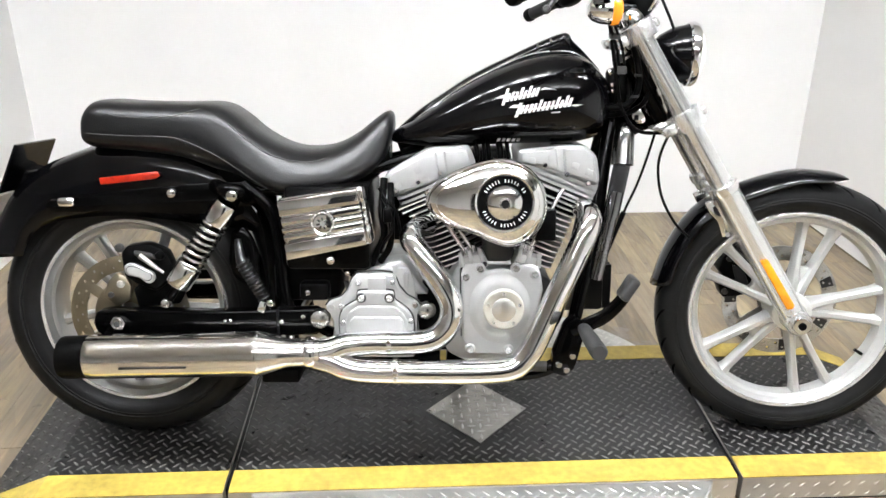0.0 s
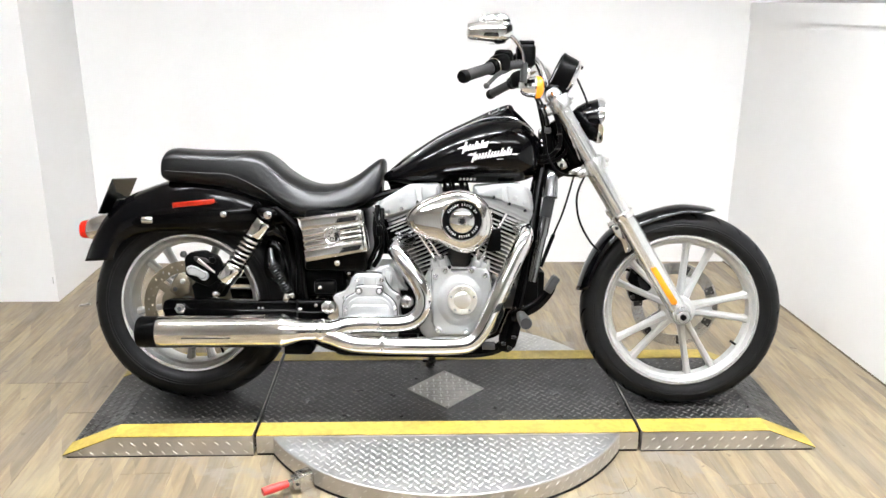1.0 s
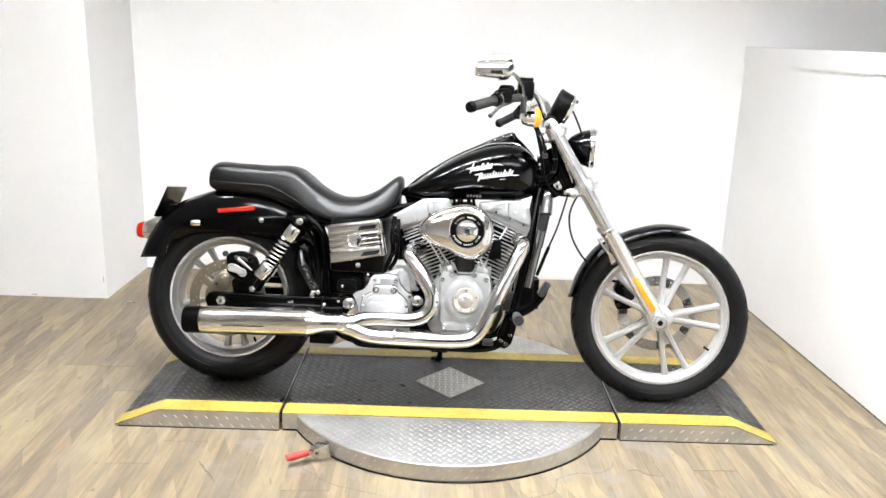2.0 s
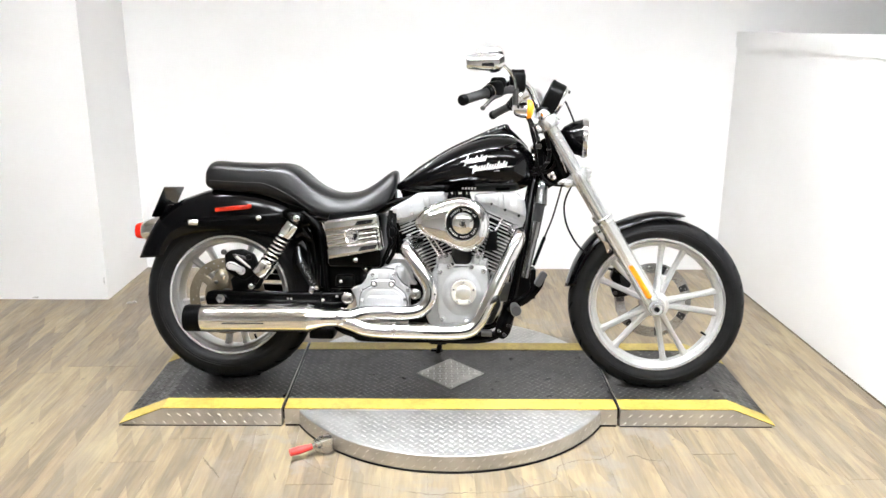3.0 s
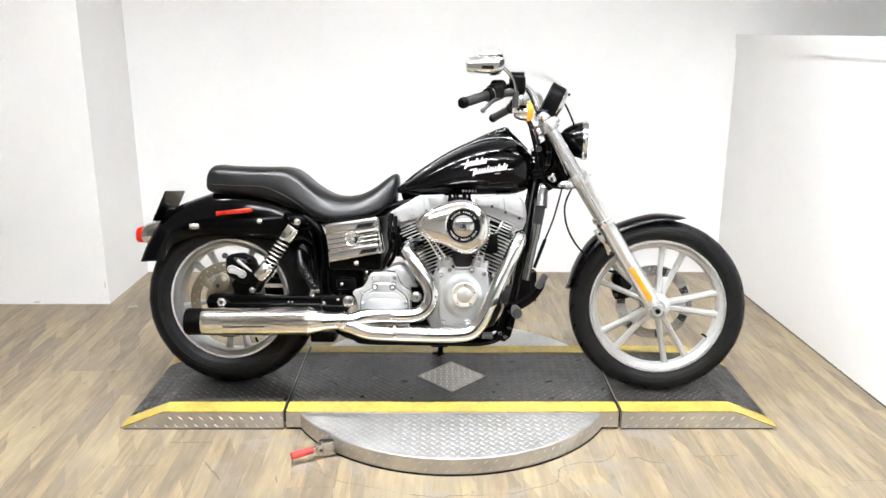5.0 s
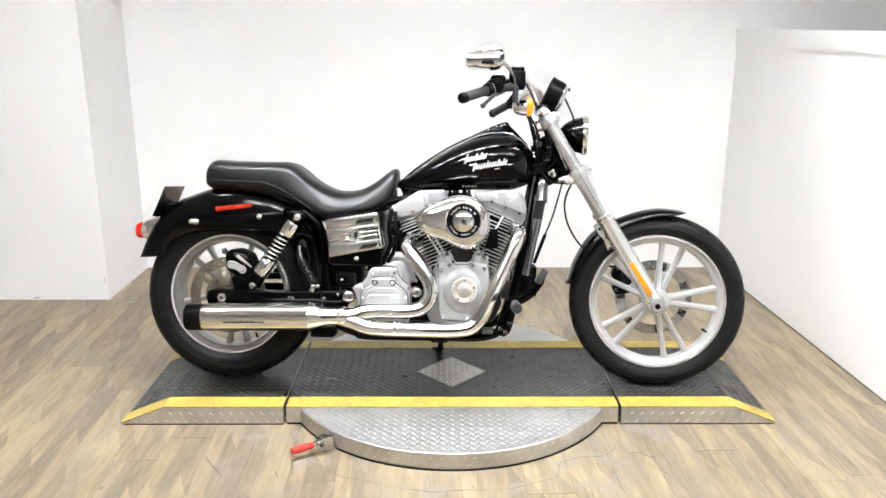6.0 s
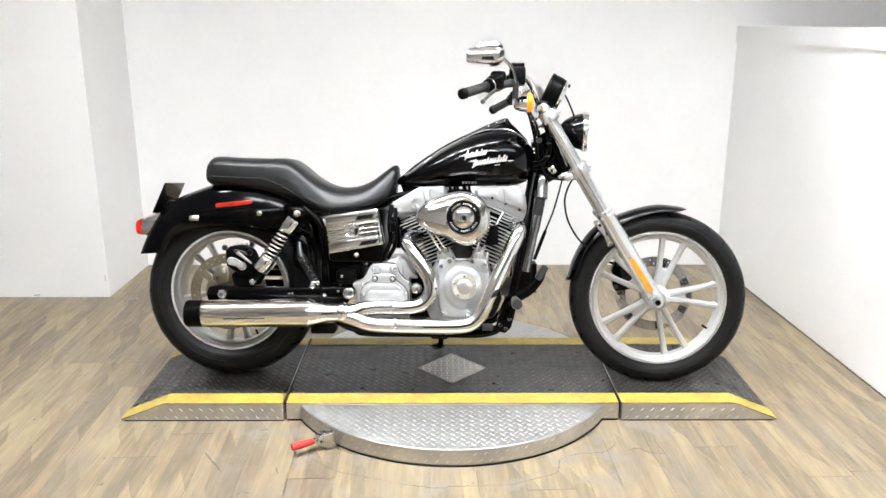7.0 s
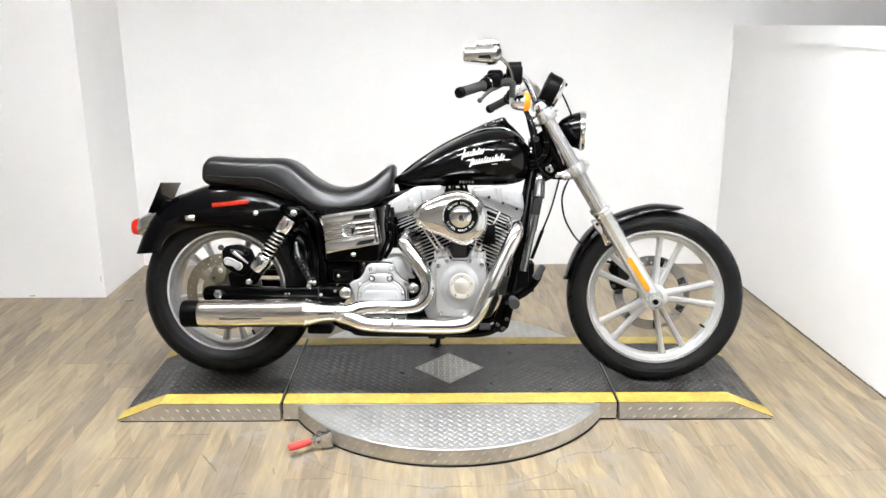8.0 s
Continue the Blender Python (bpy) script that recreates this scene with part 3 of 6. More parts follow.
bp("neck_gusset", prism([(1.16, 0.74), (1.2, 0.75), (1.245, 0.775), (1.275, 0.785), (1.24, 0.85), (1.2, 0.93), (1.165, 0.92), (1.15, 0.83)], -0.036, 0.036, 0.008), FRAMEBLACK)
bolt(bike, 1.232, -0.038, 0.812, 0.021, CHROME, 0.014, "neck_bolt")
sw = prism([(-0.052, 0.31), (-0.06, 0.333), (-0.052, 0.358), (-0.035, 0.364), (0.1, 0.364), (0.22, 0.361), (0.47, 0.368), (0.5, 0.345), (0.47, 0.304), (0.2, 0.298), (-0.035, 0.298)], -0.158, -0.118, 0.006)
swing = bp("swingarm", sw, FRAMEBLACK)
bp("swingarm_arm", prism([(-0.05, 0.318), (-0.06, 0.333), (-0.03, 0.358), (0.22, 0.357), (0.47, 0.366), (0.47, 0.318), (0.2, 0.313), (-0.03, 0.314)], 0.118, 0.158, 0.006), FRAMEBLACK, swing)
bp("cross_tube", rod((0.4, -0.12, 0.34), (0.4, 0.12, 0.34), 0.026), FRAMEBLACK, swing)
nut = lathe([(0.0, -0.004), (0.0075, -0.004), (0.0075, -0.019), (0.012, -0.019), (0.0125, -0.014)], 24)
join(nut, lathe([(0.0125, -0.014), (0.0175, -0.013), (0.0185, -0.002), (0.0185, 0.0), (0.0, 0.0)], 6))
axle_nut = bp("axle_nut", nut, BRUSHED, None, "hollow steel rear axle nut", pose(0.004, -0.158, 0.336))
# black disc over the bore puts its inner shade in colour
bp("hole", lathe([(0.0, -0.0192), (0.0074, -0.0192), (0.0074, -0.01)], 20), GRIP, axle_nut)
bolt(bike, 0.479, -0.15, 0.346, 0.0245, BRUSHED, 0.024, "pivot_cap", True, "satin silver swingarm pivot cap")
bolt(bike, 0.118, -0.155, 0.383, 0.012, BRUSHED, 0.014, "shock_bolt")
for u in (0.255, 0.268):
    bolt(bike, u, -0.158, 0.34, 0.0045, BRUSHED, 0.006)
bp("belt_guard", prism([(-0.05, 0.4), (0.4, 0.4), (0.45, 0.38), (0.4, 0.375), (-0.05, 0.375)], 0.1, 0.125, 0.003), MATTEBLACK)
stand = bp("kickstand", tube([(0.83, 0.06, 0.185), (0.815, 0.11, 0.15), (0.80, 0.24, 0.075), (0.79, 0.30, 0.063)], [0.013, 0.012, 0.011, 0.012], 12), FRAMEBLACK, None, "black steel kickstand, folded down")
bp("foot", box(0.765, 0.815, 0.285, 0.33, 0.0585, 0.0665, 0.003), FRAMEBLACK, stand, m=None)
bp("bracket", box(0.775, 0.845, -0.02, 0.09, 0.15, 0.205, 0.008), FRAMEBLACK, stand)
bp("oil_pan", loft([(0.48, 0.178, 0.21, 0.07), (0.52, 0.166, 0.24, 0.105), (0.66, 0.166, 0.24, 0.11), (0.72, 0.18, 0.24, 0.1), (0.76, 0.2, 0.24, 0.08)], 4), MATTEBLACK)
bp("muffler_mount", box(0.34, 0.43, -0.19, -0.1, 0.195, 0.23, 0.008), MATTEBLACK)

# ---- inner dark parts between frame and engine ----
bp("battery_box", box(0.4, 0.6, -0.15, 0.13, 0.46, 0.66, 0.015), MATTEBLACK)
bp("electrics_tray", box(0.36, 0.52, -0.1, 0.1, 0.37, 0.47, 0.015), MATTEBLACK)
# dark filler added at the seat post to close a bright gap
bp("seat_post", box(0.628, 0.69, 0.0, 0.06, 0.5, 0.66, 0.012), MATTEBLACK)
bp("starter_motor", lathe([(0, -0.12), (0.038, -0.12), (0.042, -0.11), (0.042, 0.05), (0, 0.05)], 28), MATTEBLACK, m=pose(0.56, 0, 0.475))
bp("rear_inner_guard", guard([((0.31, 0.3), (0.33, 0.3)), ((0.33, 0.4), (0.35, 0.4)), ((0.3, 0.52), (0.34, 0.55)), ((0.26, 0.6), (0.3, 0.63))], 0.1), MATTEBLACK)
bp("wiring_loom", tube([(0.63, -0.1, 0.67), (0.625, -0.125, 0.6), (0.63, -0.13, 0.54), (0.6, -0.11, 0.47), (0.6, -0.06, 0.42)], 0.009, 10), MATTEBLACK)
bp("oil_hose", tube([(0.645, -0.11, 0.66), (0.648, -0.14, 0.585), (0.645, -0.14, 0.52), (0.62, -0.12, 0.475)], 0.008, 10), MATTEBLACK)
BOOT_A, BOOT_B = Vector((0.299, -0.15, 0.48)), Vector((0.348, -0.152, 0.392))
hose = bp("brake_hose", tube([BOOT_A + Vector((-0.012, 0.02, 0.05)), BOOT_A + Vector((-0.004, 0.004, 0.012)), BOOT_A.lerp(BOOT_B, 0.1), BOOT_B], [0.007, 0.011, 0.0138, 0.0118], 16), BOOT, None, "ribbed black rubber boot over a brake line")
for i in range(11):
    p = BOOT_A.lerp(BOOT_B, 0.04 + 0.094 * i)
    r = 0.0178 - 0.00022 * i
    bp("rib", lathe([(r - 0.005, -0.0034), (r - 0.001, -0.0018), (r, 0), (r - 0.001, 0.0018), (r - 0.005, 0.0034)], 20), BOOT, hose, m=Matrix.Translation(p) @ pose(0, 0, 0, 0, -29.1, 0) @ pose(0, 0, 0, 90, 0, 0))
bp("hose_clamp", prism([(0.344 - 0.013, 0.372 - 0.006), (0.344 + 0.004, 0.372 - 0.014), (0.344 + 0.013, 0.372 + 0.014), (0.344 - 0.004, 0.372 + 0.018)], -0.165, -0.135, 0.003), CHROME)
bolt(bike, 0.363, -0.155, 0.383, 0.009, CHROME, 0.012)
bp("rear_guard_oval", loft([(0.262, 0.46, 0.5, 0.004), (0.27, 0.435, 0.54, 0.01), (0.29, 0.42, 0.56, 0.014), (0.315, 0.41, 0.54, 0.012), (0.33, 0.42, 0.5, 0.006)], 2.2), FRAMEBLACK, m=pose(0, -0.115, 0))

# ---- rear mudguard ----
fender = thick(bp("rear_mudguard", guard([((-0.357, 0.474), (-0.238, 0.482)), ((-0.329, 0.544), (-0.224, 0.515)), ((-0.277, 0.633), (-0.2, 0.545)), ((-0.209, 0.689), (-0.165, 0.562)),
                                   ((-0.118, 0.727), (-0.1, 0.575)), ((-0.03, 0.752), (0, 0.58)), ((0.08, 0.757), (0.1, 0.573)), ((0.19, 0.735), (0.2, 0.56)), ((0.28, 0.69), (0.28, 0.55)), ((0.34, 0.62), (0.33, 0.54))], 0.1),
                  BLACKPAINT, None, "gloss black rear mudguard"), 0.003)
for s in (-1, 1):
    bp("strut", prism([(-0.17, 0.605), (-0.15, 0.625), (0.0, 0.64), (0.16, 0.655), (0.3, 0.665), (0.34, 0.65), (0.33, 0.61), (0.2, 0.585), (0.0, 0.592), (-0.15, 0.592)],
                      s * 0.102, s * 0.114, 0.004), FRAMEBLACK, fender)
# oval stud, screws and the marker light on the strut
st = bp("stud", loft([(-0.02, -0.007, 0.007, 0.003), (-0.014, -0.011, 0.011, 0.008), (0.014, -0.011, 0.011, 0.008), (0.02, -0.007, 0.007, 0.003)], 2.2), CHROME, fender, "oval chrome stud", pose(-0.116, -0.112, 0.615))
bolt(fender, 0.135, -0.112, 0.637, 0.0115, CHROME, 0.014)
bp("side_reflector", prism([(-0.036, 0.672), (-0.033, 0.655), (0.096, 0.669), (0.107, 0.676), (0.101, 0.687)], -0.112, -0.102, 0.002), REDLENS, fender, "long red side reflector")
# tail light and number plate
tail = bp("tail_light", loft([(-0.352, 0.545, 0.605, 0.04), (-0.335, 0.54, 0.618, 0.046), (-0.3, 0.548, 0.63, 0.046), (-0.275, 0.575, 0.635, 0.04)], 3), CHROME, None, "chrome tail light with a lit red lens")
bp("lens", loft([(-0.378, 0.555, 0.592, 0.03), (-0.372, 0.545, 0.603, 0.038), (-0.352, 0.543, 0.608, 0.041)], 3), TAILGLOW, tail, "lit red lens")
plate = bp("number_plate", box(-0.098, 0.098, -0.0025, 0.0025, -0.062, 0.062, 0.0), BLACKPAINT, None, "dark blank number plate on a bracket",
           Matrix.Translation((-0.255, 0.0, 0.69)) @ pose(0, 0, 0, 0, 24, 0) @ pose(0, 0, 0, 0, 0, 90))
bp("bracket", box(-0.05, 0.05, -0.03, -0.004, -0.05, 0.0, 0.006), FRAMEBLACK, plate)
bp("bracket_arm", tube([(-0.31, 0, 0.64), (-0.285, 0, 0.648), (-0.25, 0, 0.66)], 0.014, 12), GUNMETAL)
bolt(bike, -0.283, -0.014, 0.655, 0.01, CHROME, 0.012)

# ---- seat ----
SEAT = [(-0.074, 0.757, 0.80, 0.095), (-0.07, 0.746, 0.824, 0.106), (-0.056, 0.738, 0.844, 0.112), (-0.03, 0.735, 0.85, 0.118), (0.04, 0.73, 0.846, 0.124), (0.15, 0.716, 0.844, 0.13), (0.234, 0.687, 0.843, 0.135),
        (0.283, 0.673, 0.818, 0.138), (0.327, 0.65, 0.782, 0.142), (0.382, 0.632, 0.75, 0.152), (0.437, 0.636, 0.736, 0.154), (0.503, 0.646, 0.742, 0.15), (0.558, 0.658, 0.768, 0.138),
        (0.6, 0.678, 0.8, 0.122), (0.625, 0.706, 0.818, 0.104), (0.64, 0.74, 0.822, 0.084), (0.649, 0.776, 0.814, 0.05)]


def seat_taper(u, f):
    """The saddle's flanks lean in towards the top, most of all where the rider sits."""
    k = min(max((u - 0.2) / 0.2, 0), 1)
    return 1.0 - (0.07 + 0.3 * k * k * (3 - 2 * k)) * f ** 1.3


seat = bp("seat", loft(SEAT, 3.6, 48, 5, seat_taper), LEATHER, None, "black vinyl two-up seat", angle=1.5)


def body_side(stations, power, u, w, extra=0.001, taper=None):
    """How far out the side of a lofted body lies at u, w."""
    rows = spline(stations, 8)
    k = min(range(len(rows) - 1), key=lambda i: abs((rows[i][0] + rows[i + 1][0]) / 2 - u))
    a, b = rows[k], rows[k + 1]
    f = min(max((u - a[0]) / max(b[0] - a[0], 1e-6), 0), 1)
    _, lo, hi, hw = a + (b - a) * f
    z = min(abs((w - (lo + hi) / 2) / ((hi - lo) / 2)), 0.999)
    wide = taper(u, (w - lo) / (hi - lo)) if taper else 1.0
    return -(hw * wide * (1 - z ** power) ** (1 / power) + extra)


def side_line(stations, power, pts, r, taper=None):
    path = smooth_path([(u, 0, w) for u, w in pts], 8)
    return tube([(p.x, body_side(stations, power, p.x, p.z, 0.0, taper), p.z) for p in path], r, 8, smooth=False)


SEAM_LOW = [(-0.055, 0.775), (0.021, 0.771), (0.083, 0.769), (0.145, 0.767), (0.181, 0.757), (0.218, 0.741), (0.26, 0.718), (0.302, 0.689), (0.338, 0.663), (0.36, 0.648)]
SEAM_HIGH = [(0.0, 0.818), (0.029, 0.813), (0.084, 0.81), (0.134, 0.813), (0.172, 0.82), (0.21, 0.832)]
SEAM_FRONT = [(0.275, 0.797), (0.298, 0.775), (0.333, 0.747), (0.369, 0.725), (0.412, 0.713), (0.461, 0.71), (0.493, 0.717)]
SEAM = mat("stitched_thread", (0.03, 0.03, 0.03), 0.6, vary=0.3, vary_scale=300)
for run, r in ((SEAM_LOW, 0.0013), (SEAM_HIGH, 0.0013), (SEAM_FRONT, 0.0013)):
    bp("seam", side_line(SEAT, 3.6, run, r, seat_taper), SEAM, seat, "stitched seam")
bp("seat_base", loft([(0.2, 0.66, 0.74, 0.07), (0.28, 0.63, 0.72, 0.1), (0.4, 0.622, 0.68, 0.108), (0.52, 0.635, 0.69, 0.1), (0.6, 0.66, 0.72, 0.07), (0.64, 0.7, 0.76, 0.045)], 3.5), MATTEBLACK, seat, "black seat pan")

# ---- fuel tank ----
TANK = [(0.64, 0.752, 0.765, 0.03), (0.66, 0.744, 0.782, 0.055), (0.70, 0.739, 0.805, 0.078), (0.77, 0.738, 0.853, 0.1), (0.85, 0.741, 0.903, 0.119), (0.93, 0.744, 0.938, 0.131), (1.0, 0.746, 0.956, 0.136),
        (1.062, 0.748, 0.958, 0.134), (1.106, 0.753, 0.943, 0.124), (1.138, 0.767, 0.914, 0.102), (1.158, 0.792, 0.886, 0.07), (1.166, 0.82, 0.862, 0.035)]
tank = bp("fuel_tank", loft(TANK, 2.5, 48, 6), BLACKPAINT, None, "gloss black teardrop fuel tank", angle=1.5)
con = loft([(0.655, 0.755, 0.778, 0.014), (0.71, 0.79, 0.825, 0.026), (0.77, 0.83, 0.866, 0.032), (0.82, 0.86, 0.898, 0.036), (0.87, 0.88, 0.925, 0.038), (0.92, 0.9, 0.948, 0.038), (0.975, 0.92, 0.974, 0.036),
            (1.03, 0.93, 0.997, 0.032), (1.06, 0.93, 1.003, 0.029), (1.075, 0.92, 0.985, 0.025), (1.1, 0.9, 0.962, 0.02), (1.14, 0.88, 0.92, 0.012)], 3.2, 28, 4)
console = bp("console", con, BLACKPAINT, tank, "black tank console with chrome edging")
bp("trim", tube([(0.67, -0.026, 0.778), (0.74, -0.038, 0.83), (0.82, -0.046, 0.884), (0.9, -0.05, 0.925), (0.97, -0.051, 0.952), (1.03, -0.049, 0.96), (1.07, -0.042, 0.957), (1.11, -0.031, 0.938)], 0.0024, 8), CHROME, console)
for u, w in ((1.02, 0.985), (1.05, 0.992), (0.99, 0.972)):
    bp("screw", lathe([(0.004, 0), (0.003, -0.003), (0, -0.003)], 10), CHROME, console, m=pose(u, -0.031, w))


def tank_mark(pts):
    """A thin white shape laid on the tank's right side."""
    bm = bmesh.new()
    n = len(pts)
    lo = [bm.verts.new((u, body_side(TANK, 2.5, u, w, -0.001), w)) for u, w in pts]
    hi = [bm.verts.new((u, body_side(TANK, 2.5, u, w, 0.0014), w)) for u, w in pts]
    bm.faces.new(hi)
    for i in range(n):
        bm.faces.new((lo[i], lo[(i + 1) % n], hi[(i + 1) % n], hi[i]))
    return bm


# the emblem: two lines of slanted white strokes with swashes
def stroke(u, w, h, width, slant=0.32):
    return [(u, w), (u + width, w + 0.0008), (u + width + slant * h, w + h), (u + slant * h, w + h - 0.0008)]


marks = []
rng = random.Random(4)
for u0, w0, n, step, rise, first in ((0.9, 0.845, 9, 0.0092, 0.19, 0.038), (0.93, 0.818, 13, 0.0098, 0.155, 0.033)):
    for i in range(n):
        u, w = u0 + i * step, w0 + i * step * rise
        h = first if i == 0 else rng.choice((0.019, 0.02, 0.0205, 0.021, 0.027))
        marks.append(stroke(u, w - (0.006 if i == 0 else 0), h, rng.uniform(0.006, 0.0072)))
    # a thin band that ties the strokes of a line
    for i in range(n - 1):
        u, w = u0 + i * step, w0 + i * step * rise + 0.0055
        marks.append([(u + 0.003, w), (u + step + 0.004, w + step * rise), (u + step + 0.005, w + step * rise + 0.0038), (u + 0.004, w + 0.0038)])
marks += [[(0.884, 0.8535), (0.905, 0.8555), (0.912, 0.8635), (0.899, 0.861)], [(0.984, 0.873), (0.998, 0.879), (1.026, 0.8735), (0.998, 0.8745)],
          [(0.917, 0.834), (0.934, 0.8335), (0.945, 0.841), (0.928, 0.8405)], [(1.053, 0.8405), (1.066, 0.8365), (1.084, 0.8415), (1.066, 0.8415)], [(1.012, 0.8215), (1.032, 0.8235), (1.032, 0.826), (1.012, 0.824)]]
for pts in marks:
    bp("emblem_mark", tank_mark(pts), WHITEMARK, tank, smooth=False)
for i in range(5):
    bp("small_mark", tank_mark([(0.893 + i * 0.0115, 0.754), (0.9 + i * 0.0115, 0.754), (0.902 + i * 0.0115, 0.762), (0.895 + i * 0.0115, 0.762)]), WHITEMARK, tank, smooth=False)

# ---- engine ----
SATINGREY = mat("satin_dark_grey", (0.005, 0.005, 0.0055), 0.25, spec=0.14, vary=0.1)
CRANK = (0.893, 0, 0.32)


def rounded_plate(hx, hy, t, power=4.0, n=24):
    pts = []
    for i in range(n):
        a = 2 * math.pi * i / n
        c, s = math.cos(a), math.sin(a)
        pts.append((hx * math.copysign(abs(c) ** (2 / power), c), hy * math.copysign(abs(s) ** (2 / power), s)))
    bm = bmesh.new()
    lo = [bm.verts.new((x, y, -t / 2)) for x, y in pts]
    hi = [bm.verts.new((x, y, t / 2)) for x, y in pts]
    bm.faces.new(lo[::-1]), bm.faces.new(hi)
    for i in range(n):
        bm.faces.new((lo[i], lo[(i + 1) % n], hi[(i + 1) % n], hi[i]))
    return bm


def edged_fin(bm, edge):
    """A black fin whose rim is machined bright."""
    me = mesh_from("fin", bm, MATTEBLACK, False)
    me.materials.append(edge)
    for p in me.polygons:
        p.material_index = 0 if abs(p.normal.z) > 0.7 else 1
    return me


fin_mesh = edged_fin(rounded_plate(0.084, 0.09, 0.004), FIN)
head_fin_mesh = edged_fin(rounded_plate(0.104, 0.1, 0.0068, 6), ENGINE)
for angle in (-22.5, 22.5):
    m = pose(*CRANK) @ pose(0, 0, 0, 0, angle, 0)
    s = -1 if angle < 0 else 1
    cyl = bp("cylinder", lathe([(0, 0.13), (0.063, 0.13), (0.063, 0.36), (0, 0.36)], 32), MATTEBLACK, None, "finned cylinder", m @ pose(0, 0, 0, 90, 0, 0))
    inv = pose(0, 0, 0, -90, 0, 0)
    for i in range(13):
        part("fin", fin_mesh, FIN, cyl, m=inv @ pose(0, 0, 0.17 + i * 0.0134))
    head = bp("cylinder_head", box(-0.1, 0.1, -0.09, 0.09, 0.362, 0.405, 0.012), ENGINE, None, "silver finned cylinder head", m)
    for i in range(4):
        part("fin", head_fin_mesh, ENGINE, head, m=pose(0, 0, 0.352 + i * 0.0125))
    bp("head_skirt", prism([(-0.102, 0.352), (0.102, 0.352), (0.07 if s > 0 else 0.03, 0.3), (-0.03 if s > 0 else -0.07, 0.3)], -0.07, 0.07, 0.004), MATTEBLACK, head)
    # the fins under the head step in towards the barrel on the exhaust side
    for z, out in ((0.342, 0.108), (0.3304, 0.102), (0.317, 0.09), (0.3036, 0.08), (0.29, 0.071)) if s < 0 else ((0.342, 0.094), (0.3304, 0.085)):
        fin = box(min(s * 0.02, s * out), max(s * 0.02, s * out), -0.099, 0.099, z - 0.0018, z + 0.0018)
        part("fin", edged_fin(fin, FIN), FIN, head)
    outline = ([(0.943, 0.702), (0.94, 0.736), (1.04, 0.748), (1.1, 0.747), (1.127, 0.722), (1.137, 0.664), (1.128, 0.649), (0.987, 0.697)] if s > 0 else
               [(0.627, 0.664), (0.638, 0.685), (0.733, 0.741), (0.83, 0.746), (0.846, 0.70), (0.8, 0.674), (0.733, 0.651), (0.645, 0.622)])
    rocker = bp("rocker_box", prism(outline, -0.1, 0.1, 0.011, 3), ENGINE, None, "smooth silver rocker cover")
    c = (1.035, 0.7) if s > 0 else (0.735, 0.69)
    halves = ([[(0.95, 0.705), (0.948, 0.731), (1.03, 0.741), (1.038, 0.688), (0.99, 0.702)], [(1.046, 0.742), (1.097, 0.741), (1.119, 0.72), (1.128, 0.668), (1.122, 0.658), (1.052, 0.683)]] if s > 0 else
              [[(0.64, 0.66), (0.648, 0.682), (0.7, 0.713), (0.735, 0.733), (0.752, 0.734), (0.756, 0.7), (0.762, 0.667), (0.733, 0.656), (0.652, 0.634)], [(0.768, 0.736), (0.825, 0.74), (0.836, 0.703), (0.797, 0.681), (0.777, 0.672)]])
    for half in halves:
        bp("cover", prism(half, -0.108, -0.09, 0.006, 3), ENGINE, rocker)
    for u, w, a in (((0.975, 0.712, 6), (1.02, 0.716, 12), (1.075, 0.7, 20), (1.108, 0.684, 22)) if s > 0 else ((0.662, 0.652, -22), (0.71, 0.69, -28), (0.728, 0.668, -22))):
        bp("boss", box(-0.009, 0.009, -0.1092, -0.1, -0.0085, 0.0085, 0.003), ENGINE, rocker, m=pose(u, 0, w, 0, a, 0))
    d = Vector((math.cos(math.radians(22.5)), 0, -s * math.sin(math.radians(22.5))))
    base = Vector((0.987, 0, 0.697)) if s > 0 else Vector((0.645, 0, 0.622))
    for k in (0.02, 0.075, 0.13) if s > 0 else (0.015, 0.07, 0.125):
        p = base + d * k + Vector((0, 0, 0.013))
        bp("screw", lathe([(0.0065, 0), (0.0065, -0.005), (0.0045, -0.008), (0, -0.008)], 14), CHROME, rocker, m=pose(p.x, -0.103, p.z))

# crankcase, cam cover
case = bp("crankcase", prism([(0.76, 0.3), (0.78, 0.25), (0.83, 0.225), (0.935, 0.225), (0.955, 0.25), (0.985, 0.33), (1.005, 0.42), (0.995, 0.47), (0.89, 0.49), (0.8, 0.47), (0.77, 0.4)], -0.13, 0.15, 0.012), ENGINE, None,
          "silver crankcase")
# dark colour stands for the shade in the gap by the front pipe
bp("case_front", prism([(0.93, 0.225), (1.02, 0.25), (1.05, 0.32), (1.03, 0.42), (0.98, 0.45), (0.95, 0.3)], -0.09, 0.13, 0.012), SATINDARK, case, "dark fill for the shaded gap ahead of the crankcase")
cam_out = [(0.81, 0.47), (0.813, 0.3), (0.825, 0.275), (0.845, 0.262), (0.93, 0.262), (0.952, 0.28), (0.99, 0.37), (1.0, 0.42), (0.99, 0.476), (0.95, 0.484), (0.93, 0.468), (0.87, 0.468), (0.852, 0.484), (0.82, 0.482)]
# dark rim behind the cover, drawing the crevice shade round its edge
bp("cam_gasket", prism([(0.905 + (u - 0.905) * 1.03, 0.37 + (w - 0.37) * 1.027) for u, w in cam_out], -0.1325, -0.127), GUNMETAL, case, smooth=False)
cam_cover = bp("cam_cover", prism(cam_out, -0.176, -0.128, 0.007, 3), ENGINE, None, "silver cast cam cover")
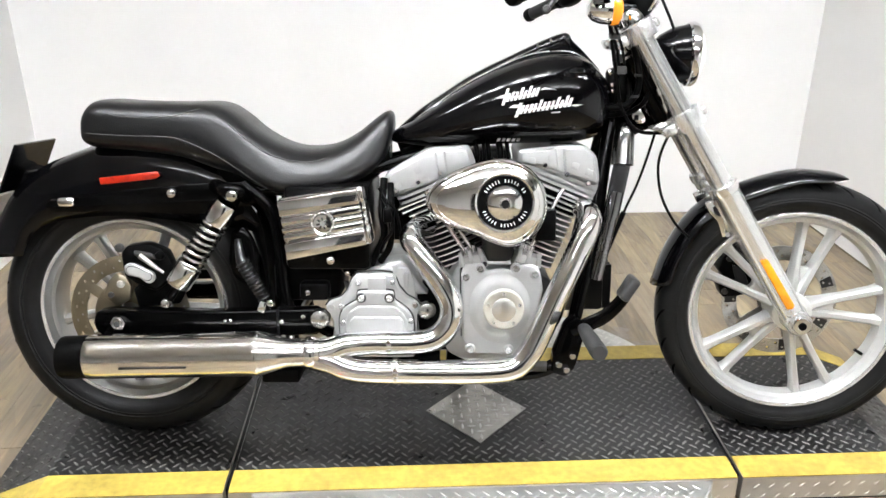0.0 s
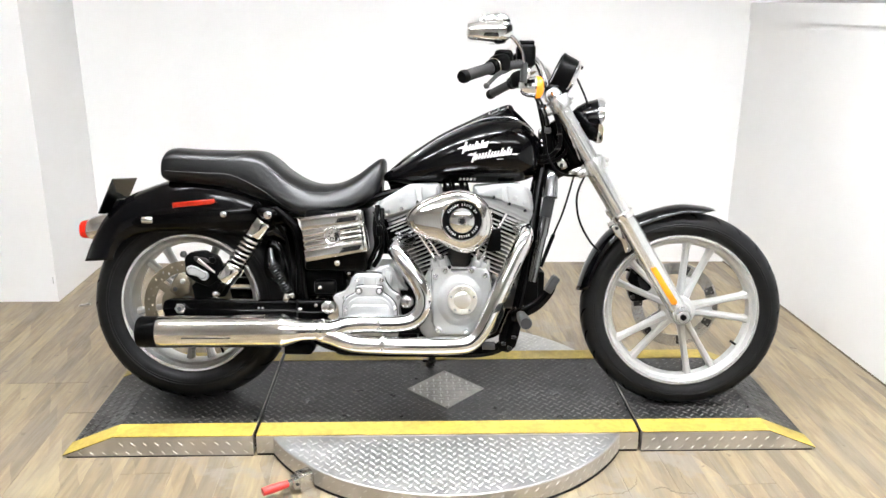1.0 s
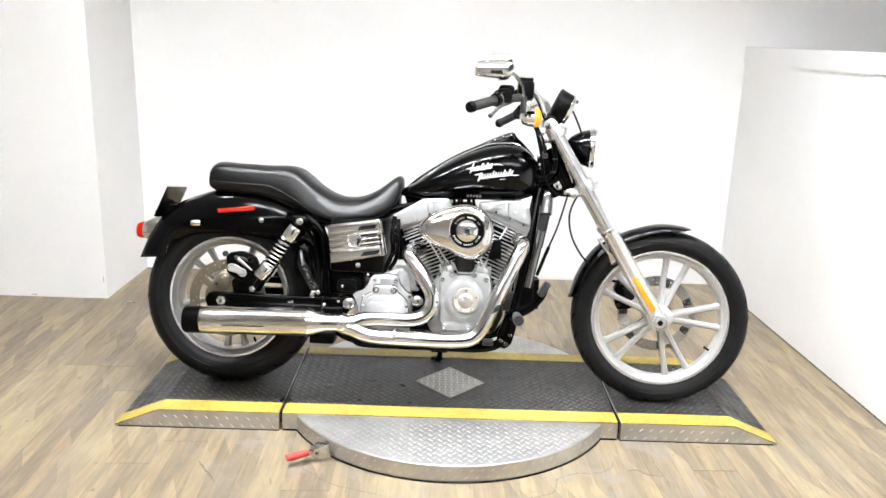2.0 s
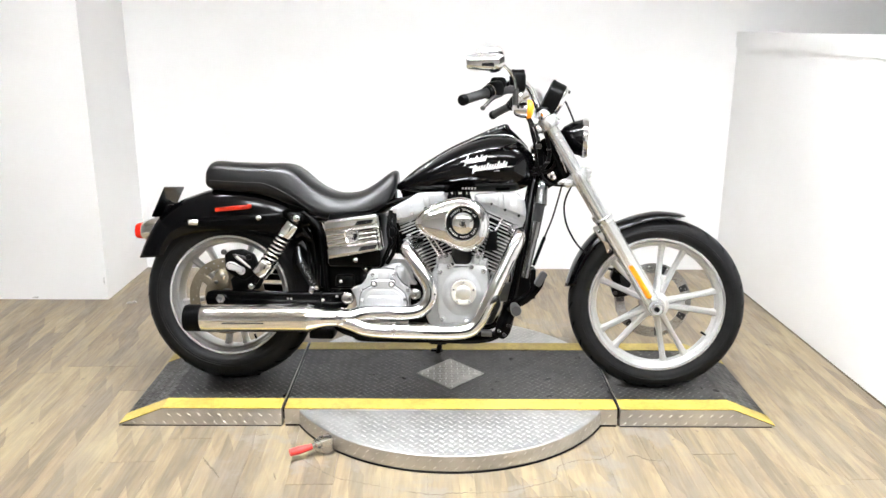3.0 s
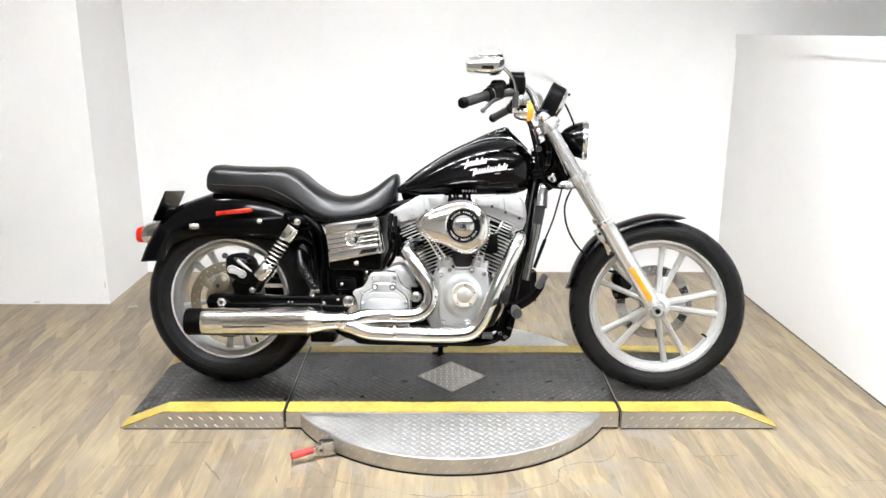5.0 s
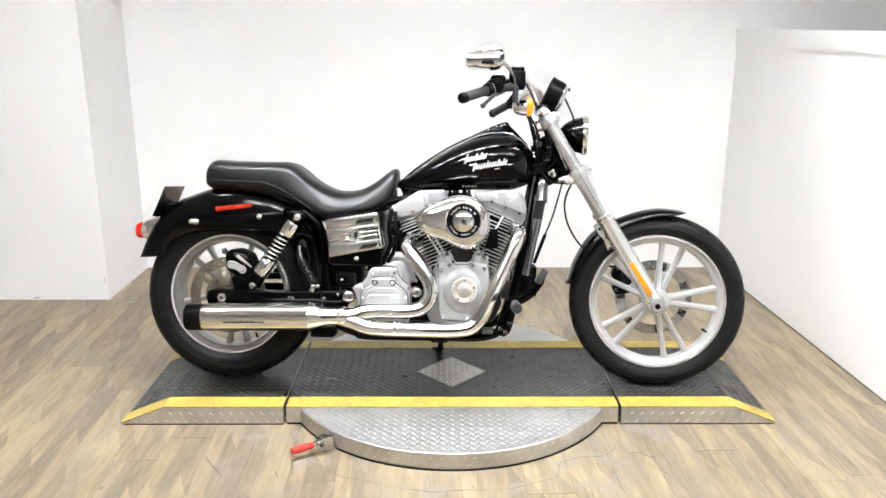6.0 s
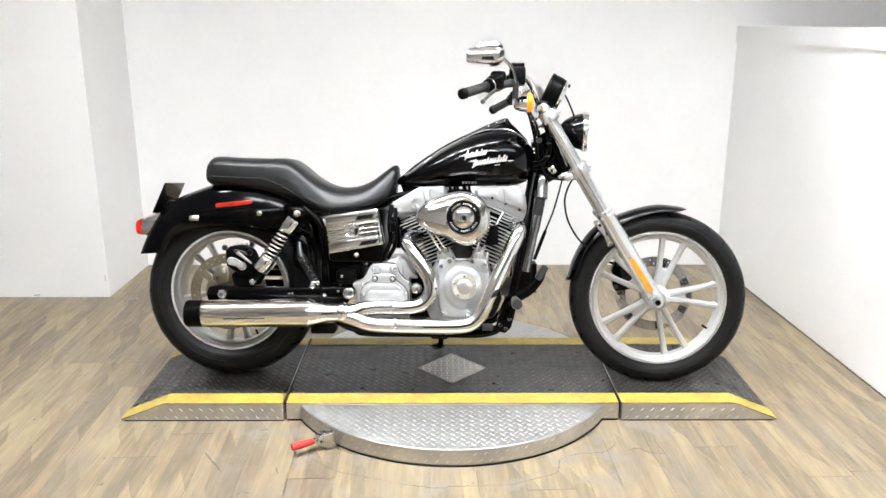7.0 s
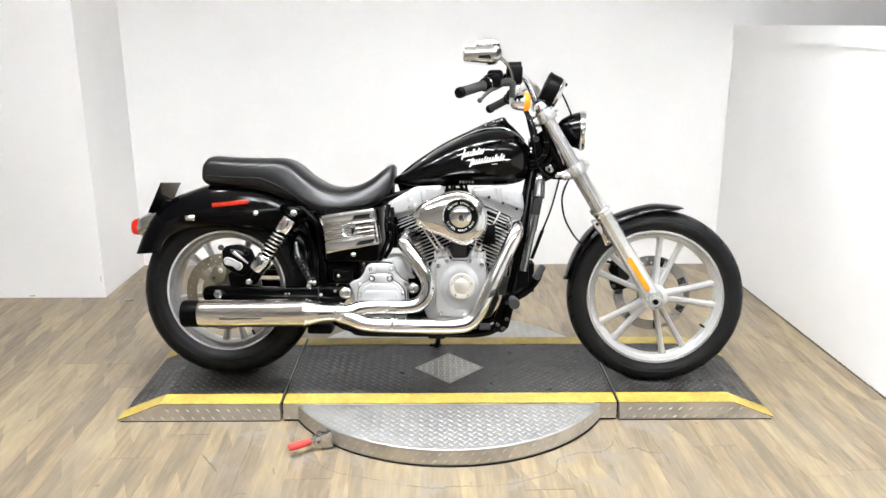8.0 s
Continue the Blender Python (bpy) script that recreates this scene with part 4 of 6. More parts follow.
swell = [(0.086 - 0.034 * k / 10, 0.001 - 0.0125 * (0.5 - 0.5 * math.cos(math.pi * k / 10))) for k in range(11)]
bp("swell", lathe([(0.088, 0.003)] + swell + [(0.0, -0.0115)], 56), ENGINE, cam_cover, m=pose(0.9, -0.1755, 0.376) @ Matrix.Diagonal((0.92, 1, 1.08, 1)), angle=1.2)
timer = bp("timer_cover", lathe([(0.047, 0.0), (0.047, -0.012), (0.0445, -0.016), (0.03, -0.0165), (0.0285, -0.0155), (0, -0.0155)], 48), CHAMPAGNE, cam_cover, "round pale gold timer cover with a turned bright face",
           pose(0.908, -0.186, 0.38))
bp("turned_face", lathe([(0.0275, -0.014), (0.0275, -0.0178), (0.026, -0.0188), (0, -0.0192)], 48), TURNED, cam_cover, m=pose(0.908, -0.186, 0.38))
for a in range(5):
    t = math.radians(90 + 72 * a)
    bp("screw", lathe([(0.004, 0), (0.004, -0.003), (0, -0.003)], 12), FORKALU, cam_cover, m=pose(0.908 + 0.038 * math.cos(t), -0.2025, 0.38 + 0.038 * math.sin(t)))
for u, w in ((0.822, 0.452), (0.853, 0.471), (0.936, 0.472), (0.98, 0.458), (0.832, 0.278), (0.922, 0.276)):
    bp("screw_seat", lathe([(0.0125, 0.004), (0.0125, -0.001), (0.0105, -0.0025), (0, -0.0025)], 20), ENGINE, cam_cover, m=pose(u, -0.175, w))
    bp("screw", lathe([(0.0078, 0), (0.0078, -0.0075), (0.0062, -0.0095), (0.0035, -0.0095), (0.003, -0.006), (0, -0.006)], 16), FORKALU, cam_cover, m=pose(u, -0.177, w))
for s, cu in ((-1, 0.838), (1, 0.963)):
    lb = bp("lifter_block", prism([(cu - 0.034, 0.465), (cu + 0.034, 0.465), (cu + 0.03, 0.5), (cu - 0.03, 0.5)], -0.168, -0.11, 0.006), ENGINE, None, "silver lifter block", Matrix.Translation((cu, 0, 0.48)) @ pose(0, 0, 0, 0, s * 15, 0) @ Matrix.Translation((-cu, 0, -0.48)))
    for k, lean in ((-0.006, -0.06), (0.012, -0.06)) if s < 0 else ((-0.022, 0.008), (-0.006, 0.043)):
        bp("pushrod_tube", tube([(cu + k, -0.145, 0.49), (cu + k + lean, -0.12, 0.665)], [0.0056, 0.005], 16, smooth=False), CHROME, lb, "chrome pushrod tube")
        bp("collar", lathe([(0.0105, -0.01), (0.0115, 0), (0.0105, 0.01)], 18), CHROME, lb, m=Matrix.Translation((cu + k + s * 0.006, -0.142, 0.51)) @ pose(0, 0, 0, 90, 0, 0))
    for k in (-0.024, -0.002, 0.022):
        bp("rib", box(cu + k - 0.0045, cu + k + 0.0045, -0.172, -0.15, 0.476, 0.512, 0.003), ENGINE, lb)
    for k in (-0.026, 0.026):
        bp("screw", lathe([(0.006, 0), (0.006, -0.006), (0, -0.006)], 14), CHROME, lb, m=pose(cu + k, -0.166, 0.474))
bp("intake_manifold", tube([(0.8, 0.0, 0.62), (0.893, -0.02, 0.6), (0.99, 0.0, 0.62)], 0.028, 16), GUNMETAL)
bp("carburettor", box(0.85, 0.94, -0.13, 0.05, 0.56, 0.66, 0.018), MATTEBLACK)
bp("oil_filter", lathe([(0, -0.08), (0.034, -0.08), (0.038, -0.07), (0.038, 0.04), (0, 0.04)], 32), GUNMETAL, m=pose(1.05, 0, 0.36, 0, 0, 90))
bp("throttle_body", box(0.835, 0.93, -0.06, 0.06, 0.655, 0.735, 0.015), MATTEBLACK)
for u, r in ((0.845, 0.006), (0.862, 0.0045), (0.873, 0.006), (0.9, 0.008), (0.918, 0.005)):
    bp("fuel_hose", tube([(u, -0.05, 0.69), (u + 0.004, -0.062, 0.72), (u - 0.002, -0.05, 0.762)], r, 10), MATTEBLACK)
bp("tank_mount", box(1.02, 1.075, -0.075, -0.05, 0.728, 0.75, 0.005), MATTEBLACK)
bolt(bike, 1.068, -0.075, 0.739, 0.006, CHROME, 0.005)
bp("horn_cover", box(0.86, 0.935, -0.14, -0.1, 0.475, 0.545, 0.02, segs=3), GUNMETAL, None, "dark cover between the cylinders")
bp("regulator", box(1.09, 1.16, -0.07, 0.07, 0.34, 0.46, 0.01), MATTEBLACK)
for i in range(6):
    bp("regulator_fin", box(1.158, 1.178, -0.065 + i * 0.024, -0.057 + i * 0.024, 0.345, 0.455), MATTEBLACK, smooth=False)
bp("black_corner_cover", prism([(0.98, 0.53), (1.03, 0.53), (1.028, 0.605), (1.0, 0.6)], -0.15, -0.12, 0.003), MATTEBLACK)

# gearbox
gear = bp("gearbox", prism([(0.505, 0.29), (0.515, 0.355), (0.56, 0.425), (0.58, 0.452), (0.628, 0.472), (0.69, 0.468), (0.703, 0.43), (0.706, 0.39), (0.71, 0.29), (0.7, 0.245), (0.56, 0.245)], -0.15, 0.12, 0.008), ENGINE, None, "silver gearbox with a bolted side cover")
# dark filler added behind the plug for the black gap between the pipes
bp("inner_case", prism([(0.7, 0.25), (0.7, 0.42), (0.79, 0.42), (0.8, 0.3), (0.78, 0.25)], -0.11, 0.1, 0.006), MATTEBLACK, gear)
side_out = [(0.516, 0.3), (0.512, 0.345), (0.503, 0.366), (0.494, 0.378), (0.504, 0.39), (0.531, 0.399), (0.547, 0.419), (0.556, 0.443), (0.568, 0.456), (0.621, 0.459), (0.653, 0.455), (0.66, 0.44), (0.665, 0.425), (0.683, 0.403), (0.707, 0.39),
            (0.715, 0.377), (0.707, 0.357), (0.706, 0.3)]
# dark rims behind both covers stand for the shade in their joints
bp("gasket", prism([(0.61 + (u - 0.61) * 1.034, 0.37 + (w - 0.37) * 1.045) for u, w in side_out], -0.1525, -0.149), GUNMETAL, gear, smooth=False)
bp("side_cover", prism(side_out, -0.174, -0.1515, 0.005, 3), ENGINE, gear)
oval = [(p.x, p.z) for p in smooth_path([(u, 0, w) for u, w in ((0.529, 0.3), (0.528, 0.352), (0.539, 0.378), (0.558, 0.391), (0.568, 0.397), (0.57, 0.412), (0.58, 0.42), (0.645, 0.42), (0.655, 0.412), (0.657, 0.398), (0.667, 0.391), (0.687, 0.375), (0.699, 0.35), (0.7, 0.3))], 3)]
bp("gasket", prism([(0.614 + (u - 0.614) * 1.035, 0.36 + (w - 0.36) * 1.045) for u, w in oval], -0.1752, -0.17), GUNMETAL, gear, smooth=False)
bp("oval_cover", prism(oval, -0.188, -0.1742, 0.0055, 3), ENGINE, gear)
bp("oval_face", prism([(0.541, 0.3), (0.541, 0.35), (0.552, 0.372), (0.574, 0.386), (0.652, 0.386), (0.674, 0.372), (0.687, 0.35), (0.688, 0.3)], -0.191, -0.184, 0.004, 3), ENGINE, gear)
bp("lower_panel", prism([(0.553, 0.3), (0.553, 0.35), (0.563, 0.361), (0.668, 0.361), (0.678, 0.35), (0.678, 0.3)], -0.1935, -0.186, 0.003, 2), ENGINE, gear)
bp("tower_panel", prism([(0.594, 0.418), (0.594, 0.447), (0.598, 0.451), (0.632, 0.451), (0.636, 0.447), (0.636, 0.418)], -0.178, -0.17, 0.003, 2), ENGINE, gear)
for u, w in ((0.573, 0.437), (0.651, 0.438), (0.533, 0.38), (0.703, 0.384), (0.537, 0.345), (0.694, 0.35)):
    bp("screw", lathe([(0.0068, 0), (0.0068, -0.006), (0.0045, -0.0085), (0.003, -0.006), (0, -0.006)], 16), FORKALU, gear, m=pose(u, -0.174 if w > 0.36 else -0.188, w))
for u, w in ((0.58, 0.404), (0.645, 0.404)):
    # dark raised discs stand for the shade in the wells
    bp("screw_well", lathe([(0.0115, 0.002), (0.0115, -0.0012), (0.0085, -0.0014), (0, -0.0014)], 20), GUNMETAL, gear, m=pose(u, -0.1875, w))
    bp("screw", lathe([(0.008, 0), (0.008, -0.006), (0.0055, -0.0085), (0.0035, -0.006), (0, -0.006)], 16), FORKALU, gear, m=pose(u, -0.1885, w))
bp("eye", lathe([(0.009, 0.006), (0.009, -0.006), (0.004, -0.006), (0.004, 0.006)], 18, True), ENGINE, gear, m=pose(0.508, -0.172, 0.376))
bolt(gear, 0.73, -0.15, 0.366, 0.0215, BRUSHED, 0.022, "filler_plug", True, "polished oil filler plug")
bp("top_case", prism([(0.62, 0.45), (0.632, 0.476), (0.672, 0.483), (0.69, 0.468), (0.71, 0.43), (0.735, 0.4), (0.7, 0.4), (0.665, 0.43)], -0.145, -0.06, 0.008, 3), ENGINE, gear)
for u, w, h in ((0.655, 0.455, 0.018), (0.682, 0.435, 0.02)):
    bp("case_rib", box(-0.006, 0.006, -0.153, -0.12, -h, h, 0.003), ENGINE, gear, m=pose(u, 0, w))
bp("vent_nipple", rod((0.545, -0.14, 0.405), (0.54, -0.14, 0.432), 0.006, 12), GUNMETAL, gear)

# air cleaner
AC = [(0.729, 0.633), (0.736, 0.656), (0.757, 0.679), (0.798, 0.702), (0.862, 0.724), (0.908, 0.727), (0.95, 0.713), (0.982, 0.683), (0.997, 0.645), (0.997, 0.605), (0.982, 0.568), (0.952, 0.541), (0.914, 0.531), (0.873, 0.543),
      (0.833, 0.561), (0.793, 0.573), (0.756, 0.594), (0.737, 0.612)]
ACc = Vector((0.88, 0.63))


def shrink(pts, k):
    return [tuple(ACc + (Vector(p) - ACc) * k) for p in pts]


def dished(pts, levels):
    """A rounded cover: outline pts shrunk towards its middle at each (scale, y)."""
    pts = [(p.x, p.z) for p in smooth_path([(u, 0, w) for u, w in pts + pts[:1]], 4)[:-1]]
    bm = bmesh.new()
    rings = [[bm.verts.new((p[0], y, p[1])) for p in shrink(pts, k)] for k, y in levels]
    n = len(pts)
    for a, b in zip(rings, rings[1:]):
        for i in range(n):
            bm.faces.new((a[i], a[(i + 1) % n], b[(i + 1) % n], b[i]))
    bm.faces.new(rings[-1])
    bm.faces.new(rings[0][::-1])
    return bm


air = bp("air_cleaner", dished(AC, [(0.93, -0.15), (0.98, -0.18), (1.0, -0.205), (1.0, -0.216), (0.988, -0.223), (0.96, -0.226), (0.945, -0.2235), (0.925, -0.2255), (0.9, -0.2292), (0.84, -0.2328), (0.6, -0.239), (0.3, -0.243)]), CHROME, None,
         "chrome teardrop air cleaner cover", angle=1.0)
crease = [(p.x, p.z) for p in smooth_path([(u, 0, w) for u, w in shrink(AC + AC[:1], 0.84)], 4)]
bp("crease", tube([(u, -0.2322, w) for u, w in crease], 0.0014, 8, smooth=False), CHROME, air)
ring = bp("black_ring", lathe([(0.061, 0.012), (0.061, -0.004), (0.058, -0.009), (0.039, -0.009), (0.038, -0.004), (0.038, 0.01)], 64), MATTEBLACK, air, "black ring with a band of pale marks", pose(0.903, -0.243, 0.635))
bp("ring_rim", lathe([(0.0625, 0.004), (0.066, -0.006), (0.0645, -0.0105), (0.0595, -0.008)], 64, True), CHROME, air, m=pose(0.903, -0.241, 0.635))
bp("dome", lathe([(0.038, 0.0), (0.0375, -0.008), (0.03, -0.0125), (0.013, -0.0145), (0.0125, -0.017), (0.009, -0.0205), (0, -0.021)], 48), CHROME, air, m=pose(0.903, -0.243, 0.635))
mark_mesh = mesh_from("ring_mark", box(-0.001, 0.001, -0.0102, -0.009, -0.0034, 0.0034), WHITEMARK, False)
for half, words in ((90, (2, 5, 6)), (270, (4, 5, 6))):
    steps, at = [], 0
    for n in words:
        steps += [at + i for i in range(n)]
        at += n + 1
    for i in steps:
        a = math.radians(half + (i - (at - 2) / 2) * (8.4 if half == 90 else -8.4))
        part("ring_mark", mark_mesh, WHITEMARK, air, m=pose(0.903, -0.2432, 0.635) @ Matrix.Rotation(-a + math.pi / 2, 4, "Y") @ Matrix.Translation((0, 0, 0.0487)))
bp("cover_relief", prism([(0.798, 0.604), (0.815, 0.618), (0.828, 0.618), (0.818, 0.604)], -0.2365, -0.228, 0.001), GUNMETAL, air)

# chrome side cover with its ribs
PANEL = [(0.392, 0.632), (0.588, 0.663), (0.611, 0.53), (0.41, 0.489)]


def panel_at(s, t):
    a, b, c, d = (Vector(p) for p in PANEL)
    return (a.lerp(b, s)).lerp(d.lerp(c, s), t)


cover = bp("side_cover", prism([tuple(panel_at(s, t)) for s, t in ((0, 0), (1, 0), (1, 1), (0, 1))], -0.178, -0.13, 0.01, 3), CHROME, None, "ribbed chrome side cover with a round badge")
for t0, t1, d in ((0.02, 0.27, 0.196), (0.31, 0.43, 0.189), (0.46, 0.54, 0.194), (0.57, 0.67, 0.189), (0.71, 0.97, 0.196)):
    bp("rib", prism([tuple(panel_at(s, t)) for s, t in ((0.02, t0), (0.93, t0), (0.93, t1), (0.02, t1))], -d, -0.17, 0.0025, 2), CHROME, cover)
    bp("rib_end", prism([tuple(panel_at(s, t)) for s, t in ((0.945, t0 + 0.02), (0.99, t0 + 0.02), (0.99, t1 - 0.01), (0.945, t1 - 0.01))], -0.188, -0.17, 0.003, 2), CHROME, cover)
badge = bp("badge", lathe([(0.027, 0.006), (0.027, -0.004), (0.0245, -0.007), (0.022, -0.005), (0.02, -0.003), (0.012, -0.004), (0, -0.0045)], 36), CHROME, cover, "round chrome badge", pose(0.497, -0.194, 0.58))
for a in range(7):
    bp("badge_mark", box(-0.002, 0.002, -0.0065, -0.003, 0.006, 0.014, 0.0008), GUNMETAL, badge, m=Matrix.Rotation(2 * math.pi * a / 7, 4, "Y"))
bolt(bike, 0.51, -0.165, 0.49, 0.0105, CHROME, 0.016)

# ---- exhaust ----
exhaust = bp("muffler", lathe([(0.0, 0.0), (0.049, 0.0), (0.0505, 0.004), (0.051, 0.02), (0.0525, 0.385), (0.054, 0.389), (0.054, 0.394), (0.0515, 0.398), (0.05, 0.402), (0.04, 0.437), (0.034, 0.46), (0.0325, 0.535)], 56), MUFFLER, None,
             "long chrome muffler with a black end cap", pose(-0.048, -0.215, 0.27, 0, 0, -90) @ pose(0, 0, 0, 1.3))
bp("end_cap", lathe([(0.0495, 0.0), (0.0495, -0.055), (0.047, -0.062), (0.04, -0.0625), (0.038, -0.055), (0.036, -0.02), (0, -0.015)], 56), MATTEBLACK, exhaust, "matt black end cap")
bp("baffle", lathe([(0.0, -0.03), (0.014, -0.03), (0.014, -0.05), (0.018, -0.05), (0.018, -0.02), (0, -0.02)], 24), GUNMETAL, exhaust)
# dark dash of a reflection on the muffler, laid on as a strip
bp("heat_shield_edge", box(-0.0012, 0.0012, 0.086, 0.238, -0.0022, 0.0022, 0.0008), GUNMETAL, exhaust, m=pose(0.0518, 0, -0.012))
bp("clamp", lathe([(0.0345, 0.5), (0.037, 0.504), (0.037, 0.52), (0.0345, 0.524)], 36), CHROME, exhaust)
front_pipe = bp("front_pipe", tube([(0.47, -0.213, 0.272), (0.51, -0.218, 0.262), (0.545, -0.222, 0.248), (0.6, -0.225, 0.24), (0.75, -0.226, 0.238), (0.87, -0.226, 0.24), (0.93, -0.225, 0.249), (0.962, -0.222, 0.277), (0.985, -0.218, 0.317),
                                    (1.024, -0.205, 0.405), (1.068, -0.19, 0.5), (1.096, -0.178, 0.562), (1.104, -0.155, 0.592), (1.09, -0.12, 0.606)],
                                   [0.031, 0.0305, 0.029, 0.0285, 0.0285, 0.0285, 0.0285, 0.0283, 0.028, 0.0275, 0.0275, 0.0275, 0.027, 0.025], 28, n=10), CHROME, None, "chrome front exhaust pipe", angle=1.5)
rear_pipe = bp("rear_pipe", tube([(0.47, -0.213, 0.278), (0.515, -0.212, 0.288), (0.55, -0.21, 0.299), (0.61, -0.208, 0.303), (0.7, -0.206, 0.303), (0.75, -0.204, 0.313), (0.782, -0.202, 0.345), (0.788, -0.2, 0.39), (0.768, -0.196, 0.435),
                                  (0.735, -0.188, 0.482), (0.706, -0.174, 0.52), (0.695, -0.158, 0.538), (0.702, -0.13, 0.55), (0.735, -0.09, 0.558)],
                                 [0.031, 0.03, 0.029, 0.0285, 0.0285, 0.0285, 0.0283, 0.028, 0.028, 0.0278, 0.0275, 0.0275, 0.027, 0.025], 28, n=10), CHROME, None, "chrome rear exhaust pipe", angle=1.5)
for pipe, u, v, w in ((front_pipe, 0.66, -0.226, 0.243), (rear_pipe, 0.645, -0.207, 0.303)):
    bp("clamp_band", lathe([(0.0287, -0.006), (0.03, -0.005), (0.03, 0.005), (0.0287, 0.006)], 32), CHROME, pipe, m=pose(u, v, w, 0, 0, 90))
    for s in (-0.012, 0.012):
        bp("clamp_screw", lathe([(0.004, 0), (0.004, -0.004), (0, -0.004)], 10), CHROME, pipe, m=pose(u, v - 0.0285, w + s))

# ---- shocks ----
for s in (-1, 1):
    a, b = Vector((0.285, s * 0.15, 0.635)), Vector((0.122, s * 0.15, 0.39))
    d = (b - a).normalized()
    turn = d.to_track_quat("Z", "Y").to_matrix().to_4x4()
    L = (b - a).length
    sh = bp("shock_absorber", rod((0, 0, 0), (0, 0, L), 0.011, 16), FRAMEBLACK, None, "chrome rear shock with exposed coil spring", Matrix.Translation(a) @ turn)
    up = lathe([(0.0, 0.02), (0.028, 0.02), (0.03, 0.026), (0.031, 0.07), (0.029, 0.076), (0, 0.076)], 28)
    bp("upper_cover", up, CHROME, sh, m=pose(0, 0, 0, 90, 0, 0))
    lo = lathe([(0.0, L - 0.1), (0.027, L - 0.1), (0.0295, L - 0.096), (0.03, L - 0.046), (0.0275, L - 0.042), (0, L - 0.042)], 28)
    bp("lower_cover", lo, CHROME, sh, m=pose(0, 0, 0, 90, 0, 0))
    bp("damper_body", rod((0, 0, 0.07), (0, 0, L - 0.09), 0.0185, 20), MATTEBLACK, sh)
    turns, n = 7.4, 220
    pts = [(0.0255 * math.cos(2 * math.pi * turns * i / n), 0.0255 * math.sin(2 * math.pi * turns * i / n), 0.078 + (L - 0.176) * i / n) for i in range(n + 1)]
    bp("spring", tube(pts, 0.0046, 8, smooth=False), BRUSHED, sh, "silver coil spring")
    bp("upper_eye", lathe([(0.0, -0.018), (0.02, -0.018), (0.022, 0.0), (0.02, 0.018), (0, 0.018)], 24), FRAMEBLACK, sh)
    bolt(bike, 0.292, s * 0.17, 0.64, 0.0145, CHROME, 0.016 * (1 if s < 0 else -1), "shock_bolt")
bp("shock_mount", tube([(0.24, -0.12, 0.655), (0.27, -0.155, 0.65), (0.3, -0.155, 0.645), (0.315, -0.13, 0.63)], 0.017, 12), FRAMEBLACK)

# ---- small fittings between swingarm, side cover and gearbox ----
bp("rear_master_cylinder", box(0.43, 0.5, -0.15, -0.11, 0.385, 0.43, 0.01), MATTEBLACK, None, "black rear brake cylinder")
for u, w, r in ((0.388, 0.338, 0.007), (0.44, 0.352, 0.006), (0.452, 0.408, 0.007), (0.545, 0.455, 0.006), (0.41, 0.3, 0.006)):
    bolt(bike, u, -0.16 if w < 0.37 else -0.15, w, r, BRUSHED, 0.009)
bp("clamp_strap", box(0.375, 0.383, -0.1605, -0.13, 0.298, 0.368, 0.002), SATINGREY)
bp("wire_loop", tube([(0.63, -0.14, 0.63), (0.648, -0.16, 0.6), (0.652, -0.16, 0.56), (0.634, -0.15, 0.53), (0.622, -0.14, 0.5)], 0.0045, 8), MATTEBLACK)
bp("wire_loop", tube([(0.62, -0.13, 0.65), (0.64, -0.155, 0.625), (0.66, -0.15, 0.6), (0.668, -0.13, 0.55)], 0.0035, 8), MATTEBLACK)
bp("connector", box(0.632, 0.652, -0.168, -0.15, 0.575, 0.61, 0.004), MATTEBLACK)

# ---- rear brake ----
cal = bp("rear_caliper", prism([(-0.001, 0.493), (0.016, 0.511), (0.063, 0.517), (0.109, 0.497), (0.123, 0.463), (0.116, 0.423), (0.076, 0.396), (0.03, 0.416), (0.003, 0.436)], -0.112, -0.07, 0.009), MATTEBLACK, None, "black brake caliper with a silver inset")
PILL = [(0.0106, 0.4545), (0.014, 0.4658), (0.0274, 0.469), (0.0452, 0.4635), (0.0606, 0.4545), (0.0762, 0.4477), (0.0815, 0.434), (0.074, 0.422), (0.0606, 0.423), (0.0473, 0.434), (0.032, 0.438), (0.0163, 0.4419)]
inset = bp("inset", prism([(p.x, p.z) for p in smooth_path([(u, 0, w) for u, w in PILL + PILL[:1]], 3)[:-1]], -0.124, -0.108, 0.0015, 1), SILVER, cal, "bean-shaped silver inset")
bp("inset_line", prism([(0.0455 + (p.x - 0.0455) * 0.86, 0.4465 + (p.z - 0.4465) * 0.76) for p in smooth_path([(u, 0, w) for u, w in PILL + PILL[:1]], 3)[:-1]], -0.1246, -0.118), GUNMETAL, inset, smooth=False)
bp("inset_face", prism([(0.0455 + (p.x - 0.0455) * 0.82, 0.4465 + (p.z - 0.4465) * 0.68) for p in smooth_path([(u, 0, w) for u, w in PILL + PILL[:1]], 3)[:-1]], -0.1252, -0.118), SILVER, inset, smooth=False)
bp("pin_boss", prism([(0.035, 0.5), (0.075, 0.493), (0.09, 0.478), (0.055, 0.483), (0.035, 0.487)], -0.121, -0.1, 0.004), GUNMETAL, cal)
bp("bleed_screw", tube([(0.05, -0.12, 0.488), (0.078, -0.125, 0.468), (0.105, -0.125, 0.448)], [0.0075, 0.0055, 0.003], 12), WORNALU, cal)
bp("bracket", prism([(0.03, 0.355), (0.13, 0.365), (0.15, 0.4), (0.12, 0.44), (0.05, 0.43), (0.02, 0.4)], -0.104, -0.09, 0.005), MATTEBLACK, cal)
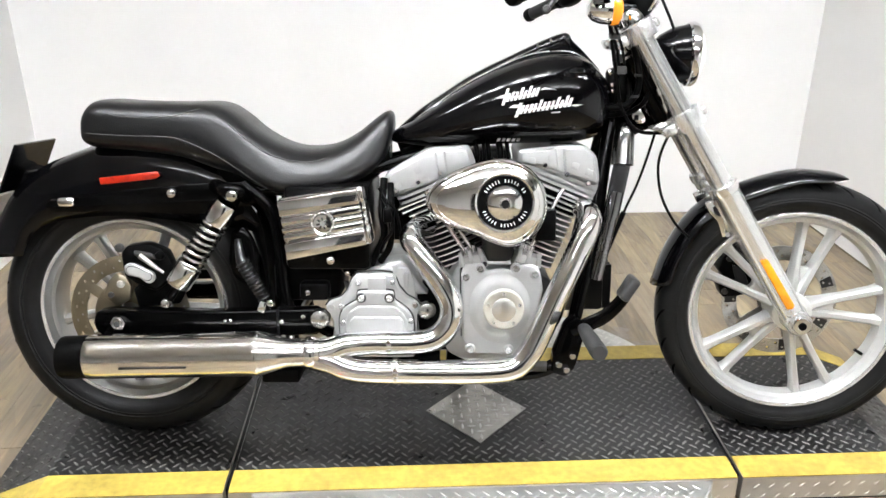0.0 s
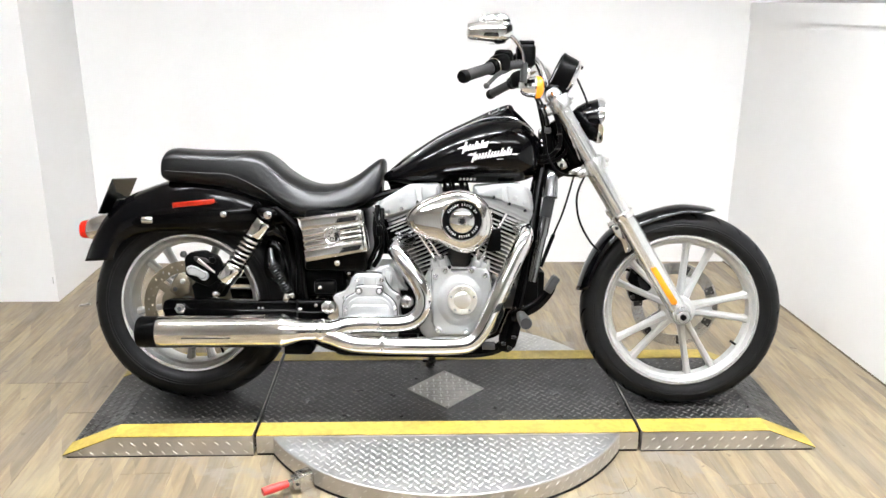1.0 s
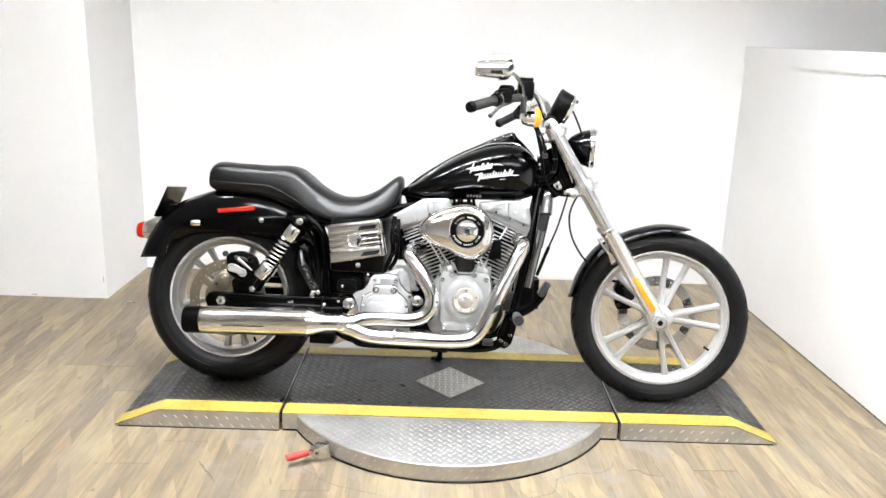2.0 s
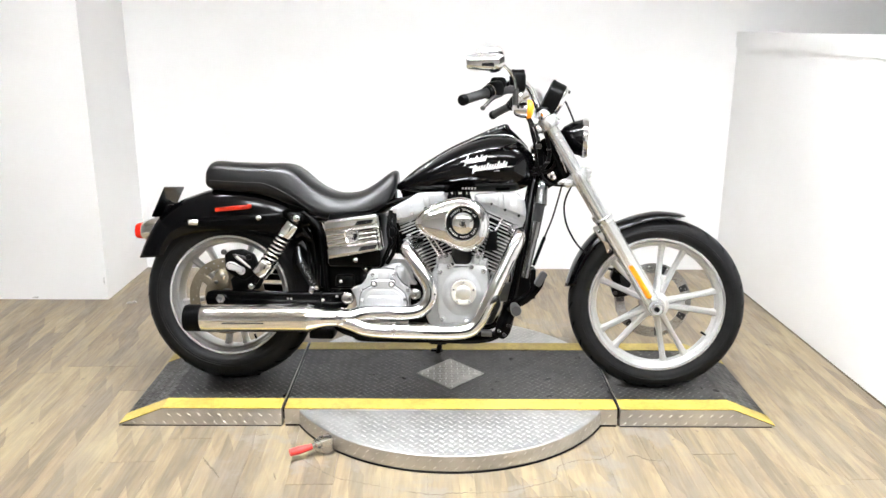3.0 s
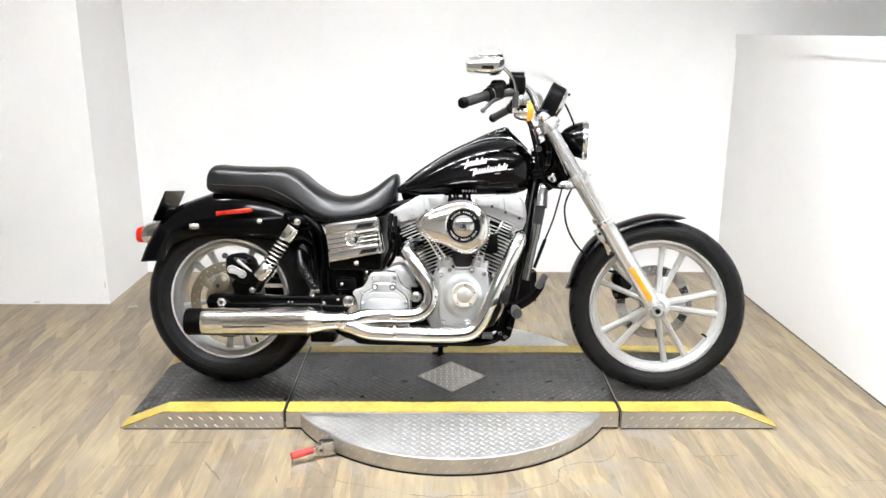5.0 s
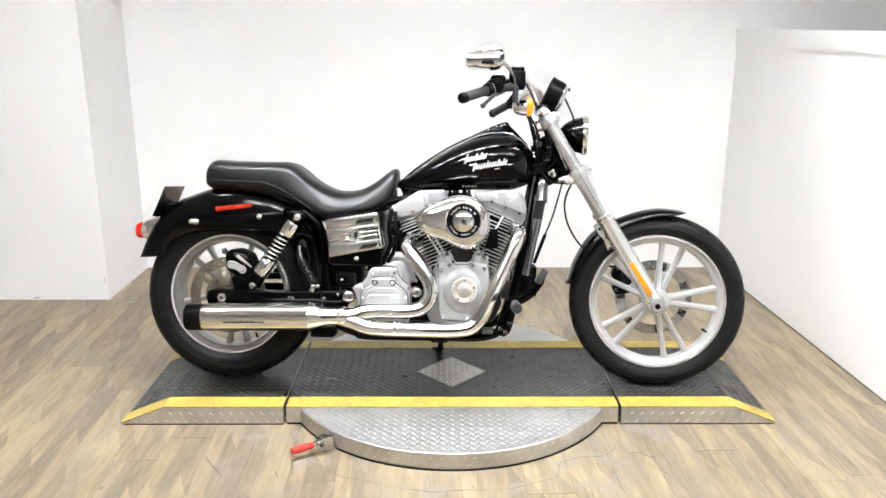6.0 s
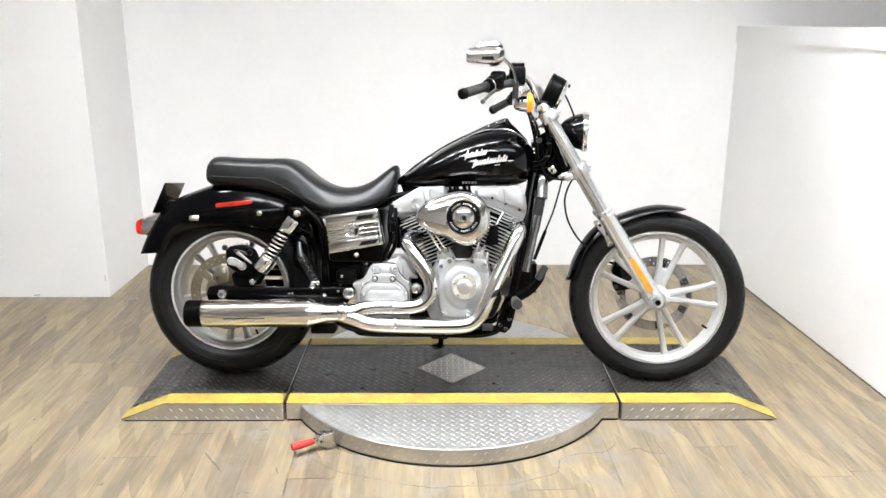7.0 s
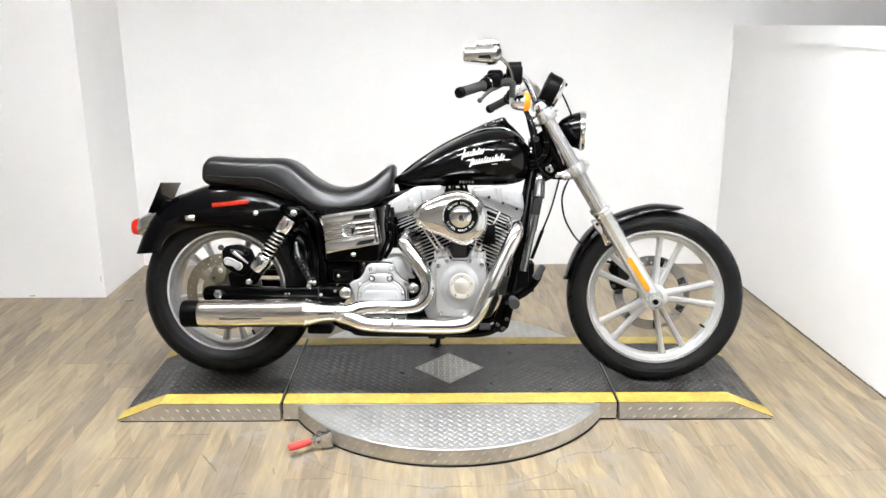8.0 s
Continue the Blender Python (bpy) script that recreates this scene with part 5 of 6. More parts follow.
bolt(cal, -0.001, -0.108, 0.505, 0.011, GUNMETAL, 0.012)
bolt(cal, 0.095, -0.11, 0.487, 0.011, MATTEBLACK, 0.012)
carrier = bp("caliper_carrier", prism([(-0.052, 0.385), (-0.035, 0.425), (-0.015, 0.445), (0.008, 0.436), (0.02, 0.41), (0.012, 0.375), (-0.02, 0.362)], -0.112, -0.094, 0.006), TANDISC, cal, "cast caliper carrier")
bolt(carrier, -0.004, -0.112, 0.417, 0.0095, WORNALU, 0.008)
bolt(carrier, -0.03, -0.112, 0.39, 0.0075, GUNMETAL, 0.006)

# ---- front end ----
def fp(name, bm, material, parent=None, label="", m=None, **kw):
    base = STEER if parent is None else Matrix()
    return bp(name, bm, material, parent, label, base @ (m if m is not None else Matrix()), **kw)


FD = Vector((math.sin(RAKE), 0, -math.cos(RAKE)))          # down the fork
for s in (-1, 1):
    v = s * 0.105
    top, low = Vector((1.199, v, 1.015)), Vector((1.619, v, 0.328))
    d = (low - top).normalized()
    L = (low - top).length
    q = lambda k: top + d * (L * k)
    leg = fp("fork_leg", rod(top, q(0.56), 0.0245, 28), FORKCHROME, None, "polished telescopic fork leg")
    sl = lathe([(0.0, 0.52), (0.0315, 0.52), (0.0335, 0.525), (0.0335, 0.545), (0.0305, 0.552), (0.0305, 0.9), (0.029, 0.96), (0.027, 1.0), (0.0, 1.005)], 32)
    sl.transform(Matrix.Diagonal((1, L, 1, 1)))
    turn = d.to_track_quat("Y", "Z").to_matrix().to_4x4()
    slider = bp("slider", sl, FORKALU, leg, "silver fork slider", Matrix.Translation(top) @ turn)
    bp("axle_clamp", lathe([(0.0, -0.035), (0.027, -0.035), (0.03, -0.028), (0.03, 0.028), (0.027, 0.035), (0, 0.035)], 28), FORKALU, slider, m=turn.inverted() @ Matrix.Translation(low - top))
    if s < 0:
        ref = prism([(1.512, 0.482), (1.529, 0.487), (1.602, 0.375), (1.598, 0.366), (1.585, 0.364)], v - 0.036, v - 0.024, 0.003)
        bp("reflector", ref, AMBER, leg, "long amber reflector")
        bp("dust_seal", lathe([(0.034, 0.0), (0.035, -0.004), (0.035, 0.01), (0.034, 0.014)], 28), CHROME, slider, m=pose(0, 0.53 * L, 0))
    if s < 0:
        # black disc drawn for the shade inside the hollow axle
        bp("axle_hole", lathe([(0, -0.0165), (0.009, -0.0165), (0.009, -0.01)], 20), MATTEBLACK, slider, m=turn.inverted() @ Matrix.Translation(low - top + Vector((0, -0.035, 0))))
    bp("axle_end", lathe([(0.0, -0.004), (0.0105, -0.004), (0.0105, -0.014), (0.019, -0.014), (0.0205, -0.01), (0.0205, 0.0)] if s < 0 else [(0.0, 0.01), (0.018, 0.01), (0.018, 0.0)], 28), CHROME, slider,
       "hollow steel axle end", turn.inverted() @ Matrix.Translation(low - top + Vector((0, -0.035 if s < 0 else 0.035, 0))))
    fp("fork_cover", tube([q(0.07), q(0.29)], 0.03, 28, smooth=False), FRAMEBLACK, m=Matrix.Translation((-0.03, -v * 0.35, -0.018)))
for name, k, th in (("upper_clamp", 0.025, 0.02), ("lower_clamp", 0.305, 0.021)):
    c = Vector((1.197, 0, 1.018)) + (Vector((1.622, 0, 0.325)) - Vector((1.197, 0, 1.018))) * k
    turn = Matrix(((math.cos(RAKE), 0, -math.sin(RAKE), 0), (0, 1, 0, 0), (math.sin(RAKE), 0, math.cos(RAKE), 0), (0, 0, 0, 1)))
    bm = box(-0.03, 0.03, -0.1, 0.1, -th, th, 0.01, segs=3)
    for s in (-1, 1):
        join(bm, lathe([(0.027, -th - 0.002), (0.038, -th), (0.04, 0), (0.038, th), (0.027, th + 0.002)], 28), pose(0, s * 0.105, 0, 90))
        join(bm, box(-0.062, -0.03, s * 0.105 - 0.024, s * 0.105 + 0.024, -0.013, 0.013, 0.006))
        join(bm, box(0.03, 0.048, s * 0.105 - 0.01, s * 0.105 + 0.01, -0.01, 0.01, 0.004))
    clamp = fp("fork_clamp", bm, FORKALU, None, "cast silver fork clamp", Matrix.Translation(c) @ turn)
for s in (-1, 1):
    fp("fork_cap", lathe([(0.0, 0.02), (0.015, 0.02), (0.022, 0.012), (0.0245, 0.0), (0.0245, -0.01)], 24), CHROME, None, "", Matrix.Translation((1.19, s * 0.105, 1.03)) @ (-FD).to_track_quat("Y", "Z").to_matrix().to_4x4())

# mudguard over the front wheel
ffen = thick(fp("front_mudguard", guard([((1.288, 0.382), (1.33, 0.398)), ((1.313, 0.466), (1.35, 0.465)), ((1.354, 0.545), (1.385, 0.525)), ((1.406, 0.6), (1.43, 0.572)), ((1.502, 0.648), (1.513, 0.615)), ((1.608, 0.677), (1.61, 0.648)),
                                          ((1.69, 0.674), (1.685, 0.655)), ((1.723, 0.668), (1.722, 0.664))], 0.06, arch=0.026), BLACKPAINT, None, "gloss black front mudguard"), 0.003)
for s in (-1, 1):
    bp("stay", prism([(1.392, 0.605), (1.42, 0.62), (1.465, 0.62), (1.455, 0.57), (1.46, 0.53), (1.44, 0.52), (1.425, 0.56), (1.405, 0.58)], s * 0.06, s * 0.07, 0.003), CHROME, ffen)
    for u, w in ((1.408, 0.602), (1.45, 0.53), (1.45, 0.6)):
        bp("screw", lathe([(0.006, 0), (0.006, -0.006 * -s), (0, -0.006 * -s)], 12), CHROME, ffen, m=pose(u, s * 0.07, w))
fcal = fp("front_caliper", prism([(1.478, 0.447), (1.508, 0.463), (1.549, 0.43), (1.572, 0.39), (1.563, 0.35), (1.517, 0.336), (1.483, 0.333), (1.471, 0.366), (1.484, 0.39), (1.466, 0.408)], 0.04, 0.1, 0.008), MATTEBLACK, None, "black front brake caliper")
for u, w in ((1.492, 0.44), (1.487, 0.352), (1.552, 0.365)):
    bp("bolt", lathe([(0.008, 0), (0.008, -0.006), (0.005, -0.008), (0, -0.008)], 12), GUNMETAL, fcal, m=pose(u, 0.04, w))
bp("window", prism([(1.5, 0.425), (1.53, 0.41), (1.545, 0.375), (1.515, 0.37)], 0.036, 0.042, 0.002, 1), SATINDARK, fcal)
bp("hose", tube([(1.478, 0.06, 0.44), (1.452, 0.06, 0.45), (1.44, 0.055, 0.48), (1.45, 0.05, 0.53)], 0.005, 10), MATTEBLACK, fcal)

# headlight
hl = fp("headlight", lathe([(0.0, -0.098), (0.018, -0.094), (0.042, -0.075), (0.06, -0.045), (0.069, -0.01), (0.07, 0.0)], 48), BLACKPAINT, None, "black bullet headlight with chrome rim",
        pose(1.345, 0, 0.95, 0, 0, -90) @ pose(0, 0, 0, -2))
bp("rim", lathe([(0.07, -0.01), (0.0745, -0.006), (0.0755, 0.006), (0.071, 0.014), (0.066, 0.012)], 48), CHROME, hl, "chrome rim")
bp("lens", lathe([(0.066, 0.01), (0.05, 0.023), (0.025, 0.031), (0, 0.033)], 48), HEADGLASS, hl, "lit headlight glass")
fp("headlight_mount", tube([(1.25, 0, 0.93), (1.28, 0, 0.975), (1.3, 0, 0.985)], 0.016, 12), FRAMEBLACK)

# handlebar, controls, mirror
bar = bp("handlebar", tube([(0.9, -0.425, 1.047), (0.985, -0.335, 1.088), (1.065, -0.24, 1.128), (1.105, -0.17, 1.14), (1.14, -0.11, 1.12), (1.17, -0.06, 1.065), (1.185, -0.02, 1.05), (1.195, 0.03, 1.05), (1.2, 0.08, 1.075), (1.19, 0.14, 1.13), (1.17, 0.2, 1.145),
                            (1.13, 0.29, 1.13), (1.095, 0.34, 1.112), (1.01, 0.43, 1.073)], 0.0127, 18, n=6), CHROME, None, "chrome handlebar")
for s, a, b in ((-1, (0.898, -0.425, 1.048), (0.99, -0.33, 1.088)), (1, (1.01, 0.43, 1.073), (1.095, 0.34, 1.112))):
    g = bp("grip", rod(a, b, 0.0165, 24), GRIP, bar, "dark rubber grip")
    A, B = Vector(a), Vector(b)
    d = (B - A).normalized()
    tq = d.to_track_quat("Y", "Z").to_matrix().to_4x4()
    bp("grip_end", lathe([(0.0, -0.006), (0.016, -0.006), (0.0185, 0.0), (0.0185, 0.012), (0.0165, 0.014)], 24), MATTEBLACK, bar, m=Matrix.Translation(A) @ tq)
    bp("grip_flange", lathe([(0.0185, -0.02), (0.022, -0.018), (0.024, -0.008), (0.021, -0.006), (0.024, -0.002), (0.022, 0.004), (0.017, 0.006)], 24), MATTEBLACK, bar, m=Matrix.Translation(B) @ tq)
    cb = bp("switch_housing", loft([(0, -0.024, 0.024, 0.02), (0.012, -0.028, 0.03, 0.025), (0.04, -0.027, 0.03, 0.026), (0.055, -0.02, 0.022, 0.02)], 3.2), MATTEBLACK, bar, "black switch housing", Matrix.Translation(B) @ d.to_track_quat("X", "Z").to_matrix().to_4x4())
    lever = [(1.055, -0.285, 1.1), (1.035, -0.305, 1.088), (0.999, -0.35, 1.063), (0.966, -0.385, 1.028)] if s < 0 else [(1.105, 0.325, 1.108), (1.085, 0.345, 1.104), (1.055, 0.385, 1.09), (1.03, 0.42, 1.076)]
    hand = bp("lever", tube(lever, [0.011, 0.0095, 0.0065, 0.0055], 12, flat=0.7), GUNMETAL, bar, "dark hand lever")
    bp("ball_end", lathe([(0, -0.009), (0.0065, -0.0065), (0.009, 0), (0.0065, 0.0065), (0, 0.009)], 14), GUNMETAL, hand, m=Matrix.Translation(lever[-1]))
master = bp("master_cylinder", box(1.056, 1.112, -0.305, -0.235, 1.092, 1.16, 0.013, segs=3), MATTEBLACK, bar, "black brake fluid reservoir")
bp("lid", box(1.06, 1.108, -0.301, -0.239, 1.155, 1.168, 0.005, segs=3), MATTEBLACK, master, "satin reservoir lid")
for u in (1.066, 1.102):
    bp("screw", lathe([(0.004, 0.003), (0.004, -0.001), (0, -0.001)], 12), CHROME, master, m=pose(u, -0.27, 1.17, 90))
bp("lever_perch", prism([(0.998, 1.075), (1.012, 1.098), (1.06, 1.112), (1.085, 1.104), (1.08, 1.085), (1.045, 1.083), (1.015, 1.068)], -0.318, -0.296, 0.004, 2), SATINDARK, bar, "satin grey lever perch")
for k in (0.0, 0.35, 0.7):
    p = Vector((0.99, -0.33, 1.088)).lerp(Vector((1.02, -0.297, 1.102)), k)
    bp("housing_ring", lathe([(0.0235, -0.002), (0.0255, 0), (0.0235, 0.002)], 24), BRUSHED, bar, m=Matrix.Translation(p) @ Vector((0.085, 0.09, 0.04)).to_track_quat("Y", "Z").to_matrix().to_4x4())
for off in (0.0, 0.012):
    bp("signal_wire", tube([(1.118 + off, -0.2, 1.02), (1.135 + off, -0.17, 0.995), (1.152 + off, -0.14, 0.965), (1.163 + off, -0.12, 0.93)], 0.0034, 8), MATTEBLACK, bar)
bp("wire_clip", box(1.134, 1.154, -0.17, -0.15, 0.982, 0.996, 0.003), GRIP, bar)
bp("switch_block", box(0.99, 1.045, -0.32, -0.26, 1.096, 1.14, 0.014, segs=3), MATTEBLACK, bar)
bp("clamp_block", rod((1.077, -0.31, 1.045), (1.077, -0.31, 1.1), 0.0105, 16), GUNMETAL, bar)
bp("riser", tube([(1.195, -0.045, 1.02), (1.19, -0.045, 1.055)], 0.02, 18, smooth=False), FRAMEBLACK, bar)
bp("riser", tube([(1.205, 0.045, 1.02), (1.2, 0.045, 1.055)], 0.02, 18, smooth=False), FRAMEBLACK, bar)
bp("riser_clamp", box(1.165, 1.215, -0.07, 0.075, 1.03, 1.068, 0.012, segs=3), FRAMEBLACK, bar)

mir = bp("mirror", loft([(0.907, 1.165, 1.19, 0.03), (0.912, 1.154, 1.199, 0.042), (0.94, 1.15, 1.203, 0.048), (0.98, 1.147, 1.205, 0.05), (1.015, 1.15, 1.206, 0.046), (1.033, 1.164, 1.2, 0.034), (1.038, 1.175, 1.19, 0.02)], 4.2, 40, 5), CHROME, None,
         "chrome rear-view mirror with a raised upper edge", pose(0, -0.375, 0))
bp("upper_edge", loft([(0.938, 1.19, 1.206, 0.026), (0.945, 1.19, 1.217, 0.036), (0.972, 1.19, 1.226, 0.04), (1.008, 1.19, 1.23, 0.038), (1.027, 1.19, 1.219, 0.03), (1.034, 1.192, 1.204, 0.016)], 3.4, 32, 4), CHROME, mir, m=pose(0, 0.012, 0))
bp("glass", prism([(0.916, 1.162), (0.915, 1.19), (0.94, 1.196), (1.01, 1.199), (1.02, 1.172), (1.0, 1.157)], -0.0525, -0.0485, 0.001), MIRROR, mir)
for u in (0.955, 0.985, 1.012):
    bp("notch", box(u - 0.004, u + 0.004, -0.03, -0.022, 1.2, 1.222, 0.002), BRUSHED, mir)
bp("stem", tube([(1.076, -0.312, 1.06), (1.077, -0.312, 1.1), (1.07, -0.315, 1.135), (1.05, -0.325, 1.163), (1.022, -0.345, 1.182)], 0.0062, 12), CHROME, None, "chrome mirror stem")

sig = bp("turn_signal", lathe([(0.0, -0.052), (0.012, -0.05), (0.024, -0.04), (0.031, -0.022), (0.033, 0.0)], 36), CHROME, None, "chrome bullet turn signal with a lit amber lens", pose(1.122, -0.21, 1.042, 0, 0, -90))
bp("lens", lathe([(0.033, 0.0), (0.0335, 0.006), (0.031, 0.016), (0.02, 0.023), (0, 0.025)], 36), AMBERLIT, sig, "lit amber lens")
bp("stalk", tube([(1.105, -0.2, 1.06), (1.1, -0.18, 1.09), (1.11, -0.165, 1.13)], 0.008, 10), CHROME, sig, m=sig.matrix_basis.inverted())

gq = Vector((math.sin(math.radians(25)), 0, math.cos(math.radians(25))))
axis = Vector((-gq.z, 0, gq.x))
ga = bp("instrument", lathe([(0.0, -0.03), (0.058, -0.03), (0.064, -0.024), (0.066, -0.012), (0.067, 0.018), (0.0675, 0.024)], 48), MATTEBLACK, None, "round black instrument on the handlebar", Matrix.Translation((1.234, 0.0, 1.098)) @ axis.to_track_quat("Y", "Z").to_matrix().to_4x4())
bp("bezel", lathe([(0.0665, 0.02), (0.069, 0.024), (0.068, 0.032), (0.06, 0.034), (0.058, 0.028)], 48), MATTEBLACK, ga, "black bezel")
bp("back_shell", lathe([(0.0, -0.041), (0.03, -0.0405), (0.05, -0.038), (0.061, -0.033), (0.067, -0.026), (0.0672, -0.023), (0.064, -0.0235), (0.05, -0.029)], 48), CHROME, ga, "chrome back shell")
bp("mount_arm", prism([(1.182, 1.036), (1.204, 1.018), (1.23, 1.022), (1.268, 1.08), (1.262, 1.12), (1.214, 1.1)], -0.052, 0.03, 0.008, 3), MATTEBLACK, None, "black instrument mount on the handlebar clamp")
bp("face", lathe([(0.059, 0.029), (0, 0.029)], 48), WHITEMARK, ga)
bp("knob", lathe([(0.0, -0.045), (0.006, -0.045), (0.007, -0.03)], 12), MATTEBLACK, ga, m=pose(0, 0, 0.05))

# cables and hoses
for pts, r, label in (([(1.11, -0.22, 1.07), (1.128, -0.17, 1.02), (1.148, -0.12, 0.96), (1.165, -0.09, 0.9), (1.18, -0.09, 0.83), (1.22, -0.09, 0.78), (1.29, -0.06, 0.772)], 0.0042, "black control cable"),
                      ([(1.12, -0.2, 1.06), (1.135, -0.15, 1.01), (1.155, -0.1, 0.95), (1.17, -0.08, 0.88), (1.165, -0.06, 0.8)], 0.0048, "black control cable"),
                      ([(1.306, -0.05, 0.775), (1.285, -0.06, 0.73), (1.278, -0.065, 0.685), (1.292, -0.06, 0.62), (1.33, -0.05, 0.555), (1.372, -0.045, 0.515)], 0.0035, "thin black brake line"),
                      ([(1.268, -0.06, 0.775), (1.253, -0.05, 0.71), (1.236, -0.035, 0.645), (1.2115, -0.02, 0.577), (1.172, -0.01, 0.466)], 0.0032, "thin black cable"),
                      ([(1.2115, -0.02, 0.577), (1.198, -0.017, 0.54), (1.185, -0.013, 0.503), (1.172, -0.01, 0.466)], 0.0068, "black cable sleeve"),
                      ([(1.24, 0.02, 1.12), (1.275, 0.02, 1.1), (1.3, 0.01, 1.05), (1.315, 0.0, 1.01)], 0.0035, "thin black instrument wire"),
                      ([(1.165, -0.09, 1.0), (1.168, -0.08, 0.96), (1.18, -0.06, 0.92), (1.22, -0.04, 0.9)], 0.0042, "black wiring sleeve"),
                      ([(1.12, -0.06, 0.82), (1.17, -0.07, 0.815), (1.2, -0.07, 0.84), (1.2, -0.05, 0.9)], 0.006, "black wiring sleeve")):
    bp("cable", tube(pts, r, 8), MATTEBLACK, None, label)
loop = bp("wiring_sleeve", tube([(1.15, -0.07, 0.83), (1.19, -0.085, 0.838), (1.213, -0.095, 0.87), (1.212, -0.1, 0.92), (1.196, -0.105, 0.97), (1.176, -0.11, 1.01)], 0.0075, 12), MATTEBLACK, None, "bundled black wiring beside the steering head")
for k, (u, w) in enumerate(((1.208, 0.858), (1.2125, 0.905))):
    bp("tie", lathe([(0.0078, -0.003), (0.0095, -0.002), (0.0095, 0.002), (0.0078, 0.003)], 14), GRIP, loop, m=Matrix.Translation((u, -0.094 - 0.004 * k, w)) @ pose(0, 0, 0, 90))
bp("wiring_sleeve", tube([(1.155, -0.05, 0.815), (1.2, -0.07, 0.82), (1.235, -0.085, 0.85), (1.236, -0.09, 0.9), (1.22, -0.09, 0.95)], 0.006, 10), MATTEBLACK, None, "bundled black wiring beside the steering head")
for u0, u1, w0, w1 in ((1.148, 1.18, 0.962, 0.984), (1.156, 1.18, 0.934, 0.953), (1.163, 1.186, 0.908, 0.926)):
    bp("connector", box(u0, u1, -0.1, -0.07, w0, w1, 0.004), GRIP, None, "black wiring connector")
line = bp("brake_pipe", tube([(1.222, -0.112, 0.945), (1.238, -0.116, 0.91), (1.262, -0.116, 0.86), (1.278, -0.112, 0.822)], 0.0019, 10), BRUSHED, None, "thin bright brake pipe beside the fork")
for k, r in ((0.1, 0.0042), (0.36, 0.0038), (0.62, 0.005), (0.9, 0.004)):
    p = Vector((1.222, -0.114, 0.945)).lerp(Vector((1.278, -0.114, 0.822)), k)
    bp("union", lathe([(0.0, -0.008), (r, -0.008), (r, 0.008), (0.0, 0.008)], 6), BRUSHED if k > 0.3 else GUNMETAL, line, m=Matrix.Translation(p) @ pose(0, 0, 0, 90) @ pose(0, 0, 0, 0, 0, 24))
bp("clamp_bracket", prism([(1.246, 0.784), (1.262, 0.797), (1.292, 0.806), (1.33, 0.78), (1.327, 0.77), (1.28, 0.772)], -0.1, -0.06, 0.005, 2), BRUSHED, None, "grey bracket under the lower fork clamp")
bp("neck_plate", prism([(1.165, 0.915), (1.2, 0.92), (1.212, 0.86), (1.205, 0.835), (1.17, 0.83), (1.16, 0.87)], -0.05, -0.034, 0.005, 2), FRAMEBLACK, None, "black pressed plate on the steering head")
# piece laid on the plate for the shade in its opening
bp("neck_recess", prism([(1.174, 0.905), (1.194, 0.907), (1.202, 0.87), (1.196, 0.855), (1.176, 0.858)], -0.0515, -0.046, 0.001, 1), GRIP, None, "dark raised piece for the shaded opening in the steering head plate")
for u, w, r in ((1.155, 0.914, 0.008), (1.16, 0.884, 0.006), (1.161, 0.87, 0.005)):
    bolt(bike, u, -0.066, w, r, CHROME, 0.01)
bp("ignition_block", box(1.15, 1.2, -0.06, -0.02, 0.84, 0.92, 0.01), MATTEBLACK)
bp("down_tube_cap", tube([(1.192, -0.07, 0.79), (1.19, -0.085, 0.768), (1.185, -0.1, 0.702)], [0.014, 0.023, 0.0255], 20), DARKCHROME, None, "satin dark grey cap on the front frame tube")
bp("down_tube_sleeve", tube([(1.1845, -0.1, 0.702), (1.174, -0.1, 0.64)], 0.0195, 20, smooth=False), SATINDARK, None, "black sleeve on the front frame tube")
bp("down_tube_sleeve", tube([(1.174, -0.1, 0.641), (1.163, -0.1, 0.58)], 0.0192, 20, smooth=False), DARKCHROME, None, "dark polished sleeve on the front frame tube")
lower_sleeve = bp("down_tube_sleeve", tube([(1.1635, -0.1, 0.583), (1.132, -0.105, 0.43)], 0.0165, 18, smooth=False), DARKCHROME, None, "banded grey sleeve on the front frame tube")
for k in (0.05, 0.3, 0.42, 0.54, 0.66):
    p = Vector((1.16, -0.1, 0.572)).lerp(Vector((1.132, -0.105, 0.43)), k)
    bp("band", lathe([(0.0165, -0.005), (0.0182, -0.004), (0.0182, 0.004), (0.0165, 0.005)], 20), DARKCHROME, lower_sleeve, m=Matrix.Translation(p) @ pose(0, 0, 0, 90, 0, 0) @ pose(0, 0, 0, 0, 0, 11))

# foot controls
pedal = bp("brake_pedal", tube([(1.07, -0.18, 0.325), (1.1, -0.2, 0.345), (1.14, -0.21, 0.37), (1.175, -0.215, 0.41), (1.188, -0.22, 0.44)], [0.018, 0.018, 0.017, 0.015, 0.013], 14, flat=0.6), FRAMEBLACK, None, "black foot brake pedal")
bp("pad", box(-0.0115, 0.0115, -0.03, 0.025, -0.028, 0.028, 0.007, segs=3), GRIP, pedal, "ribbed rubber pedal pad", pose(1.184, -0.225, 0.44, 0, 32, 0))
peg = bp("foot_peg", tube([(1.092, -0.16, 0.335), (1.0925, -0.22, 0.337), (1.092, -0.3, 0.341), (1.0905, -0.4, 0.349), (1.0905, -0.41, 0.3495)], [0.011, 0.015, 0.0175, 0.0185, 0.016], 20, smooth=False), GRIP, None, "rubber covered foot peg")
bp("peg_bolt", lathe([(0.009, 0), (0.009, -0.006), (0, -0.006)], 14), CHROME, peg, m=pose(1.096, -0.23, 0.333))
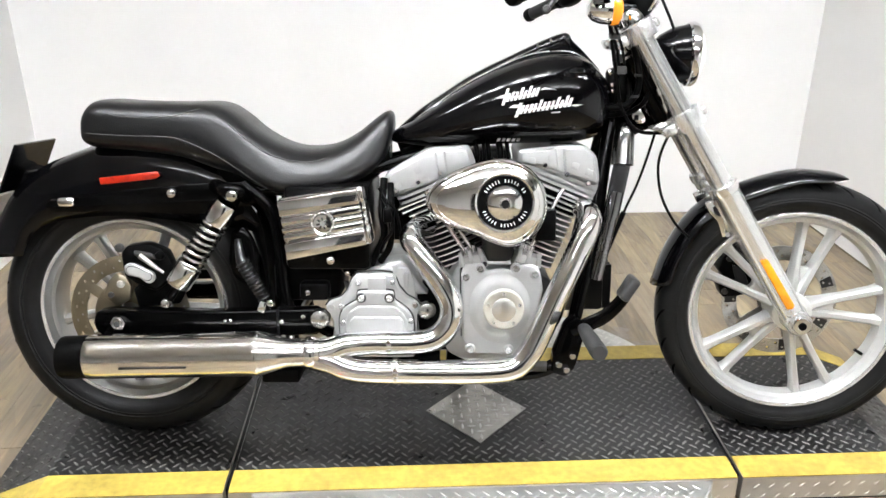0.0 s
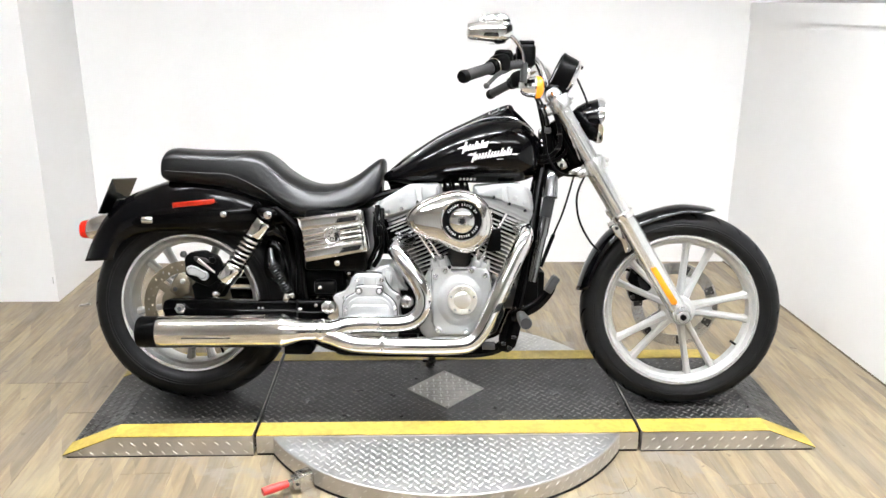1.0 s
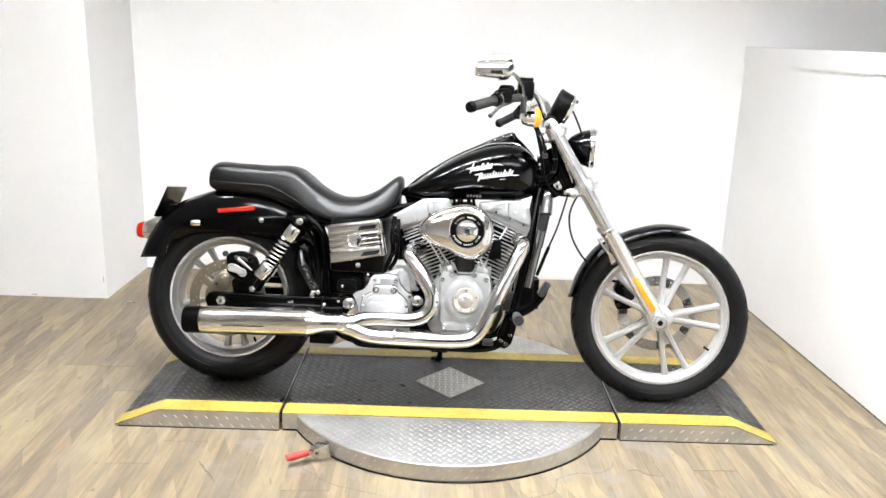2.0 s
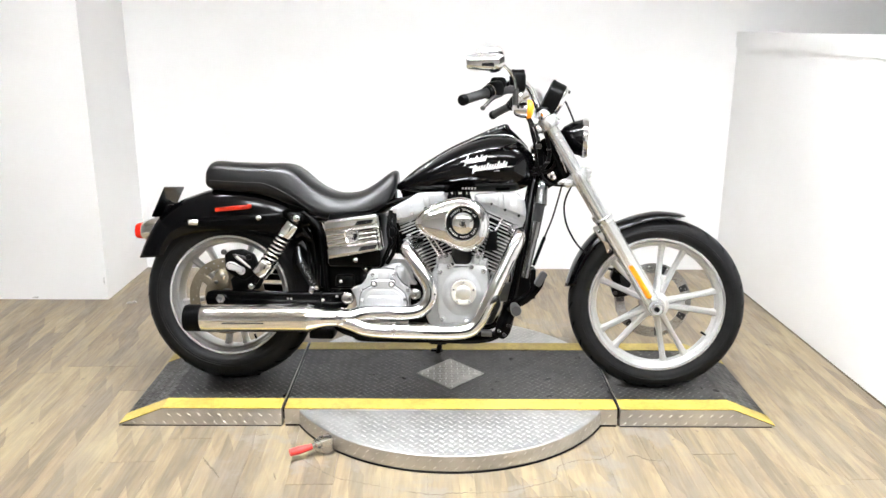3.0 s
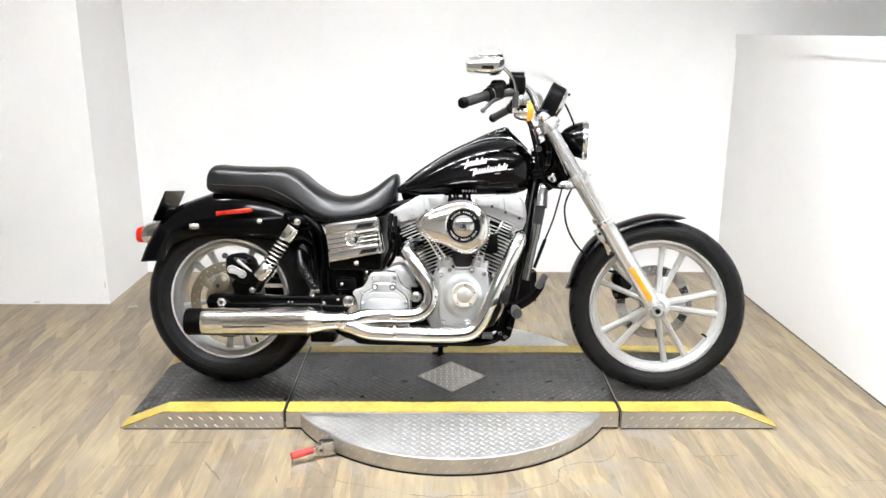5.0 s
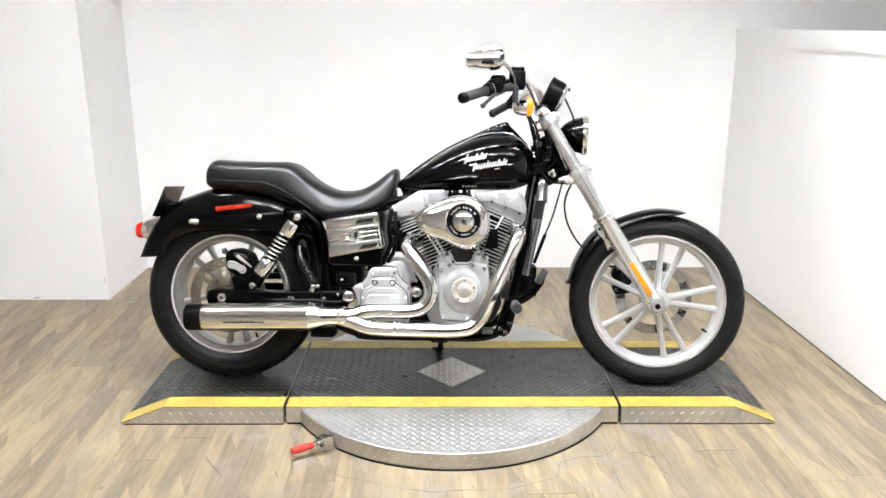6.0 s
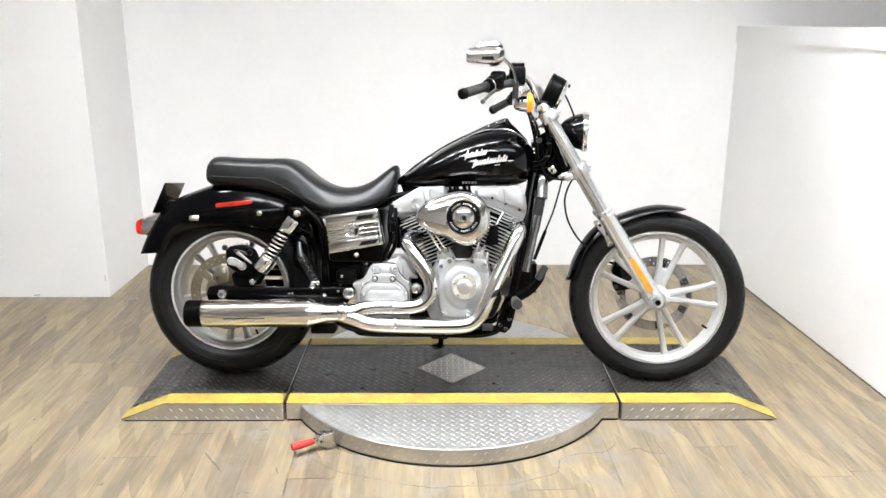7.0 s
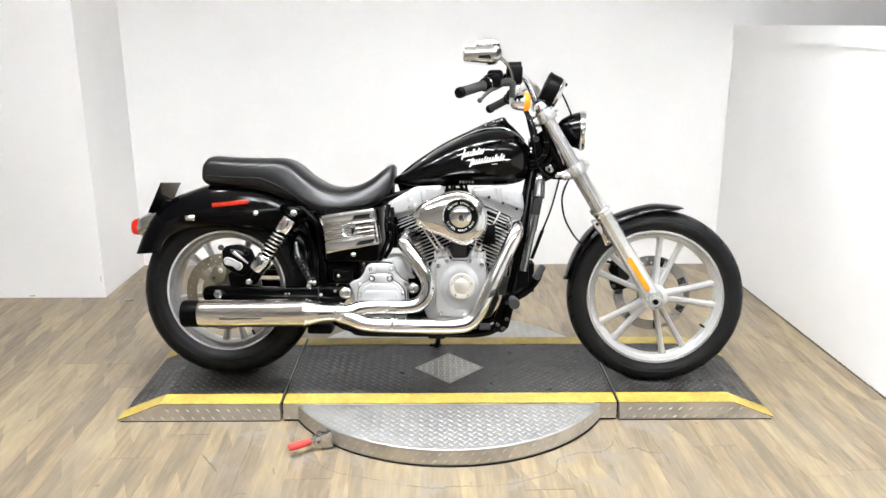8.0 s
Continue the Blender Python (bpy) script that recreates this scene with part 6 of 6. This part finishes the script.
brk = bp("peg_bracket", prism([(1.025, 0.215), (1.058, 0.205), (1.08, 0.225), (1.09, 0.26), (1.105, 0.33), (1.08, 0.355), (1.055, 0.33), (1.03, 0.26)], -0.17, -0.12, 0.006), FRAMEBLACK, None, "black forward control bracket")
for u, w in ((1.042, 0.238), (1.06, 0.225), (1.073, 0.259)):
    bp("screw", lathe([(0.0085, 0), (0.0085, -0.008), (0.006, -0.011), (0, -0.011)], 16), CHROME, brk, m=pose(u, -0.17, w))
bp("brake_rod", rod((0.75, -0.15, 0.225), (1.06, -0.15, 0.225), 0.007, 12), FRAMEBLACK)
bp("rod_joint", lathe([(0.0, -0.02), (0.013, -0.02), (0.013, 0.02), (0, 0.02)], 16), GUNMETAL, m=pose(0.995, -0.15, 0.225, 0, 0, 90))

# ---- the turntable and its ramps ----
TOP = 0.067
CX, CY, RAD = 0.855, 0.03, 0.63
Y0, Y1 = -0.279, 0.349
X0, X1, X2, X3 = -0.354, 0.246, 1.470, 2.046


def lugs(places, length, width, height):
    """Raised tread bars; places are (x, y, angle, matrix or None)."""
    verts, faces = [], []
    base = [(-0.5, 0, 0), (-0.2, -0.5, 0), (0.2, -0.5, 0), (0.5, 0, 0), (0.2, 0.5, 0), (-0.2, 0.5, 0), (-0.24, 0, 1), (0.24, 0, 1)]
    quads = [(0, 1, 6), (1, 2, 7, 6), (2, 3, 7), (3, 4, 7), (4, 5, 6, 7), (5, 0, 6)]
    for m in places:
        k = len(verts)
        for x, y, z in base:
            verts.append(tuple(m @ Vector((x * length, y * width, z * height))))
        faces += [tuple(k + i for i in q) for q in quads]
    me = bpy.data.meshes.new("tread")
    me.from_pydata(verts, [], faces)
    me.validate()
    return me


def tread(name, parent, material, xs, ys, inside, pitch=0.0235, size=(0.0262, 0.0072, 0.002), z=TOP, tilt=None, square=False):
    """Tread plate: bars crossing at right angles, set square to the sheet or slanting in rows that lean by turns."""
    places = []
    step = (pitch, pitch) if square else (pitch * math.sqrt(2), pitch / math.sqrt(2))
    for j in range(int((ys[1] - ys[0]) / step[1]) + 1):
        for i in range(int((xs[1] - xs[0]) / step[0]) + 1):
            x, y = xs[0] + (i if square else i + 0.5 * (j % 2)) * step[0], ys[0] + j * step[1]
            if not inside(x, y) or x > xs[1]:
                continue
            a = math.radians(90 * ((i + j) % 2) if square else (45 if j % 2 else -45))
            lie = Matrix() if tilt is None else Matrix.Rotation(-math.atan((tilt(x + 0.01) - tilt(x)) / 0.01), 4, "Y")
            places.append(Matrix.Translation((x, y, z if tilt is None else tilt(x))) @ lie @ Matrix.Rotation(a, 4, "Z"))
    me = lugs(places, *size)
    me.materials.append(material)
    ob = part(name, me, material, parent)
    ob["kind"] = "stuff"
    return ob


def strip(pts, w0, w1, material, parent, name="yellow_stripe"):
    """A flat band laid along pts (x, z) from y = w0 to w1, 1.5 mm thick."""
    bm = bmesh.new()
    lo = [[bm.verts.new((x, y, z + 0.0005)) for y in (w0, w1)] for x, z in pts]
    hi = [[bm.verts.new((x, y, z + 0.0022)) for y in (w0, w1)] for x, z in pts]
    for (a, b), (c, d) in zip(zip(lo, lo[1:]), zip(hi, hi[1:])):
        bm.faces.new((c[0], c[1], d[1], d[0]))
        bm.faces.new((a[0], c[0], d[0], b[0]))
        bm.faces.new((a[1], b[1], d[1], c[1]))
    return part(name, bm, material, parent, smooth=False)


def edge_lugs(parent, x0, x1, y, limit, flip=1):
    """Tread bars on an upright edge facing -y."""
    places = []
    n = int((x1 - x0) / 0.037)
    for i in range(n):
        x = x0 + 0.018 + i * 0.037
        for z, k in ((0.013, 0), (0.044, 1)):
            if z + 0.012 > limit(x):
                continue
            places.append(Matrix.Translation((x + 0.0185 * k, y, z)) @ Matrix.Rotation(math.radians(90), 4, "X") @ Matrix.Rotation(math.radians(flip * 40), 4, "Z"))
    me = lugs(places, 0.019, 0.0029, 0.0016)
    me.materials.append(EDGELUG)
    ob = part("edge_tread", me, EDGELUG, parent)
    ob["kind"] = "stuff"


def ramp(x_tip, x_brk, x_end, label):
    s = 1 if x_end > x_tip else -1
    zs = lambda x: max(0.004, min(TOP, 0.004 + (TOP - 0.004) * (x - x_tip) / (x_brk - x_tip)))
    t = thing("loading_ramp", label, "ramp", group="loading ramps")
    body = prism([(x_tip, 0.0), (x_tip, 0.004), (x_brk, TOP), (x_end, TOP), (x_end, 0.0)], Y0, Y1, 0.0)
    part("body", body, EDGEALU, t, smooth=False)
    deck = strip([(x_tip + s * 0.001, zs(x_tip)), (x_brk, TOP), (x_end - s * 0.001, TOP)], Y0 + 0.001, Y1 - 0.001, BLACKPLATE, t, "deck")
    xs = (min(x_tip, x_end) + 0.012, max(x_tip, x_end) - 0.01)
    tread("deck_tread", t, BLACKLUG, xs, (Y0 + 0.092, Y1 - 0.085), lambda x, y: True, tilt=lambda x: zs(x) + 0.002)
    for a, b in ((Y0 - 0.0005, Y0 + 0.08), (Y1 - 0.075, Y1 + 0.0005)):
        strip([(x_tip, zs(x_tip) + 0.002), (x_brk, TOP + 0.002), (x_end, TOP + 0.002)], a, b, YELLOW, t)
    edge_lugs(t, min(x_tip, x_end), max(x_tip, x_end), Y0 - 0.0002, zs, -s)
    part("floor_seal", box(min(x_tip + s * 0.012, x_end), max(x_tip + s * 0.012, x_end), Y0 - 0.0015, Y1, -0.0025, 0.0035), RUBBER, t, smooth=False)
    return t


ramp(X0, -0.193, X1 - 0.006, "low black tread-plate loading ramp with yellow edge stripes")
ramp(X3, 1.888, X2 + 0.006, "low black tread-plate loading ramp with yellow edge stripes")

table = thing("turntable", "round aluminium tread-plate turntable with a black decked centre and yellow stripes", "turntable")
disc = lathe([(0, 0.004), (RAD - 0.004, 0.004), (RAD, 0.008), (RAD, TOP - 0.006), (RAD - 0.003, TOP - 0.003), (0, TOP - 0.003)], 128)
disc.transform(pose(CX, CY, 0, 90))
part("disc", disc, ALU, table, angle=0.5)
rim_band = lathe([(RAD - 0.01, 0.006), (RAD + 0.0006, 0.0085), (RAD + 0.0006, TOP - 0.0065), (RAD - 0.01, TOP - 0.008)], 128)
part("rim_band", rim_band, EDGEALU, table, m=pose(CX, CY, 0, 90) , angle=0.5)
part("floor_seal", lathe([(0, -0.002), (RAD - 0.002, -0.002), (RAD + 0.002, 0.0), (RAD - 0.002, 0.004), (0, 0.004)], 128), RUBBER, table, m=pose(CX, CY, 0, 90))
part("bed", box(X1 + 0.006, X2 - 0.006, Y0, Y1, 0.008, TOP), EDGEALU, table, smooth=False)
part("bed_seal", box(X1 + 0.007, X2 - 0.007, Y0 + 0.002, Y1 - 0.002, -0.0025, 0.008), RUBBER, table, smooth=False)
strip([(X1 + 0.007, TOP), (X2 - 0.007, TOP)], Y0 + 0.001, Y1 - 0.001, BLACKPLATE, table, "deck")
DW, DH, DCX, DCY = 0.136, 0.146, 0.859, 0.03
in_diamond = lambda x, y, k=1.0: abs(x - DCX) / (DW * k) + abs(y - DCY) / (DH * k) < 1
tread("deck_tread", table, BLACKLUG, (X1 + 0.02, X2 - 0.015), (Y0 + 0.092, Y1 - 0.085), lambda x, y: not in_diamond(x, y, 1.08), z=TOP + 0.002)
for a, b in ((Y0 - 0.0005, Y0 + 0.08), (Y1 - 0.075, Y1 + 0.0005)):
    strip([(X1 + 0.0065, TOP + 0.002), (X2 - 0.0065, TOP + 0.002)], a, b, YELLOW, table)
d = bmesh.new()
q = [(DCX - DW, DCY), (DCX, DCY - DH), (DCX + DW, DCY), (DCX, DCY + DH)]
lo = [d.verts.new((x, y, TOP)) for x, y in q]
hi = [d.verts.new((x, y, TOP + 0.005)) for x, y in q]
d.faces.new(hi)
for i in range(4):
    d.faces.new((lo[i], lo[(i + 1) % 4], hi[(i + 1) % 4], hi[i]))
inlay = part("diamond_inlay", d, WORNALU, table, "bare worn aluminium diamond plate inlay", smooth=False)
tread("inlay_tread", inlay, POLISHED, (DCX - DW, DCX + DW), (DCY - DH, DCY + DH), lambda x, y: in_diamond(x, y, 0.88), z=TOP + 0.005, size=(0.0255, 0.0062, 0.0019), square=True)
for k in range(4):
    x, y = q[k]
    part("rivet", lathe([(0.0045, 0), (0.003, 0.0025), (0, 0.003)], 12), WORNALU, inlay, m=pose(DCX + (x - DCX) * 0.92, DCY + (y - DCY) * 0.92, TOP + 0.005, 90))
on_disc = lambda x, y: math.hypot(x - CX, y - CY) < RAD - 0.012 and (y < Y0 - 0.008 or y > Y1 + 0.008)
tread("disc_tread", table, POLISHED, (CX - RAD, CX + RAD), (CY - RAD, CY + RAD), on_disc, z=TOP - 0.003, size=(0.0245, 0.0056, 0.0014))
places = []
for i in range(110):
    a = 2 * math.pi * i / 110
    for z, k in ((0.02, 0), (0.046, 0.5)):
        aa = a + k * 2 * math.pi / 110
        if CY + RAD * math.sin(aa) > Y0 and CY + RAD * math.sin(aa) < Y1:
            continue
        places.append(Matrix.Translation((CX, CY, z)) @ Matrix.Rotation(aa + math.pi / 2, 4, "Z") @ Matrix.Translation((0, -RAD, 0)) @ Matrix.Rotation(math.pi / 2, 4, "X") @ Matrix.Rotation(math.radians(40), 4, "Z"))
me = lugs(places, 0.0205, 0.0034, 0.002)
me.materials.append(EDGELUG)
part("rim_tread", me, EDGELUG, table)["kind"] = "stuff"
edge_lugs(table, X1 + 0.006, CX - 0.545, Y0 - 0.0002, lambda x: 1)
edge_lugs(table, CX + 0.545, X2 - 0.006, Y0 - 0.0002, lambda x: 1)
for x in (X1, X2):
    part("joint_strip", box(x - 0.004, x + 0.004, Y0 + 0.02, Y1, 0.02, TOP - 0.002), RUBBER, table, smooth=False)

# locking lever on the rim
H0, H1, H2 = Vector((0.316, -0.53, 0.034)), Vector((0.382, -0.492, 0.036)), Vector((0.44, -0.455, 0.04))
lever = thing("locking_lever", "small steel clamp lever with a red rubber handle", "lever")
part("handle", tube([H0, H0.lerp(H1, 0.4), H1], [0.012, 0.0135, 0.0105], 16), REDGRIP, lever, "red rubber handle")
dd = (H2 - H1).normalized()
tq = Matrix.Translation(H1) @ dd.to_track_quat("X", "Z").to_matrix().to_4x4()
part("arm", box(-0.01, 0.045, -0.006, 0.006, -0.008, 0.008, 0.002), BRUSHED, lever, m=tq)
part("clamp_body", box(0.012, 0.05, -0.016, 0.016, -0.022, 0.014, 0.003), BRUSHED, lever, m=tq)
part("base", box(0.03, 0.075, -0.02, 0.02, -0.034, 0.018, 0.003), BRUSHED, lever, m=tq)
for s in (-0.008, 0.008):
    part("pin", rod((0.03 + s, -0.019, -0.002), (0.03 + s, 0.019, -0.002), 0.005, 12), GUNMETAL, lever, m=tq)

# ---- floor planks ----
def plank_field():
    """Boards running to the back wall, each one a piece of the floor."""
    floor_ob = bpy.data.objects["floor"]
    rng = random.Random(7)
    width, gap = 0.152, 0.0005
    slant = 0.037
    lengths = (0.9, 1.22, 1.22)
    meshes = {}
    for L in (0.9, 1.22):
        bm = box(-width / 2 + gap / 2, width / 2 - gap / 2, -L / 2 + gap / 2, L / 2 - gap / 2, -0.004, 0.0)
        bmesh.ops.bevel(bm, geom=[e for e in bm.edges if all(v.co.z > -0.001 for v in e.verts)], offset=0.0004, segments=1, affect="EDGES")
        meshes[L] = mesh_from("plank", bm, PLANK, False)
    rest_v, rest_f = [], []
    near = []
    rows = int(10 / width)
    for i in range(rows):
        x0 = -4.4 + i * width
        y = 1.69 - rng.random() * 1.1 + 1.2
        while y > -5.9:
            L = rng.choice(lengths)
            yc = y - L / 2
            y -= L
            x = x0 + slant * (1.69 - yc)
            if x > 4.52 or x < -4.42 or yc - L / 2 > BACK or (x < -0.95 and yc - L / 2 > 1.1):
                continue
            near.append((x, yc, L))
    inner = sorted(near, key=lambda p: math.hypot((p[0] - 0.85) / 1.3, p[1] - 0.1))
    turn = math.atan(slant)
    for x, yc, L in inner[:290]:
        part("plank", meshes[L], PLANK, floor_ob, m=pose(x, yc, 0, 0, 0, math.degrees(turn)))
    for x, yc, L in inner[290:]:
        m = pose(x, yc, 0, 0, 0, math.degrees(turn))
        k = [m @ Vector((sx * (width / 2 - gap / 2), sy * (L / 2 - gap / 2), 0)) for sx, sy in ((-1, -1), (1, -1), (1, 1), (-1, 1))]
        n = len(rest_v)
        rest_v.extend(tuple(v) for v in k)
        rest_f.append((n, n + 1, n + 2, n + 3))
    me = bpy.data.meshes.new("planks")
    me.from_pydata(rest_v, [], rest_f)
    me.materials.append(PLANK)
    part("far_planks", me, PLANK, floor_ob)["kind"] = "stuff"


plank_field()

# ---- wear on the floor ----
WEAR = mat("floor_crack", (0.13, 0.105, 0.08), 0.8, vary=0.3, vary_scale=60)


def crack(pts, width, seed):
    """A thin uneven line of worn floor along pts."""
    rng = random.Random(seed)
    path = smooth_path([(x, y, 0.0006) for x, y in pts], 14)
    bm = bmesh.new()
    rows = []
    for i, p in enumerate(path):
        d = (path[min(i + 1, len(path) - 1)] - path[max(i - 1, 0)]).normalized()
        n = Vector((-d.y, d.x, 0))
        f = min(i, len(path) - 1 - i) / len(path)
        w = width * (0.25 + 0.75 * min(1, 5 * f)) * rng.uniform(0.35, 1.1)
        off = n * rng.uniform(-0.0028, 0.0028)
        rows.append((bm.verts.new(p + off + n * w / 2), bm.verts.new(p + off - n * w / 2)))
    for a, b in zip(rows, rows[1:]):
        bm.faces.new((a[0], a[1], b[1], b[0]))
    return part("crack", bm, WEAR, bpy.data.objects["floor"], smooth=False)


crack([(0.016, -0.505), (0.051, -0.556), (0.08, -0.595), (0.102, -0.63)], 0.008, 1)
crack([(0.345, -0.505), (0.391, -0.552), (0.474, -0.623), (0.569, -0.657), (0.679, -0.698)], 0.0032, 2)
crack([(0.679, -0.698), (0.804, -0.724), (0.857, -0.715), (0.981, -0.71)], 0.0048, 3)
crack([(0.981, -0.71), (1.044, -0.701), (1.109, -0.672), (1.176, -0.646), (1.199, -0.613), (1.21, -0.56), (1.239, -0.535)], 0.004, 4)
crack([(1.239, -0.535), (1.28, -0.517), (1.358, -0.507), (1.402, -0.477), (1.426, -0.423)], 0.0042, 5)
crack([(1.452, -0.496), (1.488, -0.482), (1.52, -0.508), (1.575, -0.52)], 0.008, 6)
crack([(1.563, -0.364), (1.564, -0.452), (1.575, -0.52), (1.576, -0.616)], 0.0036, 7)
crack([(1.284, -0.681), (1.286, -0.713), (1.288, -0.751)], 0.0036, 8)
crack([(0.182, -0.759), (0.201, -0.744), (0.23, -0.753)], 0.006, 9)
crack([(0.274, -0.597), (0.289, -0.645)], 0.004, 10)
crack([(0.17, -0.355), (0.207, -0.339)], 0.004, 11)
crack([(2.322, 0.517), (2.335, 0.512), (2.347, 0.504)], 0.014, 20)
crack([(2.335, 0.79), (2.352, 0.784)], 0.01, 21)
crack([(1.984, 0.064), (2.004, 0.058)], 0.01, 22)


def scrap():
    t = thing("paper_scrap", "small crumpled pale scrap lying on the plank floor", "scrap", pose(-0.80, 1.05, 0.0, 0, 0, 20))
    bm = prism([(-0.026, 0.001), (-0.012, 0.009), (0.004, 0.006), (0.017, 0.011), (0.028, 0.001)], -0.008, 0.008, 0.001, 1)
    part("paper", bm, WORNALU, t, smooth=False)


scrap()


def scuff(x, z, w, h):
    """A faint dark rub low on the corner of the jutting wall."""
    bm = prism([(x - w / 2, z), (x + w * 0.3, z - h * 0.2), (x + w / 2, z + h), (x - w * 0.2, z + h * 0.8)], 1.1035, 1.1052)
    part("scuff", bm, SCUFF, bpy.data.objects["wall_corner"], smooth=False)


SCUFF = mat("grey_scuff", (0.48, 0.47, 0.46), 0.7, vary=0.2, vary_scale=80)
scuff(-0.954, 0.093, 0.005, 0.034)
scuff(-1.327, 0.008, 0.04, 0.007)
